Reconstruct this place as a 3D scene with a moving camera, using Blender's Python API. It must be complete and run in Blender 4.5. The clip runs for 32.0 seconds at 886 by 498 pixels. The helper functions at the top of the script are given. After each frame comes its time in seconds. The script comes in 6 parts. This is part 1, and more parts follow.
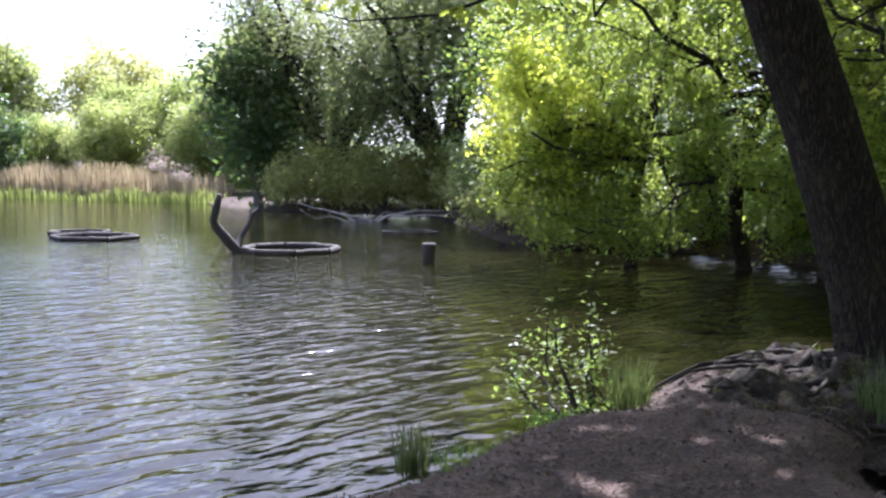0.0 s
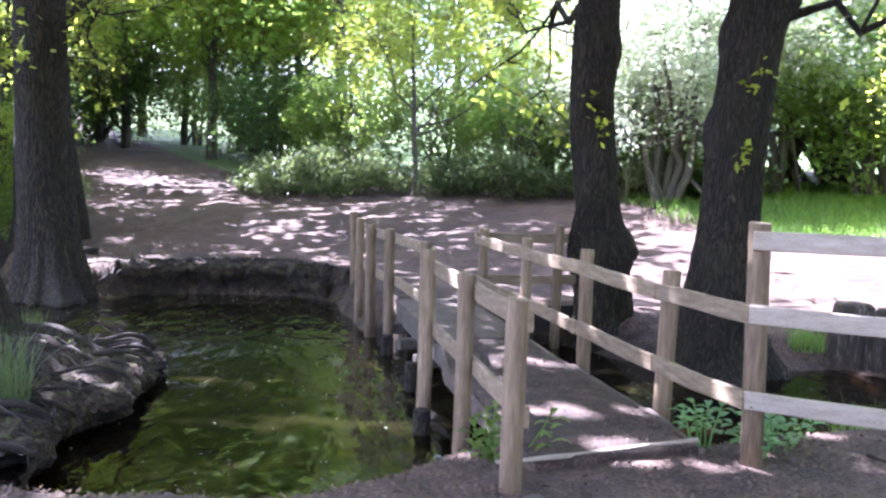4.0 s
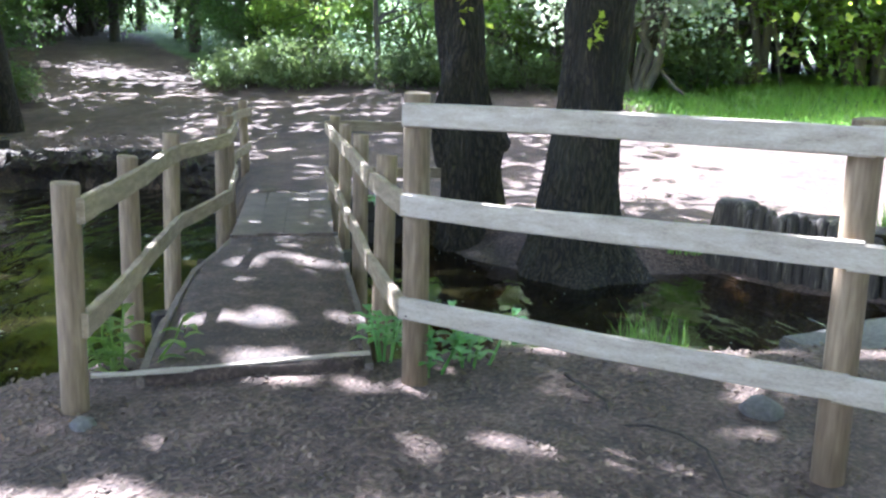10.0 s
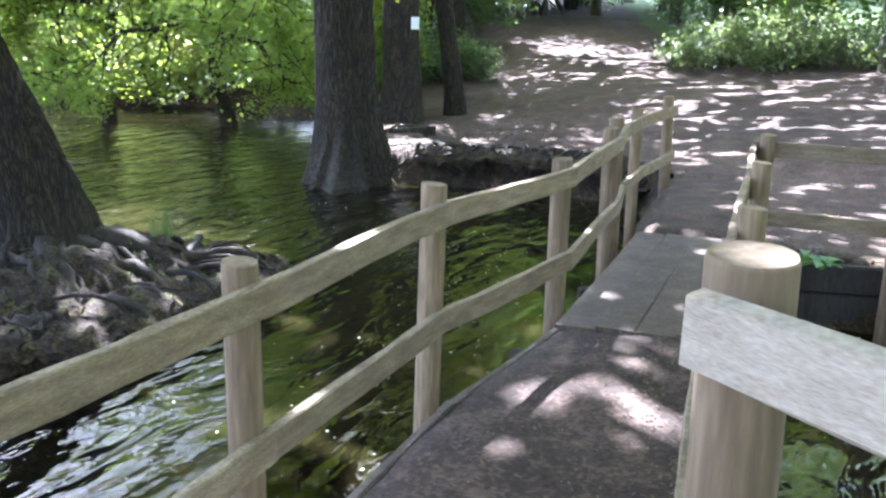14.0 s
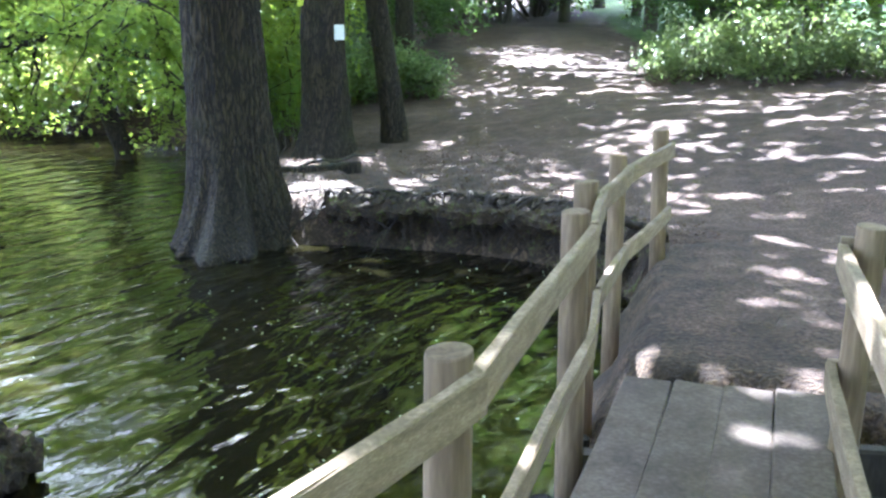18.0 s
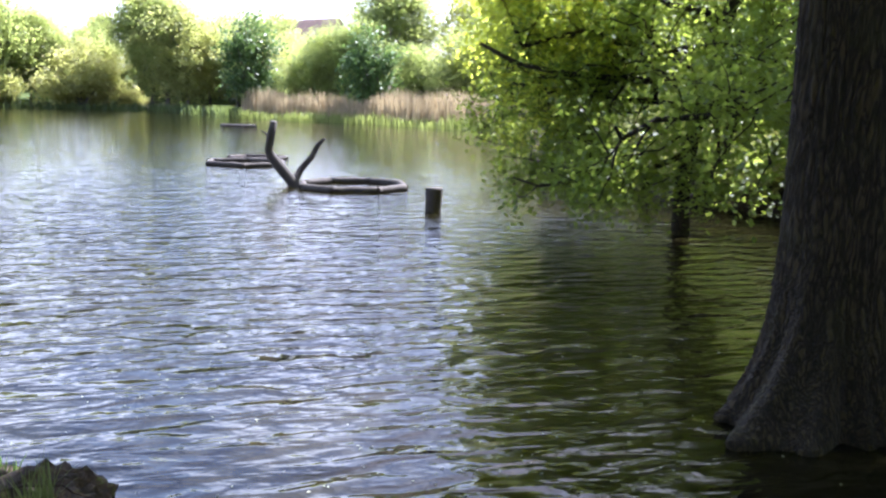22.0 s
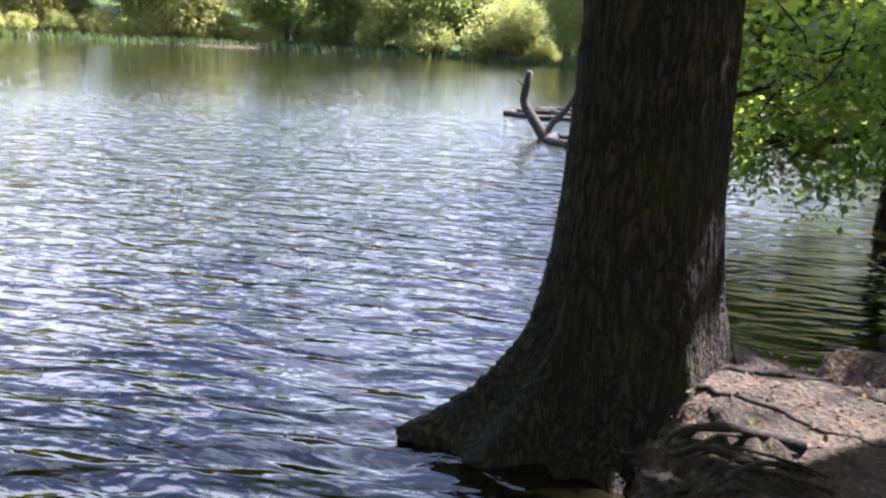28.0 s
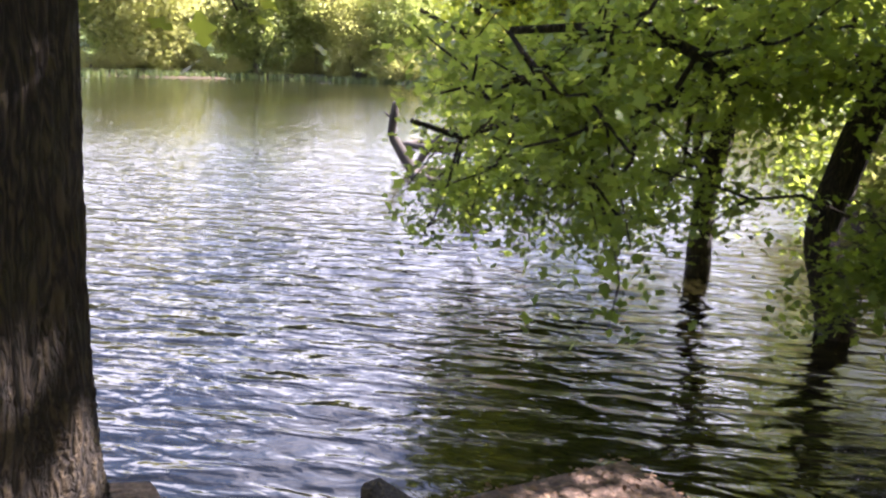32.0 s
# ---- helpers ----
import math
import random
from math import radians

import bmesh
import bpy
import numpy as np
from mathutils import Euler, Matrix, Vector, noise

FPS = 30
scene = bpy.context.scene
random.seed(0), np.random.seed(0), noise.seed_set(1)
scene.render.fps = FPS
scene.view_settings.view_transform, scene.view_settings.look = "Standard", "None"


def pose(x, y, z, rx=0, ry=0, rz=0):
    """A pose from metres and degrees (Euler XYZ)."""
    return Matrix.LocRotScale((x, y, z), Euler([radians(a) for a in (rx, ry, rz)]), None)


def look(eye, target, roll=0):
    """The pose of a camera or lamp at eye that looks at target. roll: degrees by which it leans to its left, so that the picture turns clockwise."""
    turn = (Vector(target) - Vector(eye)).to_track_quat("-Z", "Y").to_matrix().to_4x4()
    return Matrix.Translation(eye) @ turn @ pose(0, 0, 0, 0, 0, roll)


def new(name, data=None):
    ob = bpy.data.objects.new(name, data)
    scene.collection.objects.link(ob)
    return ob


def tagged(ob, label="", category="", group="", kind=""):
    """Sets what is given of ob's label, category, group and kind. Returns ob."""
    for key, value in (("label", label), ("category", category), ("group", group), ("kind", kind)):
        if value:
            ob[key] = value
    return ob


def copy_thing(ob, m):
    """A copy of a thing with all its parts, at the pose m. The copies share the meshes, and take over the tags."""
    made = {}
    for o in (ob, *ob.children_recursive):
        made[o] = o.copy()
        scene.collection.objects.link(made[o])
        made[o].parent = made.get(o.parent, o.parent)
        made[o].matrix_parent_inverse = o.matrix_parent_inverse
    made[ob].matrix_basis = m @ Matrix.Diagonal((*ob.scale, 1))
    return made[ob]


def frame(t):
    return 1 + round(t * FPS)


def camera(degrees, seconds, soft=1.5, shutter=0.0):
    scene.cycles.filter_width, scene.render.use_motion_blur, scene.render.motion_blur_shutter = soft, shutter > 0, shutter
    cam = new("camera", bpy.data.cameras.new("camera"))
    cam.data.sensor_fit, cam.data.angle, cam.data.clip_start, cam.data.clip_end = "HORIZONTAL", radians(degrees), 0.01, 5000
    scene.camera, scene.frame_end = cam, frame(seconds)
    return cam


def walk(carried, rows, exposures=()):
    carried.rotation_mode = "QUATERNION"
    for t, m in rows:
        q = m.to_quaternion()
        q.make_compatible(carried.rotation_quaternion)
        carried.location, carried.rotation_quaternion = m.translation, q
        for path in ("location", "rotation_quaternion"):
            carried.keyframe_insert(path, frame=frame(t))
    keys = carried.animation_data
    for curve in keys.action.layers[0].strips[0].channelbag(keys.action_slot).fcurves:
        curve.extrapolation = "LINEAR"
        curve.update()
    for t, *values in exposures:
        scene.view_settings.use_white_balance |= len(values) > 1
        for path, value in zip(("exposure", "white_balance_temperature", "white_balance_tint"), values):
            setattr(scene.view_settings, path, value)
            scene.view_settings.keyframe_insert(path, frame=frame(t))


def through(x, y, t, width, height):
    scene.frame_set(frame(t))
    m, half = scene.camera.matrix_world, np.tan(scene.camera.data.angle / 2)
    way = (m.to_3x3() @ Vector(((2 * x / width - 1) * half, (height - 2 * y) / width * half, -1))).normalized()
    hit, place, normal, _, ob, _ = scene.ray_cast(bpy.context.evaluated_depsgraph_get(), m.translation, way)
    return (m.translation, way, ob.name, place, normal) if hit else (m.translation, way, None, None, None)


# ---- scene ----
cam = camera(52.3, 32.0, soft=2.5)
# seconds, eye x y z, rotation x y z
PATH = [
    (0, 0.122, -0.647, 1.488, 85.24, -0.48, 5.34),
    (0.5, 0.153, -0.580, 1.504, 85.15, -0.03, 1.99),
    (1, 0.195, -0.517, 1.522, 85.09, 0.54, -1.76),
    (1.5, 0.255, -0.466, 1.538, 84.92, 1.11, -6.87),
    (2, 0.283, -0.459, 1.524, 84.96, 1.39, -13.54),
    (2.5, 0.311, -0.446, 1.521, 85.21, 1.37, -20.32),
    (3, 0.330, -0.429, 1.550, 85.07, 0.29, -27.82),
    (3.5, 0.314, -0.473, 1.491, 85.18, -1.11, -37.04),
    (4, 0.299, -0.500, 1.419, 85.27, -1.64, -47.95),
    (4.5, 0.320, -0.494, 1.408, 84.63, -1.14, -57.64),
    (6.5, 0.624, -0.828, 1.411, 82.54, -0.61, -77.65),
    (7, 0.784, -0.924, 1.438, 83.01, -1.57, -79.10),
    (7.5, 0.942, -1.037, 1.434, 83.61, -1.63, -74.10),
    (8, 1.115, -1.168, 1.388, 82.77, -1.43, -63.96),
    (8.5, 1.358, -1.320, 1.358, 81.66, -3.05, -55.62),
    (9, 1.557, -1.372, 1.337, 80.71, -4.65, -53.09),
    (9.5, 1.853, -1.382, 1.312, 79.46, -2.69, -50.51),
    (10, 2.141, -1.366, 1.311, 78.88, -1.56, -44.87),
    (10.5, 2.464, -1.363, 1.369, 78.41, -3.45, -38.98),
    (11, 2.755, -1.176, 1.353, 77.11, -2.19, -38.10),
    (11.5, 3.005, -1.001, 1.389, 76.66, 0.31, -33.63),
    (12, 3.308, -0.807, 1.431, 76.36, 0.90, -25.97),
    (12.5, 3.512, -0.555, 1.442, 76.17, -0.51, -22.73),
    (13, 3.723, -0.245, 1.479, 75.58, -0.18, -21.79),
    (13.5, 3.956, 0.087, 1.471, 76.27, 0.90, -14.01),
    (14, 4.063, 0.420, 1.472, 76.29, -1.21, -14.30),
    (14.5, 4.203, 0.762, 1.467, 74.96, 2.02, -21.24),
    (15, 4.303, 1.111, 1.467, 77.27, 2.09, -23.20),
    (15.5, 4.375, 1.439, 1.470, 79.50, -0.69, -28.91),
    (17.5, 5.070, 2.671, 1.466, 77.40, 0.62, -27.79),
    (18, 5.261, 2.938, 1.464, 76.94, -0.33, -16.00),
    (18.5, 5.393, 3.316, 1.441, 76.34, -0.50, -3.27),
    (19, 5.486, 3.749, 1.422, 77.35, 0.95, 6.40),
    (19.5, 5.709, 4.101, 1.415, 77.98, 0.38, 15.58),
    (20, 5.884, 4.379, 1.450, 76.78, -0.64, 20.40),
    (20.5, 6.017, 4.699, 1.470, 77.32, -0.35, 25.74),
    (21, 6.233, 4.973, 1.480, 78.39, 0.29, 33.14),
    (21.5, 6.475, 5.232, 1.490, 79.33, -1.27, 34.34),
    (22, 6.675, 5.527, 1.510, 80.57, -1.18, 34.25),
    (22.5, 6.906, 5.849, 1.520, 81.49, -0.53, 39.35),
    (23, 7.034, 6.083, 1.520, 82.66, -1.60, 42.27),
    (23.5, 7.208, 6.238, 1.520, 84.18, -1.71, 47.13),
    (24, 7.501, 6.374, 1.520, 84.25, -1.43, 51.51),
    (24.5, 7.710, 6.576, 1.500, 83.52, -1.21, 48.37),
    (26.5, 8.364, 7.568, 1.482, 81.33, -3.96, 54.70),
    (27, 8.575, 7.895, 1.467, 80.64, -3.74, 59.37),
    (27.5, 8.701, 8.213, 1.442, 79.03, -3.43, 60.21),
    (28, 8.841, 8.537, 1.448, 77.13, -3.31, 61.46),
    (28.5, 8.982, 8.897, 1.451, 76.57, -3.26, 66.76),
    (29, 9.011, 9.223, 1.461, 76.58, -3.69, 67.62),
    (29.5, 8.947, 9.614, 1.480, 76.40, -2.90, 68.00),
    (30, 8.904, 10.057, 1.487, 75.78, -1.85, 66.80),
    (30.5, 8.886, 10.374, 1.544, 75.22, -1.97, 63.70),
    (31, 8.836, 10.711, 1.610, 77.23, -1.03, 62.67),
    (31.5, 8.890, 11.064, 1.614, 78.42, -1.32, 62.30),
    (32, 8.944, 11.320, 1.647, 78.70, -2.11, 60.87),
]
EXPOSURES = [(0.0, 1.95, 5450, 24), (1.2, 1.9, 5500, 30), (2.0, 2.9, 5250, 40), (3.0, 3.65, 5250, 44), (4.0, 3.65, 5200, 34), (5.0, 3.2, 5200, 24), (7.0, 2.9, 5300, 14), (9.0, 3.15, 5200, 8), (10.0, 3.6, 5050, 14), (11.0, 3.4, 5150, 18), (12.0, 3.6, 5150, 18), (13.0, 3.8, 5150, 18), (15.0, 4.0, 5200, 20), (16.0, 4.05, 5200, 16), (18.0, 4.1, 5050, 13), (19.0, 3.75, 5600, 26), (20.0, 2.8, 6050, 28), (22.0, 2.35, 5500, 22), (23.0, 2.0, 5350, 16), (24.0, 1.5, 5250, 14), (27.5, 2.2, 5550, 22), (29.0, 2.55, 5800, 24), (30.0, 2.5, 5850, 24), (31.0, 2.7, 6000, 24), (32.0, 2.8, 6250, 30)]
walk(cam, [(t, pose(x, y, z, rx, ry, rz)) for t, x, y, z, rx, ry, rz in PATH], EXPOSURES)

# ---- daylight ----
SUN_AZ = Vector((0.05, 0.998, 0)).normalized()
SUN_EL = radians(51)
world = bpy.data.worlds.new("sky")
scene.world = world
world.use_nodes = True
wn = world.node_tree.nodes
wl = world.node_tree.links
background = wn["Background"]
sky = wn.new("ShaderNodeTexSky")
sky.sky_type = "NISHITA"
sky.sun_disc = False
sky.sun_elevation = SUN_EL
sky.sun_rotation = math.atan2(SUN_AZ.x, SUN_AZ.y)
sky.air_density, sky.dust_density, sky.ozone_density = 1.0, 3.0, 1.5
cloud_noise = wn.new("ShaderNodeTexNoise")
cloud_noise.inputs["Scale"].default_value = 4.0
cloud_noise.inputs["Detail"].default_value = 7.0
cloud_noise.inputs["Roughness"].default_value = 0.6
cloud_ramp = wn.new("ShaderNodeValToRGB")
cloud_ramp.color_ramp.elements[0].position = 0.46
cloud_ramp.color_ramp.elements[1].position = 0.66
cloud_mix = wn.new("ShaderNodeMixRGB")
cloud_mix.inputs["Color2"].default_value = (12.5, 12.8, 13.4, 1)
# clouds stand closer together towards the horizon
sky_dir, sky_xyz, low_sky, cover = wn.new("ShaderNodeTexCoord"), wn.new("ShaderNodeSeparateXYZ"), wn.new("ShaderNodeMapRange"), wn.new("ShaderNodeMath")
wl.new(sky_dir.outputs["Generated"], sky_xyz.inputs[0])
wl.new(sky_dir.outputs["Generated"], cloud_noise.inputs["Vector"])
wl.new(sky_xyz.outputs["Z"], low_sky.inputs["Value"])
low_sky.inputs["From Min"].default_value, low_sky.inputs["From Max"].default_value = 0.0, 0.75
low_sky.inputs["To Min"].default_value, low_sky.inputs["To Max"].default_value = 0.035, -0.05
wl.new(cloud_noise.outputs["Fac"], cover.inputs[0])
wl.new(low_sky.outputs["Result"], cover.inputs[1])
wl.new(cover.outputs[0], cloud_ramp.inputs["Fac"])
wl.new(cloud_ramp.outputs["Color"], cloud_mix.inputs["Fac"])
wl.new(sky.outputs["Color"], cloud_mix.inputs["Color1"])
wl.new(cloud_mix.outputs["Color"], background.inputs["Color"])
background.inputs["Strength"].default_value = 0.085
sun = new("sun", bpy.data.lights.new("sun", "SUN"))
sun.data.energy = 5.0
sun.data.angle = radians(0.55)
sun.data.color = (1.0, 0.95, 0.87)
sun_dir = SUN_AZ * math.cos(SUN_EL) + Vector((0, 0, math.sin(SUN_EL)))
sun.matrix_world = look(sun_dir * 80, (0, 0, 0))

# ---- materials ----
WATER = -0.35


def material(name, rough=0.85):
    m = bpy.data.materials.new(name)
    m.use_nodes = True
    b = m.node_tree.nodes["Principled BSDF"]
    b.inputs["Roughness"].default_value = rough
    return m, m.node_tree.nodes, m.node_tree.links, b


def ramp(nodes, stops):
    r = nodes.new("ShaderNodeValToRGB")
    r.color_ramp.elements[0].position, r.color_ramp.elements[0].color = stops[0][0], (*stops[0][1], 1)
    r.color_ramp.elements[1].position, r.color_ramp.elements[1].color = stops[-1][0], (*stops[-1][1], 1)
    for p, c in stops[1:-1]:
        e = r.color_ramp.elements.new(p)
        e.color = (*c, 1)
    return r


def grain(name, stops, scale=6.0, stretch=(1, 1, 1), fine=60.0, bump=0.3, rough=0.85, distance=0.02, spread=0.0, vary=0.12):
    """Two noises, one broad and one fine, colour the surface and raise its grain."""
    m, n, l, b = material(name, rough)
    tc, mp = n.new("ShaderNodeTexCoord"), n.new("ShaderNodeMapping")
    mp.inputs["Scale"].default_value = stretch
    l.new(tc.outputs["Object"], mp.inputs["Vector"])
    a, f = n.new("ShaderNodeTexNoise"), n.new("ShaderNodeTexNoise")
    a.inputs["Scale"].default_value, a.inputs["Detail"].default_value, a.inputs["Roughness"].default_value = scale, 6, 0.62
    f.inputs["Scale"].default_value, f.inputs["Detail"].default_value = fine, 4
    l.new(mp.outputs["Vector"], a.inputs["Vector"])
    l.new(mp.outputs["Vector"], f.inputs["Vector"])
    mix = n.new("ShaderNodeMath")
    mix.operation = "MULTIPLY_ADD"
    mix.inputs[1].default_value = 0.45
    l.new(f.outputs["Fac"], mix.inputs[0])
    sc = n.new("ShaderNodeMath")
    sc.operation = "MULTIPLY"
    sc.inputs[1].default_value = 0.55
    l.new(a.outputs["Fac"], sc.inputs[0])
    l.new(sc.outputs[0], mix.inputs[2])
    r = ramp(n, stops)
    l.new(mix.outputs[0], r.inputs["Fac"])
    oi, hs = n.new("ShaderNodeObjectInfo"), n.new("ShaderNodeHueSaturation")
    mr = n.new("ShaderNodeMapRange")
    mr.inputs["To Min"].default_value, mr.inputs["To Max"].default_value = 1 - vary, 1 + vary
    l.new(oi.outputs["Random"], mr.inputs["Value"])
    l.new(mr.outputs["Result"], hs.inputs["Value"])
    l.new(r.outputs["Color"], hs.inputs["Color"])
    l.new(hs.outputs["Color"], b.inputs["Base Color"])
    bp = n.new("ShaderNodeBump")
    bp.inputs["Strength"].default_value, bp.inputs["Distance"].default_value = bump, distance
    l.new(mix.outputs[0], bp.inputs["Height"])
    l.new(bp.outputs["Normal"], b.inputs["Normal"])
    return m


def foliage(name, dark, light, through, amount=0.45, rough=0.5):
    """Leaves: each one of its own shade, lit through from behind."""
    m, n, l, b = material(name, rough)
    geo, oi = n.new("ShaderNodeNewGeometry"), n.new("ShaderNodeObjectInfo")
    r = ramp(n, [(0.0, dark), (0.55, tuple((a + c) / 2 for a, c in zip(dark, light))), (1.0, light)])
    l.new(geo.outputs["Random Per Island"], r.inputs["Fac"])
    hs, mr = n.new("ShaderNodeHueSaturation"), n.new("ShaderNodeMapRange")
    mr.inputs["To Min"].default_value, mr.inputs["To Max"].default_value = 0.82, 1.18
    l.new(oi.outputs["Random"], mr.inputs["Value"])
    l.new(mr.outputs["Result"], hs.inputs["Value"])
    turn, wrap = n.new("ShaderNodeMapRange"), n.new("ShaderNodeMath")
    wrap.operation = "FRACT"
    seven = n.new("ShaderNodeMath")
    seven.operation = "MULTIPLY"
    seven.inputs[1].default_value = 7.3
    l.new(oi.outputs["Random"], seven.inputs[0])
    l.new(seven.outputs[0], wrap.inputs[0])
    turn.inputs["To Min"].default_value, turn.inputs["To Max"].default_value = 0.478, 0.516
    l.new(wrap.outputs[0], turn.inputs["Value"])
    l.new(turn.outputs["Result"], hs.inputs["Hue"])
    l.new(r.outputs["Color"], hs.inputs["Color"])
    l.new(hs.outputs["Color"], b.inputs["Base Color"])
    b.inputs["Specular IOR Level"].default_value = 0.35
    t, mx = n.new("ShaderNodeBsdfTranslucent"), n.new("ShaderNodeMixShader")
    t.inputs["Color"].default_value = (*through, 1)
    mx.inputs["Fac"].default_value = amount
    out = n["Material Output"]
    l.new(b.outputs["BSDF"], mx.inputs[1])
    l.new(t.outputs["BSDF"], mx.inputs[2])
    l.new(mx.outputs["Shader"], out.inputs["Surface"])
    return m


def bark(name, crack, mid, ridge, moss, scale=15.0):
    """Deeply furrowed bark: long uneven plates between dark cracks, rough across, with a green bloom in patches."""
    m, n, l, b = material(name, 0.95)
    tc, mp, warp, mixv = n.new("ShaderNodeTexCoord"), n.new("ShaderNodeMapping"), n.new("ShaderNodeTexNoise"), n.new("ShaderNodeMixRGB")
    mp.inputs["Scale"].default_value = (1, 1, 0.2)
    l.new(tc.outputs["Object"], mp.inputs["Vector"])
    warp.inputs["Scale"].default_value, warp.inputs["Detail"].default_value = 5.0, 4
    l.new(mp.outputs["Vector"], warp.inputs["Vector"])
    mixv.blend_type = "LINEAR_LIGHT"
    mixv.inputs["Fac"].default_value = 0.2
    l.new(mp.outputs["Vector"], mixv.inputs["Color1"])
    l.new(warp.outputs["Color"], mixv.inputs["Color2"])
    plates, fine, broad = n.new("ShaderNodeTexVoronoi"), n.new("ShaderNodeTexNoise"), n.new("ShaderNodeTexNoise")
    plates.feature = "DISTANCE_TO_EDGE"
    plates.inputs["Scale"].default_value = scale
    fine.inputs["Scale"].default_value, fine.inputs["Detail"].default_value, fine.inputs["Roughness"].default_value = 55.0, 5, 0.65
    broad.inputs["Scale"].default_value, broad.inputs["Detail"].default_value = 2.6, 4
    l.new(mixv.outputs["Color"], plates.inputs["Vector"])
    l.new(mixv.outputs["Color"], fine.inputs["Vector"])
    l.new(tc.outputs["Object"], broad.inputs["Vector"])
    wide = n.new("ShaderNodeMapRange")
    wide.inputs["From Max"].default_value = 0.3
    l.new(plates.outputs["Distance"], wide.inputs["Value"])
    high = n.new("ShaderNodeMath")
    high.operation = "MULTIPLY_ADD"
    high.inputs[1].default_value = 0.55
    l.new(wide.outputs["Result"], high.inputs[0])
    half = n.new("ShaderNodeMath")
    half.operation = "MULTIPLY"
    half.inputs[1].default_value = 0.75
    l.new(fine.outputs["Fac"], half.inputs[0])
    l.new(half.outputs[0], high.inputs[2])
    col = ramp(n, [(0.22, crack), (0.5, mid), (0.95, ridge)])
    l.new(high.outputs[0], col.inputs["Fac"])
    green, tint = n.new("ShaderNodeMapRange"), n.new("ShaderNodeMixRGB")
    green.inputs["From Min"].default_value, green.inputs["From Max"].default_value = 0.52, 0.74
    green.inputs["To Max"].default_value = 0.55
    l.new(broad.outputs["Fac"], green.inputs["Value"])
    l.new(green.outputs["Result"], tint.inputs["Fac"])
    l.new(col.outputs["Color"], tint.inputs["Color1"])
    tint.inputs["Color2"].default_value = (*moss, 1)
    l.new(tint.outputs["Color"], b.inputs["Base Color"])
    bp = n.new("ShaderNodeBump")
    bp.inputs["Strength"].default_value, bp.inputs["Distance"].default_value = 1.0, 0.05
    l.new(high.outputs[0], bp.inputs["Height"])
    l.new(bp.outputs["Normal"], b.inputs["Normal"])
    return m


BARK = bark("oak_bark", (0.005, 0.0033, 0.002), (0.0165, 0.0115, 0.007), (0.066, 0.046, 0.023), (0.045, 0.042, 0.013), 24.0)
BARK_FAR = grain("tree_bark", [(0.3, (0.05, 0.042, 0.034)), (0.7, (0.15, 0.13, 0.10))], 5, (1, 1, 0.3), 30, 0.5, 0.92)
DEADWOOD = grain("dead_wood", [(0.3, (0.016, 0.0125, 0.010)), (0.7, (0.066, 0.053, 0.042))], 8, (1, 1, 0.3), 50, 0.6, 0.85)
PALEWOOD = grain("pale_bare_branch", [(0.3, (0.12, 0.095, 0.075)), (0.7, (0.42, 0.38, 0.32))], 8, (1, 1, 1), 50, 0.5, 0.8)
RAILWOOD = grain("weathered_rail_wood", [(0.25, (0.14, 0.105, 0.074)), (0.46, (0.31, 0.253, 0.188)), (0.72, (0.49, 0.415, 0.325))], 5, (1.3, 1.3, 7.0), 55, 0.3, 0.8, 0.005)
# the rail wood again, browner and darker, for the bridge fences
BRIDGERAIL = grain("darker_brown_rail_wood", [(0.26, (0.075, 0.052, 0.028)), (0.48, (0.19, 0.138, 0.080)), (0.72, (0.37, 0.295, 0.195))], 5, (1.3, 1.3, 7.0), 55, 0.35, 0.82, 0.006)
POSTWOOD = grain("round_post_wood", [(0.28, (0.075, 0.048, 0.025)), (0.5, (0.175, 0.120, 0.068)), (0.72, (0.33, 0.24, 0.145))], 9, (1, 1, 0.12), 60, 0.4, 0.8, 0.008)
DECKWOOD = grain("deck_plank_wood", [(0.28, (0.036, 0.025, 0.018)), (0.5, (0.086, 0.062, 0.046)), (0.74, (0.17, 0.13, 0.102))], 6, (1, 1, 1), 55, 0.35, 0.85, 0.006)
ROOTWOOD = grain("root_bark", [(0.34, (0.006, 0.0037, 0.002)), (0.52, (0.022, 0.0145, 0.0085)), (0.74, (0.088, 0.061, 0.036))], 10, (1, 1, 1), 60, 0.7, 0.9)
CONCRETE = grain("worn_concrete", [(0.3, (0.032, 0.026, 0.020)), (0.5, (0.078, 0.067, 0.056)), (0.72, (0.15, 0.132, 0.112))], 2.5, (1, 1, 1), 40, 0.4, 0.9)
STAVEWOOD = grain("streaked_split_wood", [(0.38, (0.018, 0.013, 0.009)), (0.55, (0.062, 0.046, 0.033)), (0.72, (0.30, 0.25, 0.195))], 10, (1, 1, 0.1), 60, 0.6, 0.88, 0.012)
STONE = grain("grey_stone", [(0.25, (0.035, 0.03, 0.025)), (0.7, (0.13, 0.115, 0.10))], 7, (1, 1, 1), 60, 0.6, 0.88)
# darker earth for the banks, greenish in spots
DARKEARTH = grain("dark_earth", [(0.32, (0.005, 0.003, 0.0016)), (0.49, (0.021, 0.0125, 0.006)), (0.55, (0.046, 0.028, 0.013)), (0.60, (0.058, 0.066, 0.013))], 7, (1, 1, 1), 46, 1.0, 0.95, 0.04)
EARTHDECK = grain("trodden_earth", [(0.34, (0.014, 0.008, 0.005)), (0.5, (0.046, 0.028, 0.019)), (0.68, (0.135, 0.090, 0.066))], 7, (1, 1, 1), 45, 0.6, 0.95)
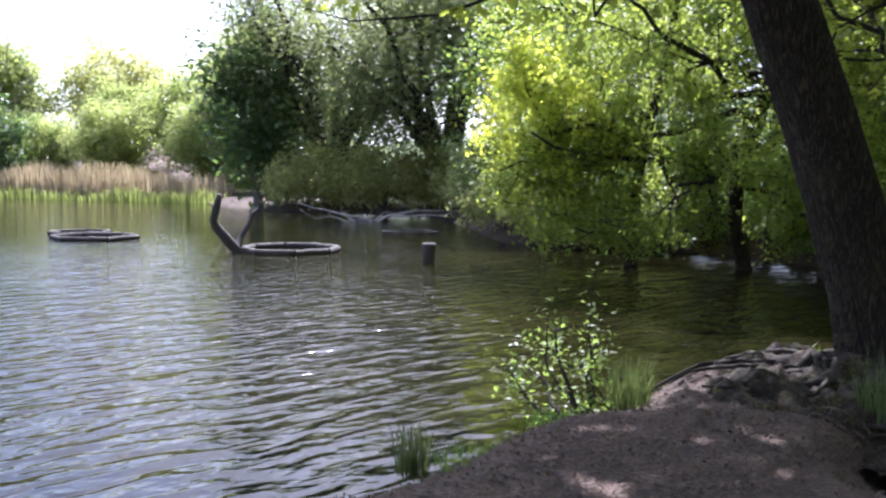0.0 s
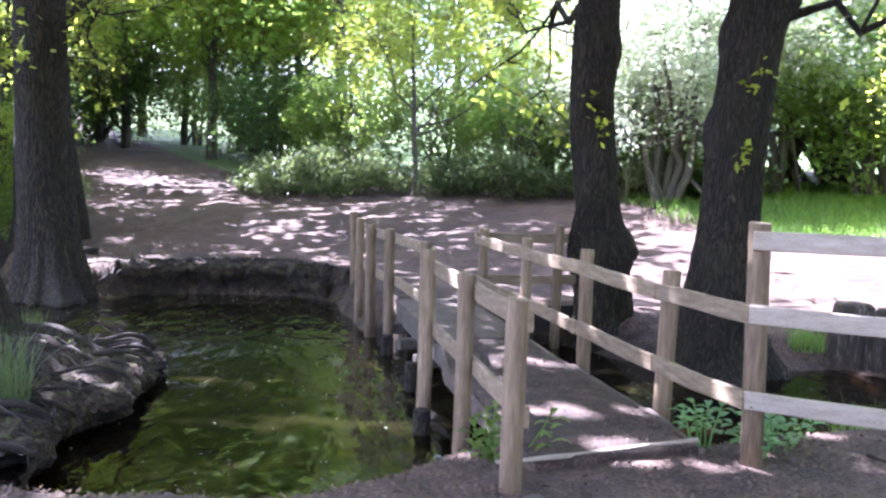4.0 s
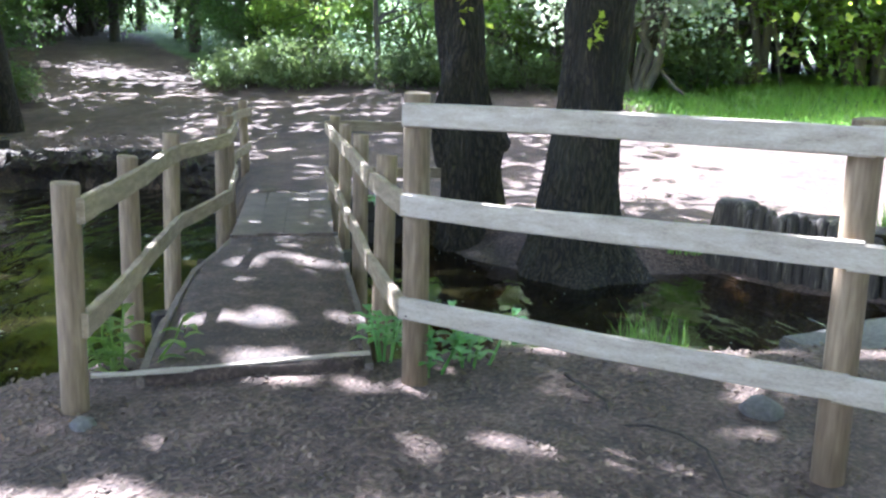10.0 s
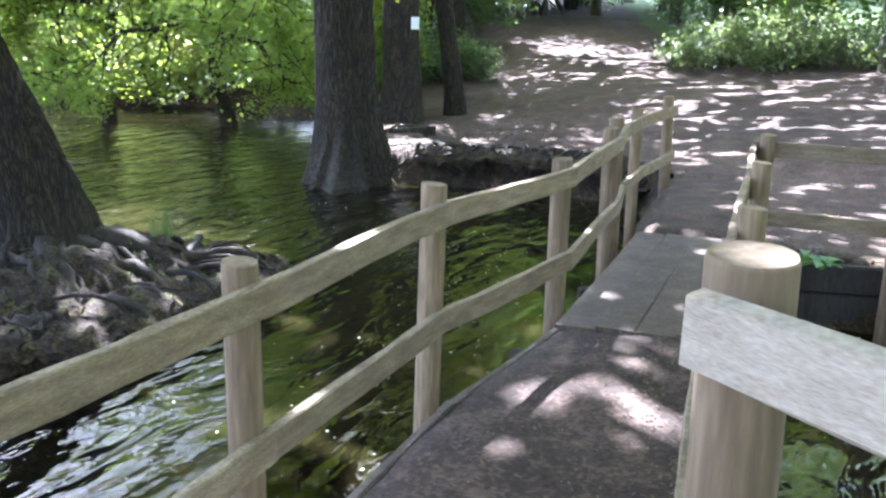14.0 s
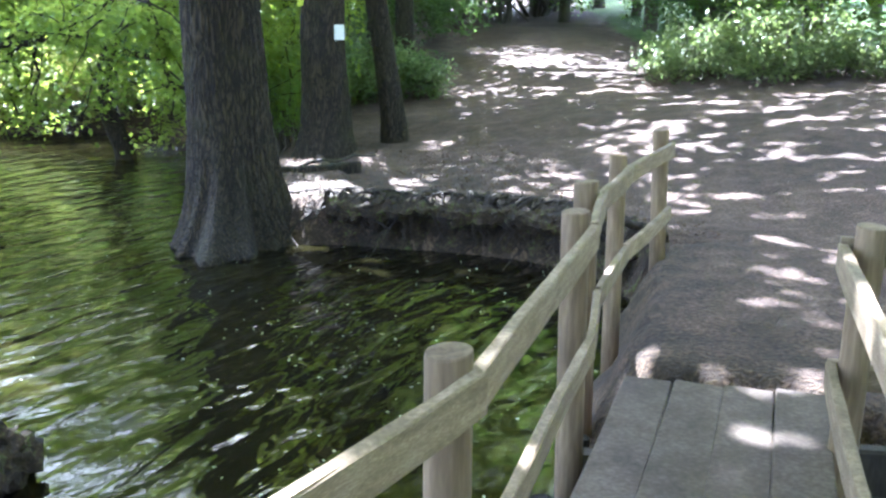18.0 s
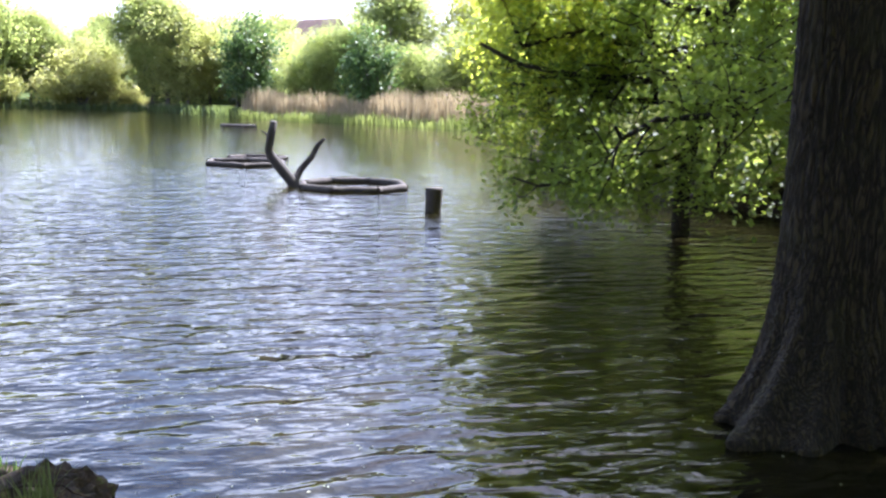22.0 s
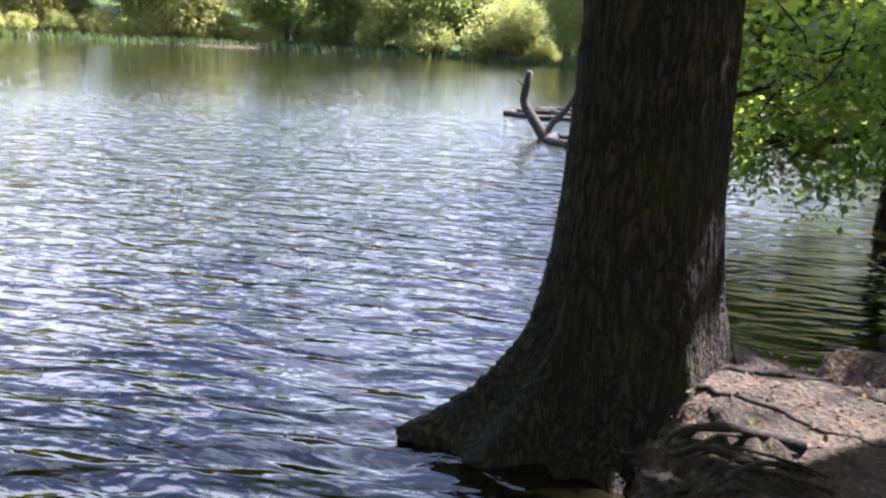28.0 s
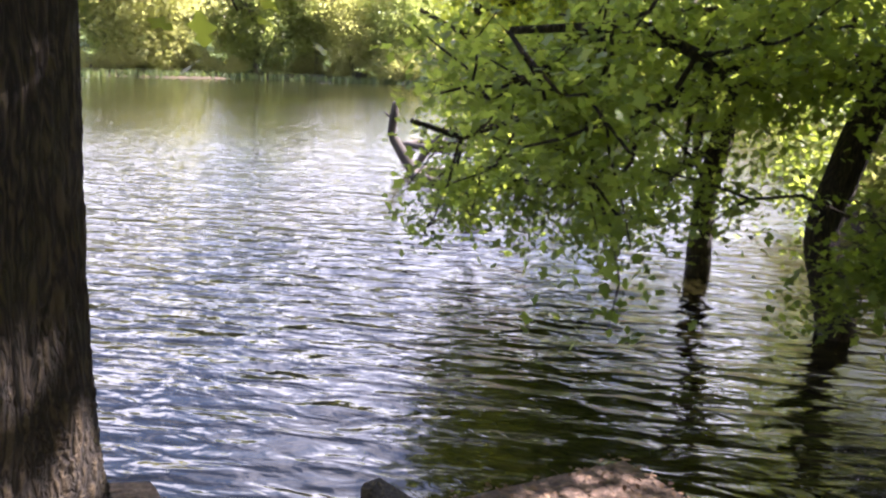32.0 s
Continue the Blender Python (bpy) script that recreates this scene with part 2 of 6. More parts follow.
CHIP = grain("wood_chip", [(0.25, (0.034, 0.022, 0.015)), (0.75, (0.19, 0.135, 0.095))], 3, (1, 1, 1), 12, 0.2, 0.9, vary=0.2)
LITTER = grain("dry_leaf_litter", [(0.25, (0.05, 0.03, 0.016)), (0.75, (0.20, 0.125, 0.07))], 3, (1, 1, 1), 12, 0.2, 0.9, vary=0.25)
MOSS = grain("moss", [(0.25, (0.05, 0.06, 0.015)), (0.75, (0.19, 0.20, 0.05))], 14, (1, 1, 1), 90, 0.8, 0.95)
NAIL, _n, _l, _b = material("rusty_nail", 0.6)
_b.inputs["Base Color"].default_value, _b.inputs["Metallic"].default_value = (0.05, 0.035, 0.03, 1), 0.6
PAPER, _n, _l, _b = material("white_paper", 0.7)
_b.inputs["Base Color"].default_value = (0.8, 0.8, 0.78, 1)
ROOF = grain("brown_roof_tile", [(0.3, (0.08, 0.05, 0.04)), (0.7, (0.18, 0.11, 0.085))], 2, (1, 1, 1), 12, 0.4)
BRICKWALL = grain("far_brick", [(0.3, (0.18, 0.11, 0.085)), (0.7, (0.30, 0.20, 0.15))], 2, (1, 1, 1), 12, 0.3)
GLASS, _n, _l, _b = material("window_glass", 0.08)
_b.inputs["Base Color"].default_value = (0.03, 0.035, 0.04, 1)

LEAF_OAK = foliage("oak_leaf", (0.11, 0.15, 0.02), (0.25, 0.29, 0.042), (0.44, 0.51, 0.06), 0.5)
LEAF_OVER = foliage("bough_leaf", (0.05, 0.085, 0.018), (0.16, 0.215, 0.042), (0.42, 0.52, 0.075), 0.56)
LEAF_TOP = foliage("upper_oak_leaf", (0.07, 0.10, 0.018), (0.18, 0.22, 0.04), (0.42, 0.50, 0.07), 0.5)
LEAF_GOLD = foliage("golden_yellow_leaf", (0.15, 0.19, 0.03), (0.36, 0.39, 0.06), (0.78, 0.84, 0.10), 0.62)
LEAF_GREEN = foliage("bush_leaf", (0.065, 0.115, 0.03), (0.18, 0.26, 0.07), (0.40, 0.56, 0.10), 0.5)
LEAF_DARK = foliage("dark_leaf", (0.035, 0.065, 0.02), (0.10, 0.16, 0.05), (0.16, 0.26, 0.06), 0.35)
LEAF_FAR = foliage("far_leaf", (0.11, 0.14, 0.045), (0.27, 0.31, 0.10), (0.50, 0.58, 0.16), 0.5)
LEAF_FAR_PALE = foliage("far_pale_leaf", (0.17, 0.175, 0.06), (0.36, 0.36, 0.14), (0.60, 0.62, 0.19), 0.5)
LEAF_WILLOW = foliage("willow_leaf", (0.10, 0.125, 0.05), (0.23, 0.26, 0.12), (0.33, 0.38, 0.14), 0.42)
LEAF_BLOSSOM = foliage("blossom", (0.28, 0.34, 0.20), (0.66, 0.69, 0.54), (0.5, 0.55, 0.36), 0.35)
LEAF_LAUREL = foliage("broad_leaf", (0.07, 0.17, 0.045), (0.21, 0.38, 0.12), (0.30, 0.55, 0.10), 0.4, 0.4)
LEAF_PALE = foliage("pale_undergrowth_leaf", (0.06, 0.095, 0.035), (0.155, 0.20, 0.085), (0.26, 0.33, 0.105), 0.38)
GRASS = foliage("grass_blade", (0.065, 0.14, 0.025), (0.17, 0.30, 0.06), (0.28, 0.48, 0.08), 0.45)
RUSH = foliage("rush_blade", (0.04, 0.07, 0.025), (0.13, 0.17, 0.06), (0.2, 0.26, 0.07), 0.35)
REED = foliage("dry_reed", (0.24, 0.185, 0.11), (0.44, 0.36, 0.23), (0.42, 0.34, 0.19), 0.35)
SEDGE = foliage("far_sedge_blade", (0.12, 0.14, 0.04), (0.25, 0.28, 0.08), (0.34, 0.40, 0.10), 0.4)


def ground_material():
    m, n, l, b = material("soil_and_grass", 0.95)
    tc = n.new("ShaderNodeTexCoord")
    broad, mid, fine = (n.new("ShaderNodeTexNoise") for _ in range(3))
    for t, s, d in ((broad, 0.55, 5), (mid, 4.5, 6), (fine, 38.0, 5)):
        t.inputs["Scale"].default_value, t.inputs["Detail"].default_value = s, d
        l.new(tc.outputs["Object"], t.inputs["Vector"])
    add = n.new("ShaderNodeMath")
    add.operation = "MULTIPLY_ADD"
    add.inputs[1].default_value = 0.25
    l.new(broad.outputs["Fac"], add.inputs[0])
    add2 = n.new("ShaderNodeMath")
    add2.operation = "MULTIPLY_ADD"
    add2.inputs[1].default_value = 0.3
    l.new(mid.outputs["Fac"], add2.inputs[0])
    f2 = n.new("ShaderNodeMath")
    f2.operation = "MULTIPLY"
    f2.inputs[1].default_value = 0.45
    l.new(fine.outputs["Fac"], f2.inputs[0])
    l.new(f2.outputs[0], add2.inputs[2])
    l.new(add2.outputs[0], add.inputs[2])
    soil = ramp(n, [(0.36, (0.022, 0.013, 0.009)), (0.5, (0.072, 0.044, 0.032)), (0.64, (0.185, 0.121, 0.090))])
    dark_soil = ramp(n, [(0.36, (0.013, 0.008, 0.0045)), (0.5, (0.042, 0.027, 0.0145)), (0.64, (0.14, 0.09, 0.048))])
    turf = ramp(n, [(0.32, (0.04, 0.07, 0.018)), (0.5, (0.085, 0.135, 0.03)), (0.7, (0.17, 0.22, 0.055))])
    l.new(add.outputs[0], soil.inputs["Fac"])
    l.new(add.outputs[0], turf.inputs["Fac"])
    l.new(add.outputs[0], dark_soil.inputs["Fac"])
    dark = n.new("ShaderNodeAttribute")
    dark.attribute_name = "dark_soil"
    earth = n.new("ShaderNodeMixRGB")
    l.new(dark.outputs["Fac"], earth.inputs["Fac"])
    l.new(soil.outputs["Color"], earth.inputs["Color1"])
    l.new(dark_soil.outputs["Color"], earth.inputs["Color2"])
    at = n.new("ShaderNodeAttribute")
    at.attribute_name = "turf"
    edge = n.new("ShaderNodeMath")
    edge.operation = "MULTIPLY_ADD"
    edge.inputs[1].default_value = 0.9
    edge.inputs[2].default_value = -0.45
    l.new(mid.outputs["Fac"], edge.inputs[0])
    plus = n.new("ShaderNodeMath")
    l.new(at.outputs["Fac"], plus.inputs[0])
    l.new(edge.outputs[0], plus.inputs[1])
    cut = n.new("ShaderNodeMapRange")
    cut.inputs["From Min"].default_value, cut.inputs["From Max"].default_value = 0.4, 0.6
    l.new(plus.outputs[0], cut.inputs["Value"])
    mx = n.new("ShaderNodeMixRGB")
    l.new(cut.outputs["Result"], mx.inputs["Fac"])
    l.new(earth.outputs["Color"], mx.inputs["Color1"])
    l.new(turf.outputs["Color"], mx.inputs["Color2"])
    l.new(mx.outputs["Color"], b.inputs["Base Color"])
    bp = n.new("ShaderNodeBump")
    bp.inputs["Strength"].default_value, bp.inputs["Distance"].default_value = 1.0, 0.07
    l.new(add2.outputs[0], bp.inputs["Height"])
    l.new(bp.outputs["Normal"], b.inputs["Normal"])
    return m


def water_material():
    """Murky where it is deep, clear enough to show the bed along the edges; ripples lean the reflections."""
    m, n, l, b = material("pond_water", 0.05)
    b.inputs["IOR"].default_value = 1.33
    tc = n.new("ShaderNodeTexCoord")
    murk = n.new("ShaderNodeTexNoise")
    murk.inputs["Scale"].default_value, murk.inputs["Detail"].default_value = 0.35, 4
    l.new(tc.outputs["Object"], murk.inputs["Vector"])
    col = ramp(n, [(0.35, (0.0065, 0.0062, 0.0022)), (0.65, (0.0135, 0.0118, 0.004))])
    l.new(murk.outputs["Fac"], col.inputs["Fac"])
    l.new(col.outputs["Color"], b.inputs["Base Color"])
    total = None
    for turn, stretch, scale, amount in ((50, (2.5, 1.0, 1), 5.2, 1.35), (36, (1.7, 1.0, 1), 12.0, 0.2), (60, (2.2, 1.0, 1), 2.0, 0.65)):
        mp, t, s = n.new("ShaderNodeMapping"), n.new("ShaderNodeTexNoise"), n.new("ShaderNodeMath")
        mp.vector_type = "TEXTURE"
        mp.inputs["Rotation"].default_value = (0, 0, radians(turn))
        mp.inputs["Scale"].default_value = stretch
        t.inputs["Scale"].default_value, t.inputs["Detail"].default_value, t.inputs["Roughness"].default_value = scale, 2.0, 0.4
        t.inputs["Distortion"].default_value = 0.5
        s.operation = "MULTIPLY_ADD"
        s.inputs[1].default_value = amount
        l.new(tc.outputs["Object"], mp.inputs["Vector"])
        l.new(mp.outputs["Vector"], t.inputs["Vector"])
        l.new(t.outputs["Fac"], s.inputs[0])
        if total:
            l.new(total.outputs[0], s.inputs[2])
        else:
            s.inputs[2].default_value = 0.0
        total = s
    # open water is rippled, sheltered and distant water lies almost still
    at = n.new("ShaderNodeAttribute")
    at.attribute_name = "ripple"
    bp = n.new("ShaderNodeBump")
    bp.inputs["Distance"].default_value = 0.075
    l.new(at.outputs["Fac"], bp.inputs["Strength"])
    l.new(total.outputs[0], bp.inputs["Height"])
    l.new(bp.outputs["Normal"], b.inputs["Normal"])
    clear, see, gloss, rim, shallow = n.new("ShaderNodeAttribute"), n.new("ShaderNodeBsdfTransparent"), n.new("ShaderNodeBsdfGlossy"), n.new("ShaderNodeFresnel"), n.new("ShaderNodeMixShader")
    clear.attribute_name = "clear"
    see.inputs["Color"].default_value = (0.36, 0.30, 0.17, 1)
    gloss.inputs["Roughness"].default_value = 0.04
    rim.inputs["IOR"].default_value = 1.33
    l.new(bp.outputs["Normal"], rim.inputs["Normal"])
    l.new(bp.outputs["Normal"], gloss.inputs["Normal"])
    l.new(rim.outputs["Fac"], shallow.inputs["Fac"])
    l.new(see.outputs["BSDF"], shallow.inputs[1])
    l.new(gloss.outputs["BSDF"], shallow.inputs[2])
    mx, out = n.new("ShaderNodeMixShader"), n["Material Output"]
    l.new(clear.outputs["Fac"], mx.inputs["Fac"])
    l.new(b.outputs["BSDF"], mx.inputs[1])
    l.new(shallow.outputs["Shader"], mx.inputs[2])
    l.new(mx.outputs["Shader"], out.inputs["Surface"])
    return m


SOIL, WATERMAT = ground_material(), water_material()

# ---- helpers for building ----


def part(name, bm, mat, parent=None, label="", smooth=False):
    me = bpy.data.meshes.new(name)
    bm.to_mesh(me)
    bm.free()
    me.materials.append(mat)
    if smooth:
        me.shade_smooth()
    ob = new(name, me)
    if parent:
        ob.parent = parent
    return tagged(ob, label)


def raw(name, verts, faces, mat, parent=None, label="", smooth=False):
    """A mesh object from an array of corners and an array of faces of equal size."""
    verts, faces = np.asarray(verts, dtype=np.float32), np.asarray(faces, dtype=np.int32)
    me = bpy.data.meshes.new(name)
    me.vertices.add(len(verts))
    me.vertices.foreach_set("co", verts.ravel())
    k = faces.shape[1]
    me.loops.add(faces.size)
    me.loops.foreach_set("vertex_index", faces.ravel())
    me.polygons.add(len(faces))
    me.polygons.foreach_set("loop_start", np.arange(0, faces.size, k, dtype=np.int32))
    me.update(calc_edges=True)
    me.materials.append(mat)
    if smooth:
        me.shade_smooth()
    ob = new(name, me)
    if parent:
        ob.parent = parent
    return tagged(ob, label)


def thing(name, at, label, category, group="", turn=0.0):
    ob = new(name)
    ob.matrix_world = pose(*at, 0, 0, turn)
    ob.empty_display_size = 0.2
    return tagged(ob, label, category, group)


def tube_arrays(points, segs=8, rough=0.0, rng=None, lobes=None):
    """Corners and quads of a tapering tube through rows of x, y, z, radius."""
    P = np.array([p[:3] for p in points], float)
    rad = np.array([p[3] for p in points], float)
    T = np.gradient(P, axis=0)
    T /= np.linalg.norm(T, axis=1)[:, None] + 1e-9
    up = np.array([1.0, 0, 0]) if abs(T[0, 0]) < 0.8 else np.array([0, 1.0, 0])
    ang = np.linspace(0, 2 * np.pi, segs, endpoint=False)
    V = []
    for i in range(len(P)):
        a = up - T[i] * (up @ T[i])
        a /= np.linalg.norm(a)
        b = np.cross(T[i], a)
        up = a
        r = np.full(segs, rad[i])
        if lobes is not None:
            r = r * lobes(i, ang)
        if rough and rng is not None:
            r = r * (1 + rough * rng.standard_normal(segs))
        V.append(P[i] + r[:, None] * (np.cos(ang)[:, None] * a + np.sin(ang)[:, None] * b))
    V = np.concatenate(V)
    n = len(P)
    i, j = np.meshgrid(np.arange(n - 1), np.arange(segs), indexing="ij")
    i, j = i.ravel(), j.ravel()
    F = np.stack([i * segs + j, i * segs + (j + 1) % segs, (i + 1) * segs + (j + 1) % segs, (i + 1) * segs + j], 1)
    # close both ends with a fan folded into quads
    cap = []
    for base in (0, (n - 1) * segs):
        for k in range(1, segs - 2, 2):
            cap.append([base, base + k, base + k + 1, base + k + 2])
    return V, np.concatenate([F, np.array(cap, dtype=int)])


def join_arrays(sets):
    V, F, o = [], [], 0
    for v, f in sets:
        V.append(v)
        F.append(f + o)
        o += len(v)
    return np.concatenate(V), np.concatenate(F)


def wander(rng, start, end, n=7, amount=0.1, r0=0.1, r1=0.03, sag=0.0):
    """Rows along an uneven line from start to end."""
    s, e = np.array(start, float), np.array(end, float)
    length = np.linalg.norm(e - s)
    rows = []
    off = np.zeros(3)
    for k in range(n):
        u = k / (n - 1)
        if 0 < k < n - 1:
            off = off * 0.6 + rng.standard_normal(3) * amount * length * 0.3
        p = s + (e - s) * u + off * (1 if 0 < k < n - 1 else 0)
        p[2] -= sag * 4 * u * (1 - u)
        rows.append((*p, r0 + (r1 - r0) * u))
    return rows


def leaves(rng, centres, per, spread, size, shape=0.55, droop=0.0, flat=0.35, lobed=False):
    """Leaf blades in little sprays about the centres, as corners and faces."""
    c = np.repeat(np.asarray(centres, float), per, axis=0)
    n = len(c)
    c = c + rng.standard_normal((n, 3)) * spread
    d = rng.standard_normal((n, 3))
    d[:, 2] = d[:, 2] * 0.6 - droop
    d /= np.linalg.norm(d, axis=1)[:, None]
    up = rng.standard_normal((n, 3)) * flat + np.array([0, 0, 1.0])
    w = np.cross(d, up)
    w /= np.linalg.norm(w, axis=1)[:, None] + 1e-9
    up = np.cross(w, d)
    s = size * (0.6 + 0.8 * rng.random(n))[:, None]
    k = s * shape * 0.5
    if lobed:
        rim = [(0.0, 0.0), (0.22, 0.75), (0.36, 0.42), (0.58, 1.3), (0.72, 0.6), (1.0, 0.22), (1.0, -0.22), (0.72, -0.6), (0.58, -1.3), (0.36, -0.42), (0.22, -0.75)]
        V = np.stack([c + d * s * a + w * k * b + up * s * (0.06 - 0.16 * a * a) for a, b in rim], 1)
        return V.reshape(-1, 3), np.arange(11 * n).reshape(n, 11)
    V = np.stack([c, c + d * s * 0.5 + w * k + up * s * 0.06, c + d * s - up * s * 0.08, c + d * s * 0.5 - w * k + up * s * 0.06], 1)
    return V.reshape(-1, 3), np.arange(4 * n).reshape(n, 4)


def blades(rng, roots, height, width, lean=0.35):
    """Grass blades: narrow bent strips that taper to a point."""
    r = np.asarray(roots, float)
    n = len(r)
    a = rng.random(n) * 2 * np.pi
    side = np.stack([np.cos(a), np.sin(a), np.zeros(n)], 1) * (width * 0.5)
    out = np.stack([-np.sin(a), np.cos(a), np.zeros(n)], 1)
    h = (height * (0.5 + 0.9 * rng.random(n)))[:, None]
    bend = (lean * rng.standard_normal(n))[:, None] * h
    up = np.array([0, 0, 1.0])
    mid = r + up * h * 0.55 + out * bend * 0.35
    tip = r + up * h + out * bend
    V = np.stack([r - side, r + side, mid + side * 0.8, mid - side * 0.8, tip + side * 0.12, tip - side * 0.12], 1).reshape(-1, 3)
    b = np.arange(n)[:, None] * 6
    F = np.concatenate([b + np.array([0, 1, 2, 3]), b + np.array([3, 2, 4, 5])])
    return V, F


def shell_points(rng, centre, radii, n, inner=0.55):
    d = rng.standard_normal((n, 3))
    d /= np.linalg.norm(d, axis=1)[:, None]
    return np.asarray(centre) + d * np.asarray(radii) * (inner + (1 - inner) * rng.random(n) ** 0.6)[:, None]


def crown_points(rng, centre, radii, blobs, per, blob=0.36, low=-0.55):
    """Spray centres on many overlapping clumps, so that a crown has lumps, gaps and an uneven outline."""
    out = []
    R = np.asarray(radii, float)
    while len(out) < blobs:
        d = rng.standard_normal(3)
        d /= np.linalg.norm(d)
        if d[2] < low:
            continue
        c = np.asarray(centre) + d * R * (0.35 + 0.6 * rng.random())
        out.append(shell_points(rng, c, R.mean() * blob * (0.55 + 0.75 * rng.random()) * np.array([1.1, 1.1, 0.75]), per))
    return np.concatenate(out)

# ---- ground and water ----
LAKE = np.array([
    (-60, -30), (-30, -6), (-8, 1.2), (-2.2, 3.3), (-1, 3.9), (-0.6, 4.3), (-0.45, 4.9), (-0.05, 5.4), (0.55, 5.7), (0.85, 6.5), (1.3, 7.2),
    (2, 7.7), (2.6, 7.95), (3.15, 7.85), (3.7, 7.5), (4.5, 6.9), (4.3, 6.3), (3.9, 5.9), (3.35, 5.3), (2.85, 5.1), (2.45, 4.5), (2.3, 4.15),
    (2.5, 3.7), (3.0, 3.2), (3.6, 3.1), (4.0, 3.2), (4.4, 2.9), (5.0, 2.3), (5.5, 2.05), (6.0, 1.9), (6.4, 1.6), (6.8, 1.05)])
STREAM = np.array([
    (7.2, 0.8), (7.6, 0.1), (8.0, -0.5), (7.4, -1.2), (6.8, -2.2), (6.6, -4), (6.5, -10), (6.3, -40), (9.6, -40), (9.6, -10), (9.8, -3),
    (9.75, -1.6), (9.7, -0.75), (9.5, 0.2), (9.1, 1.7), (9.3, 2.3), (8.75, 2.7), (8.05, 2.75), (7.95, 3.3), (8.0, 4.2), (8.15, 4.95), (7.6, 5.38),
    (7.45, 5.72), (6.95, 6.15), (7.0, 6.6), (7.3, 7.1), (7.9, 8.0), (8.25, 8.5), (8.3, 9.4), (7.9, 10.0), (7.3, 10.4), (6.65, 10.78)])
NORTH = np.array([
    (6.15, 11.0), (5.8, 11.1), (5.35, 11.2), (5.2, 11.55), (5.3, 12.0), (5.75, 12.5), (5.9, 12.8), (5.98, 13.95), (6.6, 14.05), (6.75, 14.8), (6.6, 16), (6.2, 17.5), (5.7, 19),
    (4.6, 21.3), (2.5, 22.3), (0.5, 22.6), (-1, 25), (-2, 31), (-3, 37), (-5, 39.5), (-9, 39.5), (-12, 41.5), (-21, 53), (-35, 57), (-50, 59),
    (-62, 66), (-75, 69), (-88, 62), (-95, 45), (-92, 30), (-88, 10), (-80, -14)])
SHORE = np.concatenate([LAKE, STREAM, NORTH])


def shore_distance(x, y):
    """Metres from the shoreline: positive on land, negative on the water."""
    x, y = np.asarray(x, float), np.asarray(y, float)
    best = np.full(x.shape, 1e9)
    inside = np.zeros(x.shape, bool)
    for (ax, ay), (bx, by) in zip(SHORE, np.roll(SHORE, -1, axis=0)):
        ex, ey = bx - ax, by - ay
        u = np.clip(((x - ax) * ex + (y - ay) * ey) / (ex * ex + ey * ey), 0, 1)
        best = np.minimum(best, np.hypot(x - ax - u * ex, y - ay - u * ey))
        cross = (ay > y) != (by > y)
        inside ^= cross & (x < ax + ex * (y - ay) / (ey if ey else 1e-9))
    return np.where(inside, -best, best)


def smooth01(v):
    v = np.clip(v, 0, 1)
    return v * v * (3 - 2 * v)


def wobble(x, y, s, seed=0):
    """A cheap smooth unevenness between -1 and 1."""
    return (np.sin(x * s + 1.3 * np.sin(y * s * 0.8 + seed)) + np.sin(y * s * 1.27 + 1.7 * np.sin(x * s * 0.7 + seed * 2)) + np.sin((x + y) * s * 0.61 + seed)) / 3


def height(x, y):
    x, y = np.asarray(x, float), np.asarray(y, float)
    d = shore_distance(x, y) + 0.05 * wobble(x, y, 5.0, 3) + 0.02 * wobble(x, y, 14.0, 5)
    steep = ((x > 6.5) & (x < 9.0) & (y > 4.9) & (y < 8.6)) | ((x > 5.5) & (x < 6.9) & (y > 12.4) & (y < 14.6)) | ((x > 5.2) & (x < 8.6) & (y > 8.3) & (y < 12)) 
    run = np.where(steep, 0.28, 0.75) + 0.0
    top = np.where(steep, 0.06, 0.0)
    u = 0.96 * x + 0.27 * y
    hill = 0.13 * np.clip(u - 11.5, 0, 8.5) + 0.05 * np.clip(u - 20, 0, 60) + 0.06 * np.clip(y - 18, 0, 60) * smooth01((x - 5) / 4)
    far = smooth01((np.hypot(x, y) - 50) / 70) * 5.0 * smooth01((d - 5) / 30)
    land = WATER + (top - WATER) * smooth01(d / run) + hill * smooth01((d - 0.8) / 2) + far
    land = land + smooth01(d / 0.6) * (0.03 * wobble(x, y, 1.7) + 0.012 * wobble(x, y, 6.1, 2) + 0.006 * wobble(x, y, 17.0, 7))
    head = np.exp(-(((x - 3.3) / 1.5) ** 2 + ((y - 6.5) / 1.5) ** 2))
    land = land + smooth01(d / 0.4) * head * (0.06 * wobble(x, y, 6.3, 4) + 0.04 * wobble(x, y, 15.0, 9))
    bed = WATER + np.maximum(d * 0.45 - 0.02, -1.1)
    return np.where(d > 0, land, bed)


def ground_z(x, y):
    return float(height(np.array([x]), np.array([y]))[0])


def spaced(lo, hi, step, far, grow=1.16):
    a = list(np.arange(lo, hi, step))
    s, v = step, hi
    while v < far:
        a.append(v)
        s *= grow
        v += s
    s, v = step, lo
    while v > -far:
        s *= grow
        v -= s
        a.insert(0, v)
    return np.array(a)


def sheet(name, xs, ys, zf, mat):
    X, Y = np.meshgrid(xs, ys, indexing="ij")
    V = np.stack([X.ravel(), Y.ravel(), zf(X.ravel(), Y.ravel())], 1)
    nx, ny = X.shape
    i, j = np.meshgrid(np.arange(nx - 1), np.arange(ny - 1), indexing="ij")
    a = (i * ny + j).ravel()
    F = np.stack([a, a + ny, a + ny + 1, a + 1], 1)
    return raw(name, V, F, mat, smooth=True), V


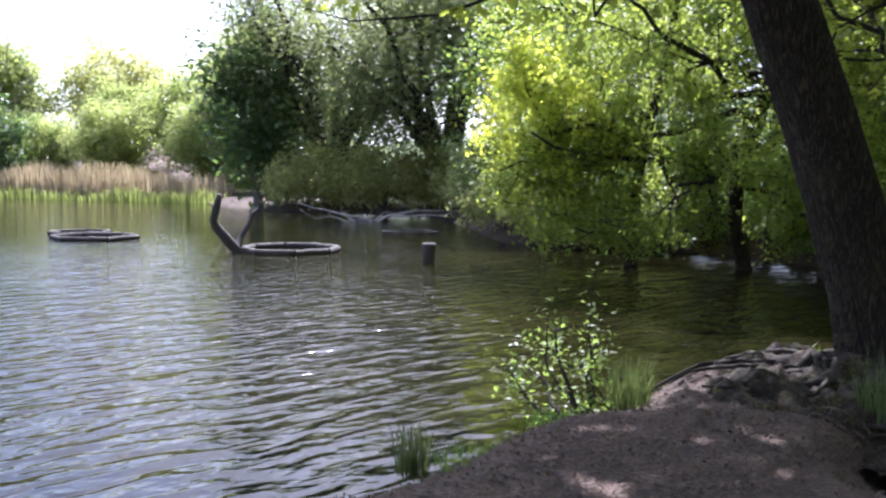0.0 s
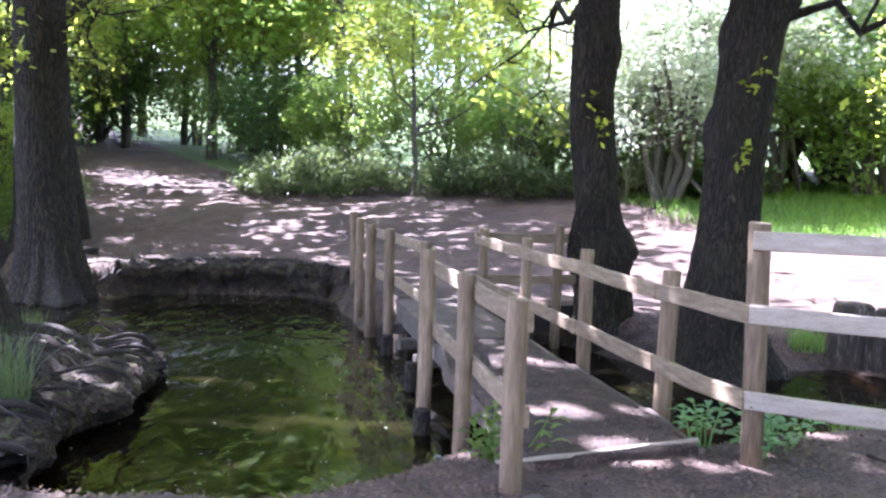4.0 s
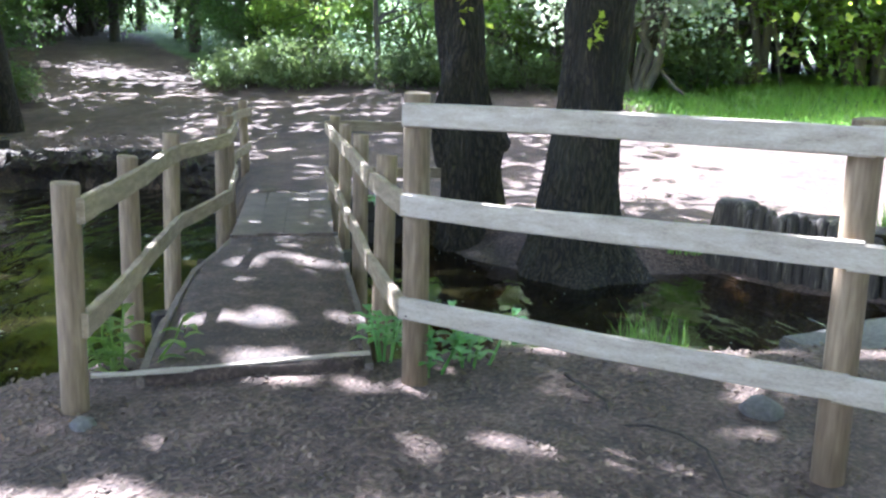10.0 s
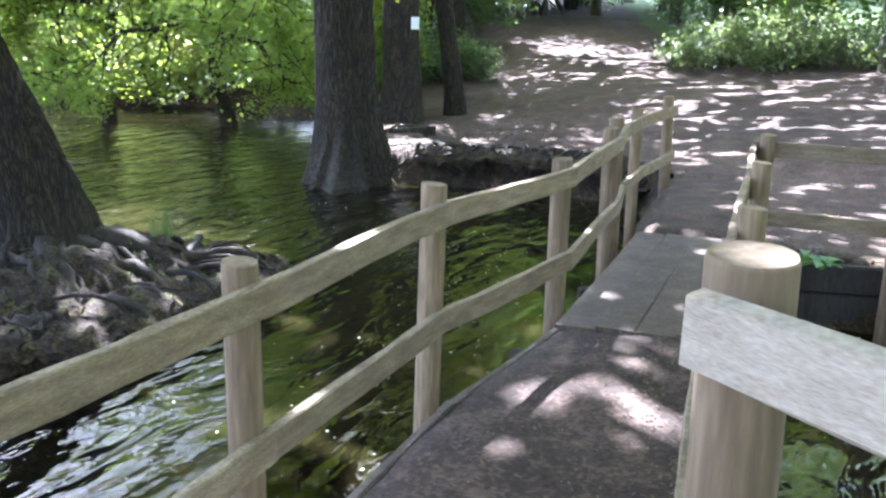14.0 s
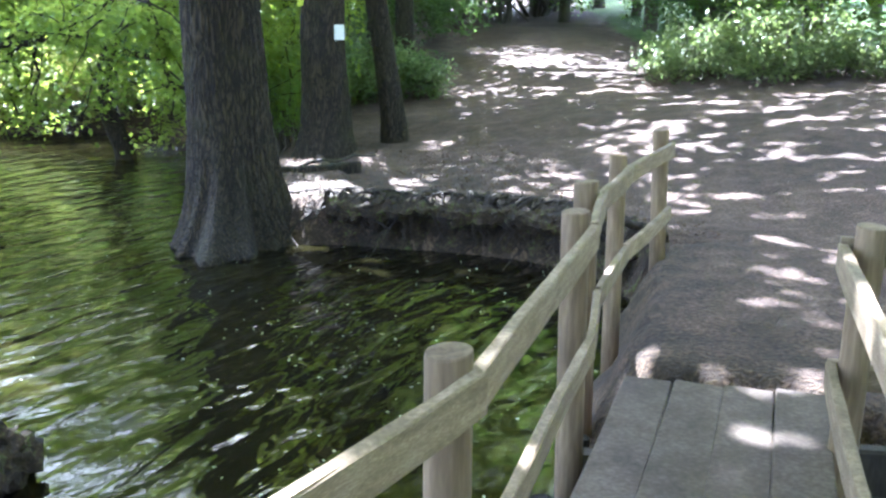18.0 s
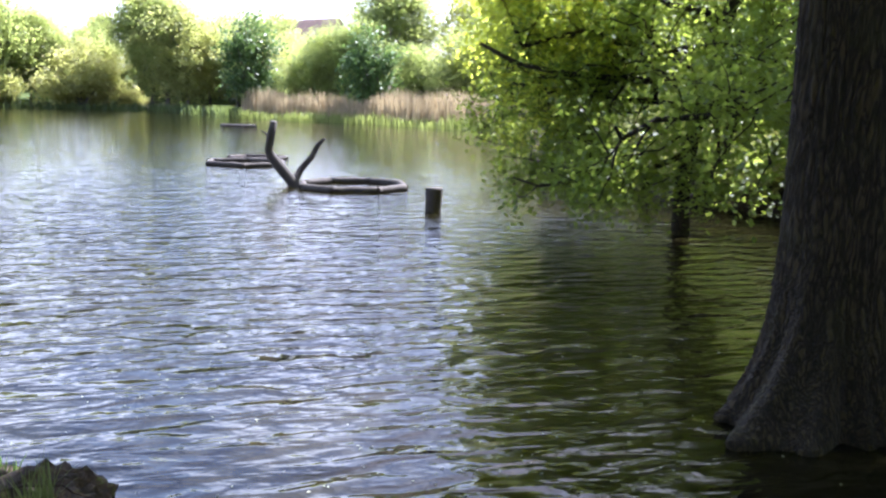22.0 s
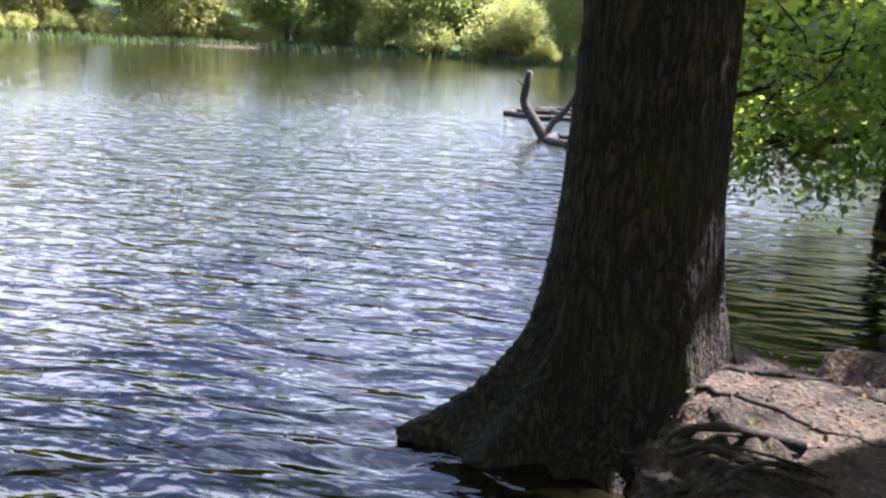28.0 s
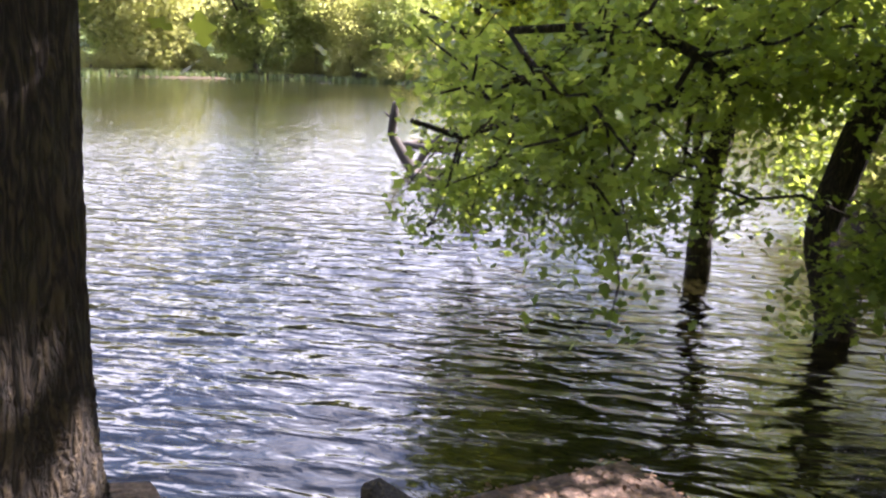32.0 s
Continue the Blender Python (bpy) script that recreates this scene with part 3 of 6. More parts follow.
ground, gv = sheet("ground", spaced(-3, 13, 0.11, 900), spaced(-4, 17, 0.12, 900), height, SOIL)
u_g = 0.96 * gv[:, 0] + 0.27 * gv[:, 1]
turf = smooth01((u_g - 14.1 - 0.9 * np.clip(gv[:, 1] - 5, 0, 9)) / 2.5)
path_mid = np.interp(gv[:, 1], [8, 14, 20, 26, 34, 60], [10.5, 10.5, 11.3, 13.2, 16.3, 26])
turf = np.maximum(turf * (gv[:, 1] < 10.5), smooth01((np.abs(gv[:, 0] - path_mid) - 2.6) / 2) * (gv[:, 1] > 16) * ((gv[:, 1] > 19) | (gv[:, 0] > 11)) * (gv[:, 0] > 6))
turf = np.maximum(turf, smooth01((np.hypot(gv[:, 0] - 4, gv[:, 1] - 5) - 28) / 8) * (np.abs(gv[:, 0] - path_mid) > 3.5) * smooth01((shore_distance(gv[:, 0], gv[:, 1]) - 5) / 4) * ((gv[:, 0] > -18) | (gv[:, 0] < -70)))
attr = ground.data.attributes.new("turf", "FLOAT", "POINT")
attr.data.foreach_set("value", turf.astype(np.float32))
# soil is darker along the shores, on the headland and round one oak
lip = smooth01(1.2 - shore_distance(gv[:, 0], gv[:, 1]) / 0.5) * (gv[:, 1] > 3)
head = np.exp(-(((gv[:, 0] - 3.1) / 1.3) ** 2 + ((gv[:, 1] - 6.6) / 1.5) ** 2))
attr = ground.data.attributes.new("dark_soil", "FLOAT", "POINT")
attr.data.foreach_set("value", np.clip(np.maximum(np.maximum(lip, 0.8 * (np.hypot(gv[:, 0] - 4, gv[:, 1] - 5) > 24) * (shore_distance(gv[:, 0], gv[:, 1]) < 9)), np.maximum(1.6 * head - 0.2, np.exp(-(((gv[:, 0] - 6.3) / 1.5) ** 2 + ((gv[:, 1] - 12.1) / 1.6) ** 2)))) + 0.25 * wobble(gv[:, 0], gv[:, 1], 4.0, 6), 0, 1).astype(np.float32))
tagged(ground, "dry trodden brown earth with turf further off", "ground", kind="structure")

water, wv = sheet("water", spaced(-3, 10, 0.2, 240, 1.25), spaced(-4, 24, 0.2, 240, 1.25), lambda x, y: np.full(x.shape, WATER), WATERMAT)
wd = -shore_distance(wv[:, 0], wv[:, 1])
still = smooth01((4.6 - np.hypot(wv[:, 0] - 6.4, wv[:, 1] - 4.2)) / 3.5)
out_far = np.hypot(wv[:, 0] - 6, wv[:, 1] - 7)
ripple = (0.42 + 0.36 * smooth01(wd / 4.0)) * (1 - 0.6 * still) * (1 - 0.74 * smooth01((out_far - 5) / 22))
for label, value in (("ripple", ripple), ("clear", 0.85 * smooth01((1.5 - wd) / 1.2) * smooth01((5.4 - wv[:, 1]) / 0.8) * (wv[:, 0] > 2))):
    attr = water.data.attributes.new(label, "FLOAT", "POINT")
    attr.data.foreach_set("value", value.astype(np.float32))
tagged(water, "murky olive pond water with wind ripples", "water", kind="structure")

# ---- bridge ----
L_POSTS = [(3.47, 1.90), (4.13, 2.76), (4.87, 3.75), (5.74, 4.57), (6.62, 5.88), (6.95, 6.50), (7.47, 7.25), (8.28, 8.22)]
R_POSTS = [(4.67, 1.30), (5.14, 2.06), (5.83, 3.06), (6.60, 4.18), (7.37, 5.31)]
SIDE_POSTS = [(7.34, 5.30), (8.01, 4.83), (8.60, 4.42)]
FIELD_POSTS = [(4.67, 1.30), (5.10, -0.29), (5.51, -1.91), (5.95, -3.55)]
rng = np.random.default_rng(7)


def board(name, a, b, high, thick, mat, parent, label="", bow=0.004, seed=0):
    """A sawn board between two points at its middle line, with eased edges and a slight bow."""
    r = np.random.default_rng(seed + int(abs(a[0] * 977 + a[1] * 131 + a[2] * 31 + b[1] * 17) * 10))
    a, b = Vector(a), Vector(b)
    d = b - a
    length = d.length
    d.normalize()
    s = d.cross(Vector((0, 0, 1))).normalized()
    up = s.cross(d)
    n = 9
    ring = []
    e = min(high, thick) * 0.14
    prof = [(-thick / 2 + e, -high / 2), (thick / 2 - e, -high / 2), (thick / 2, -high / 2 + e), (thick / 2, high / 2 - e),
            (thick / 2 - e, high / 2), (-thick / 2 + e, high / 2), (-thick / 2, high / 2 - e), (-thick / 2, -high / 2 + e)]
    bm = bmesh.new()
    ph = r.random() * 6
    for k in range(n):
        u = k / (n - 1)
        c = a + d * (length * u) + up * (bow * math.sin(u * 5 + ph)) + s * (bow * math.sin(u * 4 + ph * 2))
        ring.append([bm.verts.new(c + s * (p + 0.0012 * r.standard_normal()) + up * (q + 0.0018 * r.standard_normal())) for p, q in prof])
    for k in range(n - 1):
        for j in range(8):
            bm.faces.new((ring[k][j], ring[k][(j + 1) % 8], ring[k + 1][(j + 1) % 8], ring[k + 1][j]))
    bm.faces.new(ring[0][::-1])
    bm.faces.new(ring[-1])
    bmesh.ops.recalc_face_normals(bm, faces=bm.faces)
    return part(name, bm, mat, parent, label)


def post(name, x, y, z0, z1, r, parent, mat=None, lean=(0, 0), label="", seed=0):
    """A round fence post with a chamfered, slightly uneven top."""
    g = np.random.default_rng(seed + int(abs(x * 911 + y * 373)))
    bm = bmesh.new()
    n = 18
    rows = [(z0, 1.02), ((z0 + z1) / 2, 1.0), (z1 - 0.09, 0.985), (z1 - 0.007, 0.98), (z1, 0.94)]
    ph = g.random() * 6
    rings = []
    for k, (z, f) in enumerate(rows):
        u = (z - z0) / (z1 - z0)
        cx, cy = x + lean[0] * (u - 0.3), y + lean[1] * (u - 0.3)
        rings.append([bm.verts.new((cx + math.cos(t) * r * f * (1 + 0.025 * math.sin(2 * t + ph) + 0.015 * math.sin(5 * t + ph)),
                                    cy + math.sin(t) * r * f * (1 + 0.025 * math.sin(2 * t + ph) + 0.015 * math.sin(5 * t + ph)),
                                    z + (0.004 * math.sin(t + ph) if k > 2 else 0))) for t in [2 * math.pi * i / n for i in range(n)]])
    for a, b in zip(rings, rings[1:]):
        for i in range(n):
            f = bm.faces.new((a[i], a[(i + 1) % n], b[(i + 1) % n], b[i]))
            f.smooth = True
    bm.faces.new(rings[-1])
    bm.faces.new(rings[0][::-1])
    return part(name, bm, mat or POSTWOOD, parent, label)


def nail_pair(at, facing, parent, gap=0.05):
    for s in (-0.5, 0.5):
        bm = bmesh.new()
        bmesh.ops.create_cone(bm, cap_ends=True, segments=8, radius1=0.0055, radius2=0.005, depth=0.006)
        q = Vector(facing).to_track_quat("Z", "Y").to_matrix().to_4x4()
        bmesh.ops.transform(bm, matrix=Matrix.Translation(Vector(at) + Vector((0, 0, s * gap))) @ q, verts=bm.verts)
        part("nail", bm, NAIL, parent)


def fence(name, posts, rails, tops, label, r=0.056, side=1, ext=0.03, foot=None, high=0.1, thick=0.034, first_rail=0, group="", mat=None):
    """Round posts and a board at each height of each bay, on one side of the posts."""
    f = thing(name, (posts[0][0], posts[0][1], 0), label, "fence", group)
    inv = Matrix.Translation(-f.matrix_world.translation)
    kids = []
    for k, (x, y) in enumerate(posts):
        if k < first_rail:
            continue
        top = tops[k] if isinstance(tops, (list, tuple)) else tops
        z0 = (foot[k] if foot else ground_z(x, y)) - 0.12
        kids.append(post("post", x, y, z0, top, r * (1 + 0.05 * rng.standard_normal()), f, lean=tuple(0.02 * rng.standard_normal(2))))
    for k in range(len(posts) - 1):
        (ax, ay), (bx, by) = posts[k], posts[k + 1]
        d = Vector((bx - ax, by - ay, 0)).normalized()
        s = Vector((d.y, -d.x, 0)) * side
        for zs in rails:
            za, zb = (zs[k], zs[k + 1]) if isinstance(zs, (list, tuple)) else (zs, zs)
            o = s * (r + thick / 2 - 0.012)
            a = Vector((ax, ay, za)) + o - d * ext * (1 if k == 0 else 0.2)
            b = Vector((bx, by, zb)) + o + d * ext
            kids.append(board("rail", a, b, high, thick, mat or BRIDGERAIL, f, seed=k))
    for o in kids:
        o.matrix_parent_inverse = inv
    return f


def fix_children(f):
    inv = Matrix.Translation(-f.matrix_world.translation)
    for o in f.children:
        o.matrix_parent_inverse = inv


fence("bridge_fence", L_POSTS, [[0.775] * 8, [0.345] * 8], [0.88, 0.875, 0.895, 0.86, 0.865, 0.87, 0.88, 0.90],
                   "weathered timber bridge fence with round posts and two rails", 0.052, 1, 0.03, [-0.2, -0.6, -0.7, -0.7, -0.7, -0.5, -0.4, 0.0], 0.095, group="bridge fences")
fence("bridge_fence", R_POSTS, [[0.775, 0.765, 0.775, 0.77, 0.77], [0.335, 0.335, 0.34, 0.34, 0.36]], [1.2, 0.895, 0.91, 0.89, 0.885],
                    "weathered timber bridge fence standing in the stream", 0.052, -1, 0.02, [0, -0.7, -0.7, -0.7, -0.6], 0.095, first_rail=1, group="bridge fences")
fence("bridge_fence", SIDE_POSTS, [0.79, 0.36], [0.885, 0.93, 0.9], "short grey timber fence beside an oak trunk", 0.052, -1, 0.05, [-0.6, -0.7, -0.3], 0.095, first_rail=1,
                   group="bridge fences")
field_fence = fence("field_fence", FIELD_POSTS, [1.14, 0.775, 0.34], [1.225, 1.203, 1.2, 1.2], "three-rail timber fence with round posts on bare earth", 0.06, 1, 0.035, None, 0.092, mat=RAILWOOD)
field_rails = [o for o in field_fence.children if o.name.startswith("rail")]
for k, (px, py) in enumerate(FIELD_POSTS[:3]):
    dx, dy = FIELD_POSTS[1][0] - FIELD_POSTS[0][0], FIELD_POSTS[1][1] - FIELD_POSTS[0][1]
    side_v = Vector((dy, -dx, 0)).normalized() * 1
    side_v = side_v if side_v.x < 0 else -side_v
    for j, z in enumerate((1.14, 0.775, 0.34)):
        nail_pair((px + side_v.x * 0.081 + 0.006, py + side_v.y * 0.081, z), side_v, field_rails[k * 3 + j])
fix_children(field_fence)


def deck():
    b = thing("footbridge", (5.0, 3.0, 0), "narrow footbridge with an earth-covered ramp and worn planks", "bridge")
    # earth laid on the first half, between two edge boards
    la, lb = [(3.80, 2.00), (4.25, 2.62), (4.94, 3.55), (5.66, 4.28)], [(4.60, 1.55), (5.02, 2.10), (5.71, 3.10), (6.29, 3.93)]
    bm = bmesh.new()
    n, m = 34, 12
    grid = []
    for i in range(n):
        u = i / (n - 1) * 3
        k = min(int(u), 2)
        f = u - k
        p = Vector(la[k]).lerp(Vector(la[k + 1]), f)
        q = Vector(lb[k]).lerp(Vector(lb[k + 1]), f)
        row = []
        for j in range(m):
            v = j / (m - 1)
            c = p.lerp(q, v)
            z = 0.045 + 0.025 * (i / (n - 1)) + 0.02 * math.sin(math.pi * v) + 0.008 * float(wobble(c.x, c.y, 7.0)) + 0.006 * float(wobble(c.x, c.y, 19.0, 4))
            row.append(bm.verts.new((c.x, c.y, z)))
        grid.append(row)
    for i in range(n - 1):
        for j in range(m - 1):
            bm.faces.new((grid[i][j], grid[i + 1][j], grid[i + 1][j + 1], grid[i][j + 1])).smooth = True
    r = bmesh.ops.extrude_face_region(bm, geom=bm.faces[:])
    bmesh.ops.translate(bm, verts=[g for g in r["geom"] if isinstance(g, bmesh.types.BMVert)], vec=(0, 0, -0.10))
    bmesh.ops.recalc_face_normals(bm, faces=bm.faces)
    part("earth_bed", bm, EARTHDECK, b, "trodden earth and chips on the ramp")
    for line, name in ((la, "edge_board"), (lb, "edge_board")):
        s = -1 if line is la else 1
        for p, q in zip(line, line[1:]):
            d = (Vector(q) - Vector(p)).normalized()
            o = Vector((d.y, -d.x)) * 0.022 * s
            board(name, (p[0] + o.x, p[1] + o.y, -0.01 if p is line[0] else 0.005), (q[0] + o.x, q[1] + o.y, 0.02), 0.11, 0.035, DECKWOOD, b, seed=3)
    board("threshold_batten", (3.62, 2.10, 0.060), (4.66, 1.58, 0.066), 0.014, 0.03, RAILWOOD, b)
    # long planks of the span
    a0, a1, b0, b1 = Vector((5.64, 4.29, 0)), Vector((6.30, 3.94, 0)), Vector((6.97, 6.14, 0)), Vector((7.66, 5.73, 0))
    for k in range(4):
        u = (k + 0.5) / 4
        p, q = a0.lerp(a1, u), b0.lerp(b1, u)
        w = (a1 - a0).length / 4
        for s, e in ((p, q),):
            board("plank", (s.x, s.y, 0.075 + 0.004 * (k % 2)), (e.x, e.y, 0.075 + 0.004 * (k % 2)), 0.045, w + 0.008, DECKWOOD, b, bow=0.003, seed=k)
    for k in (0.08, 0.92):
        p, q = a0.lerp(a1, k), b0.lerp(b1, k)
        board("beam", (p.x - 1.3, p.y - 1.75, -0.06), (q.x, q.y, -0.04), 0.18, 0.09, BARK_FAR, b, "dark wet bearer")
    for k in (0.15, 0.5, 0.85):
        p, q = a0.lerp(b0, k), a1.lerp(b1, k)
        board("cross_beam", (p.x - 0.12, p.y + 0.08, -0.15), (q.x + 0.12, q.y - 0.08, -0.15), 0.1, 0.1, BARK_FAR, b)
    for (x, y) in ((4.72, 3.62), (5.55, 4.52), (6.42, 5.70), (6.72, 6.05)):
        post("support_post", x, y, -1.1, -0.2 + 0.1 * rng.random(), 0.06, b, BARK)
    fix_children(b)
    return b


deck()
sleepers = thing("retaining_wall", (8.0, 4.9, -0.3), "dark wet timber sleepers holding the bank beside the stream", "retaining wall")
for z in (-0.41, -0.225, -0.04):
    board("sleeper", (7.50, 5.42, z), (8.60, 4.86, z + 0.004), 0.18, 0.07, DEADWOOD, sleepers, seed=int(z * 100))
for z in (-0.41, -0.225, -0.04):
    board("sleeper", (7.06, 6.06, z), (7.62, 5.70, z + 0.004), 0.18, 0.07, DEADWOOD, sleepers, seed=int(z * 70))
fix_children(sleepers)

# ---- trees ----


def flare_lobes(zs, h, lobes, seed, count=36, ridge=0.045):
    """Bark ridges all the way up, and buttresses (angle, width, size) that swell towards the foot."""
    g = np.random.default_rng(seed)
    ph = g.random(6) * 6

    def f(i, ang):
        k = math.exp(-max(zs[i] + 0.35, 0) / h)
        out = 1 + 0.03 * np.sin(ang * 3 + ph[3] + zs[i] * 0.7)
        warp = 1.8 * wobble(ang * 2.0 + 0 * ang, zs[i] * 2.2 + 0 * ang, 1.9, seed) + 1.2 * wobble(ang * 6.0, zs[i] * 7.0 + 0 * ang, 1.3, seed + 3)
        out = out + ridge * (np.abs(np.sin(ang * count * 0.5 + ph[0] + warp)) - 0.5) + 0.3 * ridge * wobble(ang * 11.0, zs[i] * 9.0 + 0 * ang, 1.6, seed + 5) + 0.3 * ridge * np.sin(ang * count * 0.77 + ph[2] - 1.4 * warp + zs[i] * 4)
        for a, w, size in lobes:
            d = (ang - radians(a) + math.pi) % (2 * math.pi) - math.pi
            out = out + k * size * np.exp(-(d / w) ** 2)
        return out
    return f


def big_trunk(name, parent, rows, flare=0.3, h=0.35, lobes=(), seed=1, mat=None, segs=132, steps=90, count=36, ridge=0.045, knobs=0.0):
    """A thick trunk: rows of x, y, z, radius smoothed, widening into buttresses at the foot."""
    R = np.array(rows, float)
    t = np.linspace(0, 1, len(R))
    u = np.concatenate([np.linspace(0, 0.3, steps // 2), np.linspace(0.3, 1, steps - steps // 2 + 1)[1:]])
    P = np.stack([np.interp(u, t, R[:, k]) for k in range(4)], 1)
    for _ in range(5):
        P[1:-1] = (P[:-2] + 2 * P[1:-1] + P[2:]) / 4
    zs = P[:, 2]
    P[:, 3] *= 1 + flare * np.exp(-np.clip(zs + 0.35, 0, None) / h)
    shape = flare_lobes(zs, h, lobes, seed, count, ridge)
    V, F = tube_arrays(P, segs, 0.009, np.random.default_rng(seed),
                       lambda i, ang: shape(i, ang) + knobs * wobble(np.cos(ang) * 1.5 + seed, np.sin(ang) * 1.5 + zs[i] * 2.6, 1.8, seed) ** 3 * 6)
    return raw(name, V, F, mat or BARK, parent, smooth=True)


def limb_set(rng, parent, limbs, mat=BARK, twigs=9, reach=1.6, keep=None):
    """Main limbs, each with side branches; returns the places where sprays of leaves grow."""
    tips, sets = [], []
    for start, end, r0 in limbs:
        rows = wander(rng, start, end, 9, 0.14, r0, r0 * 0.28)
        raw("limb", *tube_arrays(rows, 9), mat, parent, smooth=True)
        P = np.array(rows)
        for k in range(twigs):
            i = int(rng.integers(2, len(P)))
            s = P[i, :3]
            along = P[min(i + 1, len(P) - 1), :3] - P[i - 1, :3]
            along /= np.linalg.norm(along) + 1e-9
            d = along * 0.6 + rng.standard_normal(3) * 0.75
            d /= np.linalg.norm(d)
            e = s + d * reach * (0.5 + rng.random())
            if keep is not None and len(keep(e[None])) == 0:
                continue
            b = wander(rng, s, e, 6, 0.16, P[i, 3] * 0.55, 0.008, 0.05)
            sets.append(tube_arrays(b, 5))
            B = np.array(b)[:, :3]
            tips.extend(B[2:])
            for _ in range(3):
                q = B[int(rng.integers(2, 6))]
                e2 = q + (d * 0.5 + rng.standard_normal(3) * 0.7) * reach * 0.42
                if keep is not None and len(keep(e2[None])) == 0:
                    continue
                c = wander(rng, q, e2, 4, 0.15, 0.012, 0.004)
                sets.append(tube_arrays(c, 4))
                tips.extend(np.array(c)[1:, :3])
    tagged(raw("twig_spray", *join_arrays(sets), mat, parent, smooth=True), kind="stuff")
    return np.array(tips)


# shares are set by where sun patches and shade should fall on the ground
# how open the canopy is above stretches of the plan: x from, to, y from, to, share of gaps
OPENNESS = [(1.2, 5.2, 4.4, 9.2, 0.05), (-9, 8.6, -9, 1.7, 0.26), (1.5, 4.2, -0.5, 2.0, 0.42), (3.2, 9, -4, 1.2, 0.34), (3.5, 7.9, 1.4, 6.4, 0.34), (5.7, 13.5, 8.2, 24, 0.38), (13.5, 20, 13, 26, 0.5), (8.6, 16, -1, 9.6, 0.27), (10.4, 17, -4, 6.0, 0.75), (5.6, 7.7, 3.9, 6.4, 0.24), (6.1, 7.6, 10.9, 12.9, 0.9), (5.5, 8, 12.7, 14.6, 0.62), (4.4, 8.5, 7.4, 10.3, 0.04), (4.9, 5.8, 10, 11.3, 0.0)]


def canopy_gaps(p):
    """True where a leaf stands in one of the canopy's gaps, which are cut along the sunlight to lay out the dapples."""
    x, y = p[:, 0] - p[:, 2] * sun_dir.x / sun_dir.z, p[:, 1] - p[:, 2] * sun_dir.y / sun_dir.z
    share = np.full(x.shape, 0.12)
    ex, ey = x + 0.4 * wobble(x, y, 2.1, 3), y + 0.4 * wobble(y, x, 2.3, 7)
    for x0, x1, y0, y1, s in OPENNESS:
        share = np.where((ex > x0) & (ex < x1) & (ey > y0) & (ey < y1), s, share)
    sx, sy = np.meshgrid(np.linspace(0, 30, 90), np.linspace(0, 30, 90))
    f = lambda a, b: 0.65 * wobble(a, b, 4.6, 2) + 0.8 * wobble(b, a, 11.0, 5) + 0.5 * wobble(a, b, 23.0, 8)
    levels = np.quantile(f(sx, sy), np.linspace(0, 1, 101))
    return f(x, y) > np.interp(1 - share, np.linspace(0, 1, 101), levels)


def ragged(pts, share, seed, scale=2.4):
    """Thins sprays in patches, so that a crown breaks into separate boughs with dark hollows between them."""
    f = np.array([noise.noise(Vector((p[0], p[1], 1.6 * p[2])) * (scale / 2) + Vector((seed, 0, 0))) + 0.45 * noise.noise(Vector(p) * scale) for p in pts])
    return pts[f > np.quantile(f, share)]


def add_crown(parent, rng, pts, per, spread, size, mat, shape=0.55, name="crown", lobed=False, droop=0.1, gaps=True):
    V, F = leaves(rng, pts, per, spread, size, shape, droop, lobed=lobed)
    if gaps:
        k = F.shape[1]
        V = V.reshape(-1, k, 3)
        V = V[~canopy_gaps(V.mean(1) + np.array(parent.matrix_world.translation))]
        F = np.arange(V.shape[0] * k).reshape(-1, k)
        V = V.reshape(-1, 3)
    return raw(name, V, F, mat, parent)


def plant_tree(name, at, label, category="tree", group=""):
    return thing(name, at, label, category, group)


# leaning oak on the little headland; its rows are relative to its foot
r1 = np.random.default_rng(11)
oak_a = plant_tree("oak_tree", (2.93, 6.75, 0), "leaning dark oak with mossy roots on a small headland", group="oaks by the water")
LEAN_A = [(0.10, 0.05, -0.55, 0.31), (0.02, 0.0, 0.1, 0.30), (-0.12, -0.05, 0.6, 0.285), (-0.52, -0.18, 1.7, 0.265), (-1.05, -0.36, 3.0, 0.25), (-1.7, -0.55, 4.8, 0.21), (-2.2, -0.8, 6.5, 0.15)]
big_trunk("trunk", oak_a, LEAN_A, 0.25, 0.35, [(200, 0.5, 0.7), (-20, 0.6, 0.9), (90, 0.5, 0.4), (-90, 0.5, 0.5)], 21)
tips = limb_set(r1, oak_a, [((-1.2, -0.4, 3.4), (-4.6, -0.8, 5.4), 0.10), ((-1.3, -0.45, 3.8), (-0.2, -4.2, 6.2), 0.11), ((-1.6, -0.5, 4.6), (-3.6, 3.0, 7.4), 0.10),
                            ((-1.7, -0.6, 4.9), (1.8, -2.6, 7.8), 0.10), ((-2.0, -0.7, 6.0), (-2.6, -4.4, 8.6), 0.09), ((-2.1, -0.8, 6.4), (-1.8, 0.4, 9.5), 0.09)], reach=1.5)
# big-leaved upper crowns, here and below, are mostly unseen and added for shade
pts = crown_points(r1, (-1.0, 0.8, 7.8), (5.0, 4.8, 2.2), 90, 28, 0.2, -0.6)
add_crown(oak_a, r1, tips, 9, 0.13, 0.115, LEAF_OAK, 0.6, lobed=True)
add_crown(oak_a, r1, pts, 8, 0.22, 0.27, LEAF_TOP, name="upper_crown")

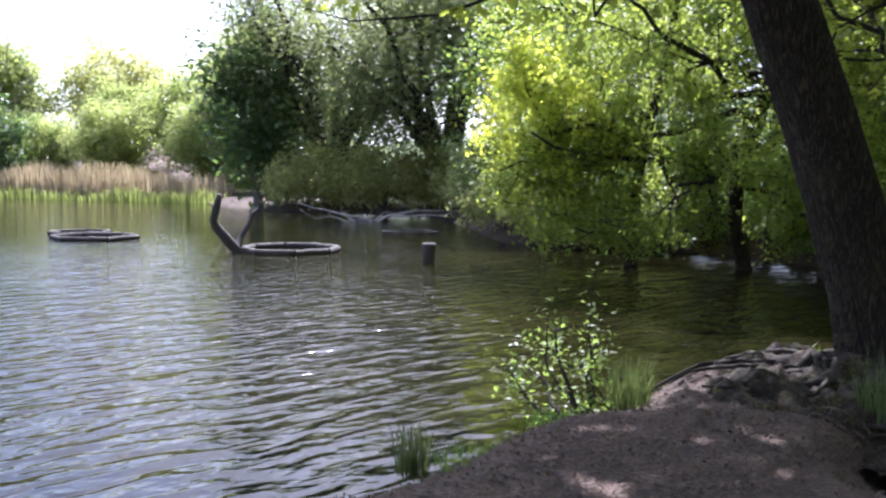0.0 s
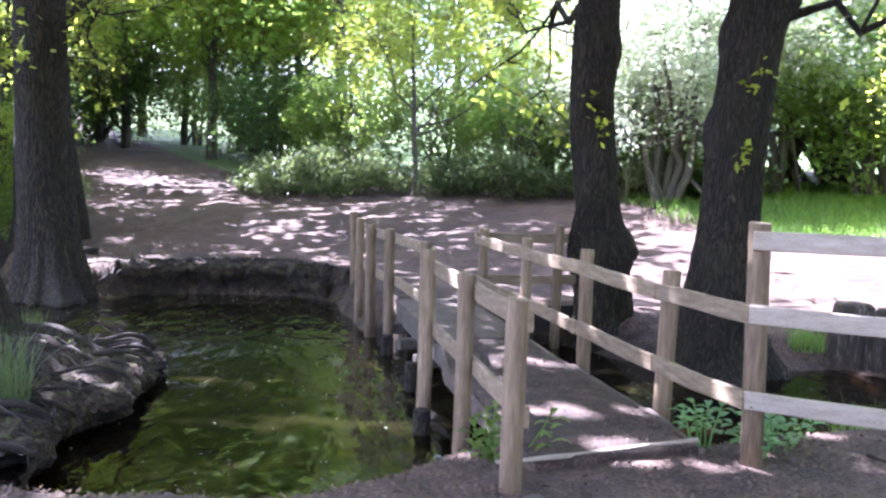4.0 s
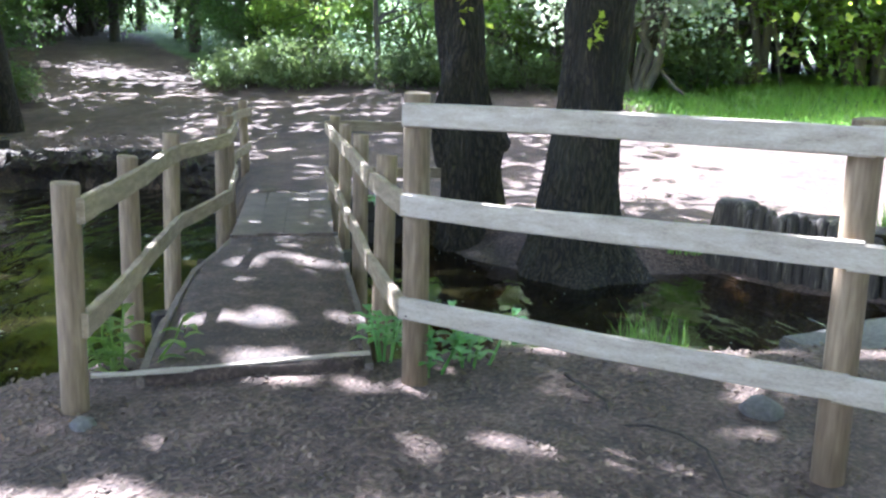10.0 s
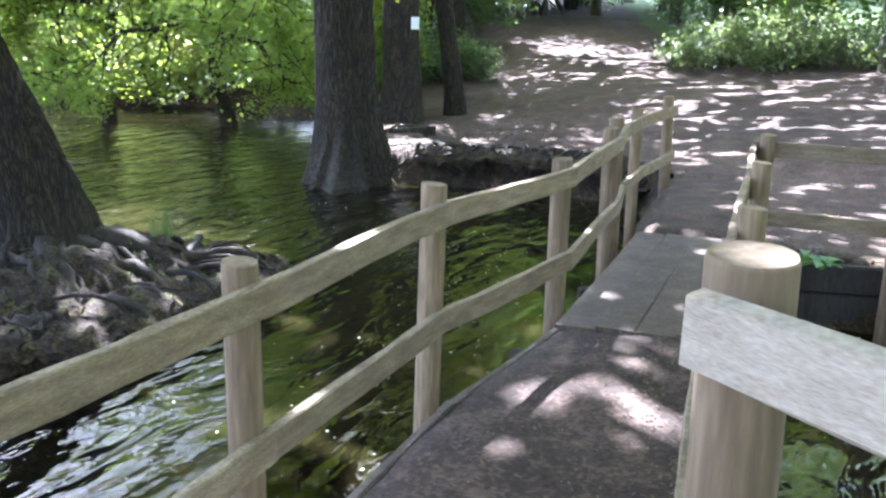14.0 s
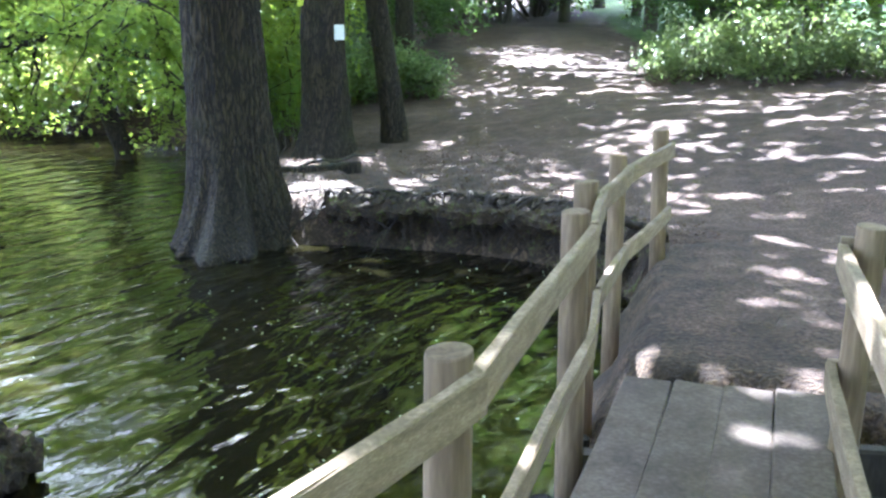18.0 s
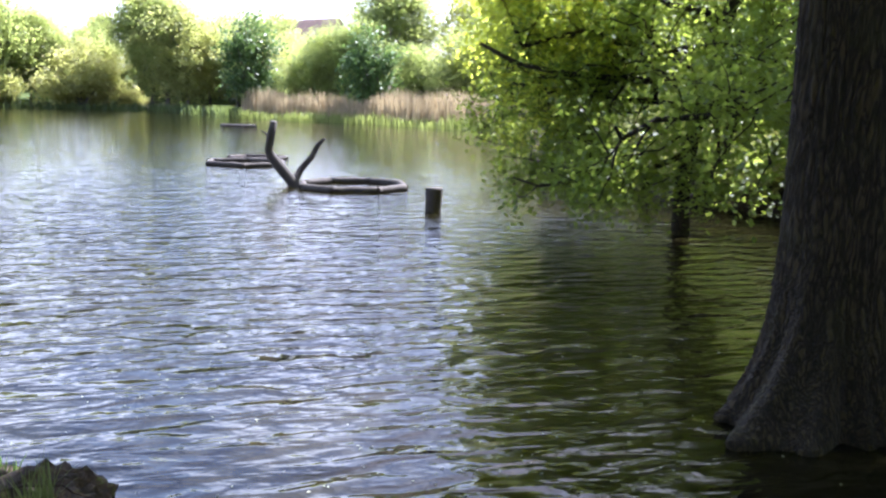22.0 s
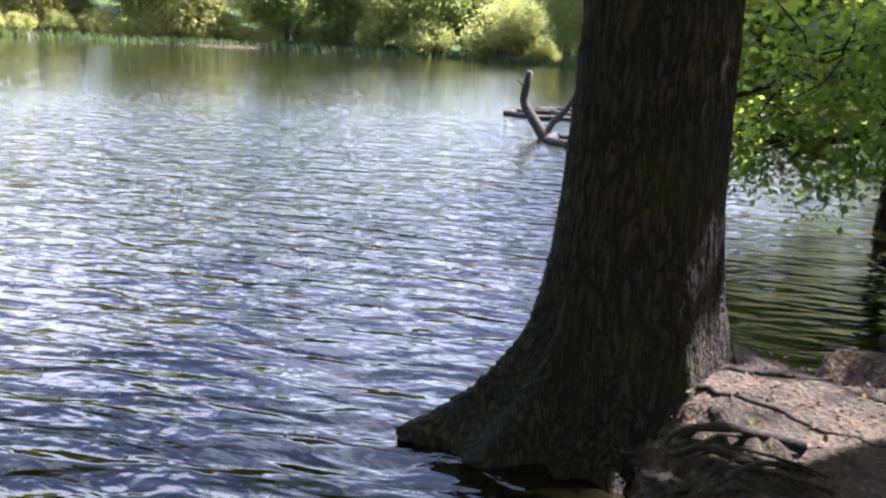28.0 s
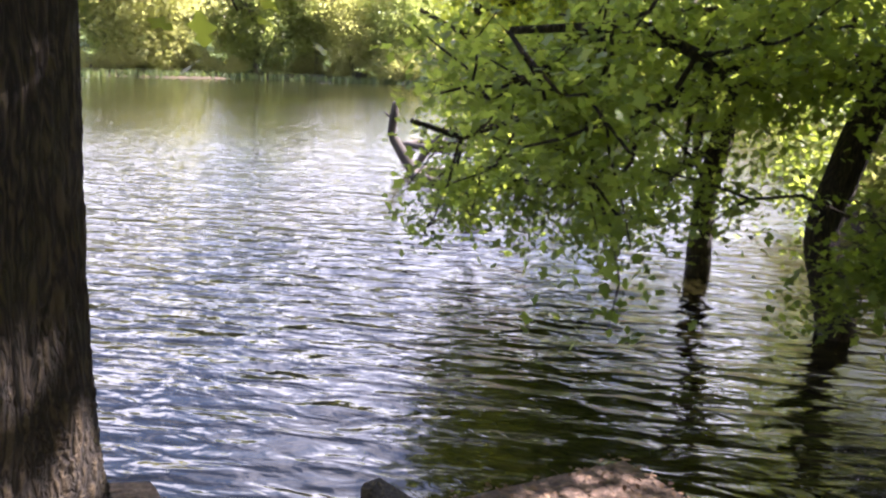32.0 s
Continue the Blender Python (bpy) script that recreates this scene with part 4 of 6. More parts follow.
# stands out of view; added so that its crown shades the near ground
shade_oak = plant_tree("oak_tree", (-2.0, -2.6, 0), "unseen broad oak behind the start of the walk, added for shade", group="oaks by the water")
big_trunk("trunk", shade_oak, [(0, 0, -0.5, 0.34), (0, 0, 0.3, 0.32), (0.2, 0.2, 1.6, 0.29), (0.6, 0.8, 4.2, 0.25), (1.2, 1.8, 6.8, 0.18)], 0.3, 0.35, [(40, 0.5, 0.5), (200, 0.5, 0.5)], 23, segs=60, count=24)
tips = limb_set(r1, shade_oak, [((0.6, 0.8, 4.2), (4.6, 2.0, 6.8), 0.12), ((0.7, 0.9, 4.6), (1.6, 6.0, 7.4), 0.12), ((0.9, 1.3, 5.6), (5.6, 5.0, 8.4), 0.11), ((1.0, 1.5, 6.0), (-2.6, 3.6, 8.0), 0.1), ((1.0, 1.5, 6.2), (4.6, -1.6, 8.2), 0.1)], reach=1.8)
pts = crown_points(r1, (3.2, 4.0, 8.4), (5.8, 5.4, 1.9), 95, 28, 0.18, -0.6)
add_crown(shade_oak, r1, tips, 9, 0.13, 0.115, LEAF_OAK, 0.6, lobed=True)
add_crown(shade_oak, r1, pts, 8, 0.22, 0.27, LEAF_TOP, name="upper_crown")

oak_b = plant_tree("oak_tree", (5.66, 11.38, 0), "tall oak at the water's edge with a flared, buttressed foot", group="oaks by the water")
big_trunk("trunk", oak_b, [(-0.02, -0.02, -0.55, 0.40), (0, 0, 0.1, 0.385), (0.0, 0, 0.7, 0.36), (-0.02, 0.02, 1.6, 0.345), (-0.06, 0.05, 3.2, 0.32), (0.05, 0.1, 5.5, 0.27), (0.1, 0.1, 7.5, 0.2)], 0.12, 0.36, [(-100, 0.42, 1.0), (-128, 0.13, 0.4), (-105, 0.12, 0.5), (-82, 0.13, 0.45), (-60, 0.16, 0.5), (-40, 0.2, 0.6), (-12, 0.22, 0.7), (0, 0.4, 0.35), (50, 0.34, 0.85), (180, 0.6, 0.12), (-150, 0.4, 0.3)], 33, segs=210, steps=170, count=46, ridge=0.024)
tips = limb_set(r1, oak_b, [((0, 0, 4.2), (-3.8, -1.2, 5.6), 0.11), ((0, 0, 4.4), (3.6, -2.6, 6.0), 0.12), ((0, 0.1, 4.9), (3.2, 3.2, 7.0), 0.11),
                            ((0, 0.1, 5.4), (-2.6, 3.4, 7.6), 0.10), ((0.1, 0.1, 6.4), (0.6, -4.0, 8.2), 0.10), ((0.1, 0.1, 7.2), (0.2, 0.6, 10.4), 0.1)], reach=1.6)
pts = crown_points(r1, (0.6, -0.6, 8.6), (4.8, 4.8, 2.4), 70, 26, 0.2, -0.5)
hang = []
for s, e in (((-0.3, -0.2, 4.3), (-1.75, -1.45, 2.45)), ((-0.9, -0.7, 3.6), (-1.2, -1.9, 2.6)), ((-0.9, -0.7, 3.6), (-2.3, -0.9, 2.75))):
    rows = wander(r1, s, e, 8, 0.1, 0.035, 0.006, -0.15)
    raw("limb", *tube_arrays(rows, 6), BARK, oak_b, smooth=True)
    hang += [q[:3] for q in rows[5:]]
tips = np.concatenate([tips, np.repeat(np.array(hang), 3, 0) + r1.standard_normal((3 * len(hang), 3)) * 0.1])
add_crown(oak_b, r1, tips, 9, 0.13, 0.115, LEAF_OAK, 0.6, lobed=True)
add_crown(oak_b, r1, pts, 8, 0.22, 0.27, LEAF_TOP, name="upper_crown")

oak_c = plant_tree("oak_tree", (8.49, 4.58, -0.05), "dark knotted oak trunk beside the bridge fence", group="oaks by the water")
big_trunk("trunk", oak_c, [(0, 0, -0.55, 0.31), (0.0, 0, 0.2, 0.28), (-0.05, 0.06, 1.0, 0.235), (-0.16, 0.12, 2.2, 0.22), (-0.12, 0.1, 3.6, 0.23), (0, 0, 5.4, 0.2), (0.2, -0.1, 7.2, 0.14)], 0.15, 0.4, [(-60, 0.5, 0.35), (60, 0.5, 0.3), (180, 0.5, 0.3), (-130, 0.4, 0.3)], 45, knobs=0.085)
bm = bmesh.new()
bmesh.ops.create_icosphere(bm, subdivisions=3, radius=0.10)
for v in bm.verts:
    v.co *= 1 + 0.16 * noise.noise(v.co * 14)
bmesh.ops.transform(bm, matrix=Matrix.Translation((0.12, -0.24, 0.72)), verts=bm.verts)
part("burr", bm, BARK, oak_c, smooth=True)
tips = limb_set(r1, oak_c, [((-0.1, 0.1, 3.4), (-3.6, -1.4, 5.4), 0.09), ((-0.1, 0.1, 3.7), (1.8, 3.6, 5.8), 0.10), ((0, 0, 4.6), (3.4, 0.6, 7.0), 0.09), ((0, 0, 5.2), (-2.2, 2.8, 7.6), 0.09), ((0.1, 0, 6.4), (0.6, 0.2, 9.6), 0.09), ((-0.1, 0.1, 3.5), (2.6, 3.0, 3.6), 0.05)], reach=1.2)
pts = crown_points(r1, (0, 0.8, 8.3), (4.6, 4.4, 2.2), 60, 26, 0.2, -0.5)
add_crown(oak_c, r1, tips, 9, 0.13, 0.115, LEAF_OAK, 0.6, lobed=True)
add_crown(oak_c, r1, pts, 8, 0.22, 0.27, LEAF_TOP, name="upper_crown")

oak_d = plant_tree("oak_tree", (8.34, 3.21, -0.05), "thick dark oak with a mossy, spreading foot at the stream", group="oaks by the water")
big_trunk("trunk", oak_d, [(0, 0, -0.55, 0.36), (0, 0, 0.2, 0.315), (0.04, -0.04, 1.0, 0.265), (0.10, -0.09, 2.2, 0.262), (0.22, -0.2, 3.6, 0.26), (0.4, -0.3, 5.4, 0.23), (0.5, -0.3, 7.2, 0.15)], 0.3, 0.4, [(-70, 0.5, 0.75), (70, 0.5, 0.5), (180, 0.5, 0.4), (-140, 0.4, 0.6)], 57, knobs=0.07)
tips = limb_set(r1, oak_d, [((0.2, -0.2, 3.2), (-2.4, -3.2, 5.0), 0.10), ((0.2, -0.2, 3.6), (3.2, -2.6, 5.6), 0.10), ((0.4, -0.3, 4.8), (-3.2, 0.4, 7.0), 0.09), ((0.4, -0.3, 5.6), (2.8, 1.8, 7.6), 0.09), ((0.5, -0.3, 6.6), (0.4, -1.2, 9.6), 0.09), ((0.2, -0.15, 2.9), (1.2, -2.4, 3.2), 0.05)])
pts = crown_points(r1, (0.2, -0.8, 8.3), (4.6, 4.4, 2.2), 60, 26, 0.2, -0.5)
add_crown(oak_d, r1, tips, 9, 0.13, 0.115, LEAF_OAK, 0.6, lobed=True)
add_crown(oak_d, r1, pts, 8, 0.22, 0.27, LEAF_TOP, name="upper_crown")

# short sprouts on the two trunks beside the stream
for tree, spots in ((oak_c, [(-0.27, -0.08, 1.9), (-0.3, -0.12, 2.05), (-0.36, 0.0, 2.3)]), (oak_d, [(-0.22, -0.25, 1.65), (-0.18, -0.3, 1.8), (-0.2, -0.28, 2.3), (-0.1, -0.36, 2.45)])):
    tagged(add_crown(tree, r1, np.array(spots), 9, 0.045, 0.075, LEAF_GOLD, 0.6, "sprout", True, 0.2, False), kind="stuff")

# trees on the far side of the path
notice_tree = plant_tree("oak_tree", (7.14, 15.1, 0.05), "twin-stemmed dark oak beside the path with a paper notice", group="trees behind the path")
big_trunk("trunk", notice_tree, [(0, 0, -0.4, 0.36), (0, 0, 0.3, 0.32), (-0.03, 0, 1.2, 0.295), (-0.02, 0, 2.6, 0.27), (0.1, 0.1, 5, 0.15), (0.1, 0.1, 7, 0.1)], 0.3, 0.35, [(-60, 0.5, 0.5), (150, 0.5, 0.5)], 61, segs=40)
big_trunk("trunk", notice_tree, [(1.08, 0.5, -0.4, 0.19), (1.02, 0.5, 0.3, 0.17), (0.9, 0.52, 1.2, 0.155), (0.68, 0.6, 2.8, 0.14), (0.5, 0.8, 5, 0.1)], 0.3, 0.35, [(-60, 0.5, 0.4), (150, 0.5, 0.4)], 62, segs=32)
# the last four limbs and two outer crowns are added to shade the path
tips = limb_set(r1, notice_tree, [((0, 0, 3), (-3.2, 1.2, 5), 0.08), ((0, 0, 3.5), (3.2, 0.6, 5.4), 0.09), ((0, 0, 4.2), (0.6, 3.4, 6.4), 0.08), ((0, 0, 4.8), (1.6, -2.8, 6.8), 0.08), ((0.1, 0.1, 5.0), (6.6, 0.8, 8.0), 0.09), ((0.1, 0.1, 5.4), (4.6, -2.4, 8.4), 0.08), ((0.1, 0.1, 5.8), (5.0, 3.2, 8.6), 0.08), ((0.1, 0.1, 6.2), (5.6, 7.4, 9.4), 0.08)])
pts = np.concatenate([crown_points(r1, (0.4, 0.4, 7.2), (4.6, 4.6, 2.4), 50, 24, 0.2, -0.5), crown_points(r1, (4.6, 0.6, 8.2), (4.4, 4.2, 1.5), 66, 26, 0.2, -0.5), crown_points(r1, (6.2, 8.0, 9.0), (4.6, 4.0, 1.4), 60, 26, 0.2, -0.5)])
add_crown(notice_tree, r1, tips, 9, 0.13, 0.115, LEAF_OAK, 0.6, lobed=True)
add_crown(notice_tree, r1, pts, 8, 0.22, 0.27, LEAF_TOP, name="upper_crown")
notice = thing("paper_notice", (7.27, 14.80, 1.55), "small white paper notice pinned to a trunk", "notice")
bm = bmesh.new()
bmesh.ops.create_grid(bm, x_segments=4, y_segments=5, size=0.5)
for v in bm.verts:
    v.co = Vector((v.co.x * 0.13, 0.012 * math.cos(v.co.x * 3) - 0.012, v.co.y * 0.19))
r = bmesh.ops.extrude_face_region(bm, geom=bm.faces[:])
bmesh.ops.translate(bm, verts=[g for g in r["geom"] if isinstance(g, bmesh.types.BMVert)], vec=(0, -0.003, 0))
bmesh.ops.recalc_face_normals(bm, faces=bm.faces)
part("sheet", bm, PAPER, notice)

# the low oak whose boughs hang over the water, with two stems standing in it
r2 = np.random.default_rng(23)
over = plant_tree("overhanging_oak", (4.38, 17.5, -0.35), "low golden-green oak hanging over the water", "tree")
big_trunk("trunk", over, [(0.05, 0.1, -0.6, 0.17), (0.02, 0.05, 0.1, 0.15), (-0.2, 0, 0.8, 0.13), (-0.1, 0.3, 1.8, 0.14), (0.5, 0.8, 3.4, 0.14), (0.8, 1.0, 5.5, 0.1)], 0.2, 0.3, [], 71, segs=28)
big_trunk("trunk", over, [(-2.11, 0.65, -0.6, 0.14), (-2.11, 0.65, 0.1, 0.125), (-2.12, 0.66, 0.8, 0.11), (-2.0, 0.8, 1.8, 0.1), (-1.6, 1.0, 3.6, 0.09), (-1.2, 1.2, 5.6, 0.06)], 0.2, 0.3, [], 72, segs=24)
limbs = [((-0.1, 0.3, 2.0), (-4.2, -1.6, 2.6), 0.085), ((0.0, 0.3, 2.1), (-1.6, -3.0, 1.6), 0.075), ((0.2, 0.5, 2.5), (0.6, -3.6, 2.2), 0.075), ((0.3, 0.6, 2.9), (-4.3, -1.0, 3.4), 0.08),
         ((0.5, 0.8, 3.4), (-3.2, -2.6, 4.8), 0.08), ((0.5, 0.9, 3.6), (2.6, -2.4, 4.2), 0.08), ((0.6, 0.9, 4.0), (-4.0, 1.6, 5.4), 0.08), ((-2.0, 0.8, 1.8), (-4.8, -0.6, 1.9), 0.055),
         ((-1.9, 0.9, 2.6), (-3.0, 3.6, 3.4), 0.06), ((0.7, 1.0, 5.0), (0.0, -0.6, 6.4), 0.07), ((-2.05, 0.7, 1.4), (-3.4, -2.0, 0.9), 0.05), ((0.1, 0.4, 1.6), (1.8, -1.2, 0.9), 0.05),
         ((0.3, 0.6, 2.4), (3.2, 0.6, 2.6), 0.06), ((-1.8, 0.9, 3.0), (-4.6, 2.8, 4.4), 0.06)]
def within_crown(p):
    """The crown's limits in plan: its boughs end on a line from the west corner to the oak's bank."""
    x, y = p[:, 0] + 4.38, p[:, 1] + 17.5
    return p[(x > -0.9) & (y > 16.85 - (x + 0.9) * 0.622) & (p[:, 2] > 0.22 + 0.45 * (y < 16)) & (p[:, 2] < 3.4 + 0.9 * np.clip(y - 14.5, 0, 9))]


tips = limb_set(r2, over, limbs, BARK, 19, 1.15, within_crown)
sub = np.concatenate([
    crown_points(r2, (-2.2, 0.4, 4.8), (3.4, 3.0, 2.8), 64, 30, 0.2, -0.9),
    crown_points(r2, (-2.9, 1.0, 1.7), (2.5, 2.0, 1.5), 44, 30, 0.24, -1),
    crown_points(r2, (0.8, 0.2, 4.8), (2.6, 2.4, 2.0), 26, 28, 0.22, -0.8),
    crown_points(r2, (0.3, -2.0, 2.4), (1.7, 1.4, 0.8), 22, 26, 0.3, -1),
    crown_points(r2, (1.3, 1.0, 1.6), (1.2, 1.6, 1.2), 10, 26, 0.3, -1),
])


tips, sub = within_crown(tips), ragged(within_crown(sub), 0.5, 3.0)
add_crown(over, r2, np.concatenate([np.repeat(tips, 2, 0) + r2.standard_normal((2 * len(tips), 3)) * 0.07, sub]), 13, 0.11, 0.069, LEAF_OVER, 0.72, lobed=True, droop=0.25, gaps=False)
# boughs at the west end carry brighter, yellower leaves
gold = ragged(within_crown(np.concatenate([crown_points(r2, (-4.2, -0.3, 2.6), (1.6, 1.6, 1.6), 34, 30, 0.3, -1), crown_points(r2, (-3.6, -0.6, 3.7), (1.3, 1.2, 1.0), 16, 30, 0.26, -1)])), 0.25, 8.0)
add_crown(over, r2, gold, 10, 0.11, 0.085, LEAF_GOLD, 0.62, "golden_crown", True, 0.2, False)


# ---- shrubs and woods ----
def shrub_mesh(seed, radii, blobs, per, n, size, mat, stems=7, shape=0.55, lift=0.9, blob=0.3, low=-0.75, name="shrub"):
    """A many-stemmed shrub about its foot, kept as a pattern to copy."""
    g = np.random.default_rng(seed)
    ob = thing(name, (0, 0, 0), "", "shrub")
    sets = []
    for k in range(stems):
        a = g.random() * 6.28
        e = (math.cos(a) * radii[0] * 0.6 * g.random(), math.sin(a) * radii[1] * 0.6 * g.random(), radii[2] * (1.0 + 0.7 * g.random()))
        rows = wander(g, (0.12 * math.cos(a), 0.12 * math.sin(a), -0.2), e, 8, 0.12, 0.035 * max(radii[2], 0.6), 0.008)
        sets.append(tube_arrays(rows, 6))
        for _ in range(3):
            s = rows[int(g.integers(2, 7))]
            sets.append(tube_arrays(wander(g, s[:3], np.array(s[:3]) + g.standard_normal(3) * radii[2] * 0.4, 5, 0.14, s[3] * 0.6, 0.005), 5))
    V, F = join_arrays(sets)
    raw("framework", V, F, BARK_FAR, ob, smooth=True)
    pts = crown_points(g, (0, 0, radii[2] * lift), radii, blobs, per, blob, low)
    pts = pts[pts[:, 2] > 0.05]
    V, F = leaves(g, pts, n, size * 1.2, size, shape, 0.1)
    raw("foliage", V, F, mat, ob)
    return ob


def tree_mesh(seed, high, radii, blobs, per, n, size, mat, trunk_r=0.18, name="tree", low=-0.7, shape=0.6, blob=0.3, clear=0.25, bark=None):
    g = np.random.default_rng(seed)
    ob = thing(name, (0, 0, 0), "", "tree")
    top = high - radii[2] * 0.7
    rows = [(0, 0, -0.4, trunk_r * 1.4), (0.02, 0, 0.3, trunk_r * 1.05)] + wander(g, (0.02, 0, 0.8), (0.2 * g.standard_normal(), 0.2 * g.standard_normal(), top), 7, 0.03, trunk_r, trunk_r * 0.35)
    V, F = tube_arrays(rows, 12)
    raw("trunk", V, F, bark or BARK_FAR, ob, smooth=True)
    sets = []
    for k in range(11):
        z = high * (clear + (0.72 - clear) * g.random())
        i = min(range(len(rows)), key=lambda q: abs(rows[q][2] - z))
        a = g.random() * 6.28
        e = np.array([math.cos(a) * radii[0] * 0.75, math.sin(a) * radii[1] * 0.75, z + radii[2] * (0.25 + 0.7 * g.random())])
        b = wander(g, rows[i][:3], e, 7, 0.12, rows[i][3] * 0.5, 0.012)
        sets.append(tube_arrays(b, 6))
        for _ in range(2):
            s = b[int(g.integers(2, 6))]
            sets.append(tube_arrays(wander(g, s[:3], np.array(s[:3]) + g.standard_normal(3) * radii[2] * 0.35, 5, 0.12, s[3] * 0.6, 0.006), 5))
    V, F = join_arrays(sets)
    raw("framework", V, F, bark or BARK_FAR, ob, smooth=True)
    pts = crown_points(g, (0, 0, high - radii[2]), radii, blobs, per, blob, low)
    pts = pts[pts[:, 2] > 0.1]
    V, F = leaves(g, pts, n, size * 1.1, size, shape, 0.12)
    raw("crown", V, F, mat, ob)
    return ob


used = {}


def place(pattern, x, y, s=1.0, turn=0.0, label="", category="", group="", dz=0.0):
    """Puts the pattern itself the first time, copies of it after that."""
    m = pose(x, y, ground_z(x, y) + dz, 0, 0, turn) @ Matrix.Scale(s, 4)
    if pattern.name in used:
        ob = copy_thing(pattern, Matrix.Identity(4))
    else:
        ob = pattern
        used[pattern.name] = True
    ob.matrix_world = m
    return tagged(ob, label, category, group)


bush_a = shrub_mesh(101, (1.9, 1.7, 1.5), 46, 34, 6, 0.10, LEAF_GREEN, 9)
bush_b = shrub_mesh(102, (2.2, 1.8, 1.9), 50, 34, 6, 0.11, LEAF_GREEN, 9)
bush_dark = shrub_mesh(103, (2.4, 2.2, 2.0), 46, 30, 6, 0.12, LEAF_DARK, 8)
bush_laurel = shrub_mesh(106, (1.7, 1.6, 1.5), 60, 34, 6, 0.15, LEAF_LAUREL, 9, shape=0.75, lift=0.85)
bush_low = shrub_mesh(104, (1.1, 0.8, 0.42), 26, 26, 6, 0.075, LEAF_PALE, 10, lift=0.8, name="undergrowth")
bush_white = shrub_mesh(105, (2.0, 1.8, 2.3), 80, 36, 6, 0.085, LEAF_BLOSSOM, 7, lift=1.0, blob=0.24, name="hawthorn")
wood_a = tree_mesh(111, 9.5, (3.4, 3.4, 4.0), 60, 30, 6, 0.17, LEAF_GREEN, 0.16)
wood_b = tree_mesh(112, 8.0, (3.2, 3.0, 3.4), 56, 30, 6, 0.16, LEAF_OAK, 0.14)
wood_dark = tree_mesh(113, 10.0, (3.6, 3.4, 4.4), 56, 30, 6, 0.19, LEAF_DARK, 0.18)
slim = tree_mesh(114, 5.6, (2.2, 2.2, 2.2), 54, 26, 6, 0.09, LEAF_OAK, 0.07, low=-0.8, clear=0.15)
gold_tree = tree_mesh(115, 4.5, (2.5, 2.5, 1.6), 110, 26, 6, 0.085, LEAF_GOLD, 0.085, low=-0.9, clear=0.2, blob=0.22, bark=BARK)

place(slim, 15.4, 14.0, 1.0, 0, "slim young oak with fresh leaves at the wood's edge", "tree")
place(gold_tree, 16.7, 1.75, 1.08, 30, "small spreading maple with yellow-green leaves on the grass", "tree")
EDGE = [(bush_dark, 16.6, 20.4, 0.9), (bush_b, 16.8, 17.6, 1.0), (bush_a, 17.6, 15.2, 1.1), (bush_b, 17.6, 12.6, 1.0), (bush_a, 19.6, 11.0, 1.2), (bush_b, 23.0, 10.0, 1.6),
        (bush_b, 21.0, 5.6, 1.5), (bush_b, 26.0, 2.0, 2.4), (bush_a, 26.0, 9.5, 2.4), (bush_b, 29.0, 6.0, 2.6), (bush_a, 29.0, -2.5, 2.6), (bush_b, 24.5, 7.5, 2.2), (bush_b, 23.0, 12.0, 1.8), (bush_a, 20.5, 14.0, 1.6), (bush_laurel, 10.6, -2.0, 0.85), (bush_laurel, 10.1, -2.7, 0.7), (bush_laurel, 10.1, -3.8, 0.85), (bush_laurel, 11.0, -3.9, 1.05), (bush_laurel, 13.0, -2.0, 0.85), (bush_laurel, 13.6, -3.6, 1.3), (bush_laurel, 10.4, -5.8, 1.2), (bush_b, 17.2, -3.6, 1.5),
        (bush_b, 19.6, -1.4, 1.5), (bush_a, 21.5, 0.8, 1.6), (bush_b, 24.0, 4.0, 1.9), (bush_b, 23.5, -3.5, 2.0), (bush_b, 27.5, 0.5, 2.2), (bush_dark, 16.0, 35.5, 1.9), (bush_dark, 18.6, 35.0, 1.8), (bush_dark, 13.2, 30.5, 1.3), (bush_dark, 15.0, 30.6, 1.3), (bush_b, 17.2, 33.0, 1.5),
        (bush_b, 3.4, 23.4, 0.8), (bush_dark, 1.6, 23.6, 0.6), (bush_a, 5.6, 20.6, 0.6), (bush_dark, -0.6, 26.6, 0.8), (bush_dark, 5.0, 22.0, 0.6), (bush_dark, 8.6, 22.6, 0.8), (bush_dark, 7.0, 20.6, 0.7), (bush_dark, 10.6, 25.5, 0.9), (bush_a, 5.2, 23.5, 1.0), (bush_b, 2.6, 25, 1.1), (bush_dark, 4.6, 25.5, 1.2),
        (bush_dark, 18.4, 23.4, 1.1), (bush_a, 20.0, 26.5, 1.1), (bush_dark, 11.6, 30, 1.1), (bush_b, 0.6, 27, 1.2), (bush_dark, 14.0, 34, 1.4), (bush_a, 20.5, 31, 1.3), (bush_a, 6.6, 18.9, 0.5),
        (bush_b, 30.5, 10, 2.6), (bush_a, 31, 2, 2.6), (bush_b, 31, -3, 2.6), (bush_a, 27.5, -6.5, 2.3), (bush_b, 23, -7, 2.2), (bush_a, 33, 7, 2.8), (bush_b, 27, 13.5, 2.2), (bush_a, 24.5, 15.5, 2.0), (bush_b, 19, -6, 1.8), (bush_a, 6.7, 16.9, 0.55), (bush_b, 6.2, 18.4, 0.7)]
for k, (p, x, y, s) in enumerate(EDGE):
    place(p, x, y, s, k * 77, "dark-leaved evergreen shrub under the trees" if p is bush_dark else "broad-leaved bright green bush beside the stream" if p is bush_laurel else "leafy green shrub along the wood's edge", "shrub", "wood-edge shrubs")
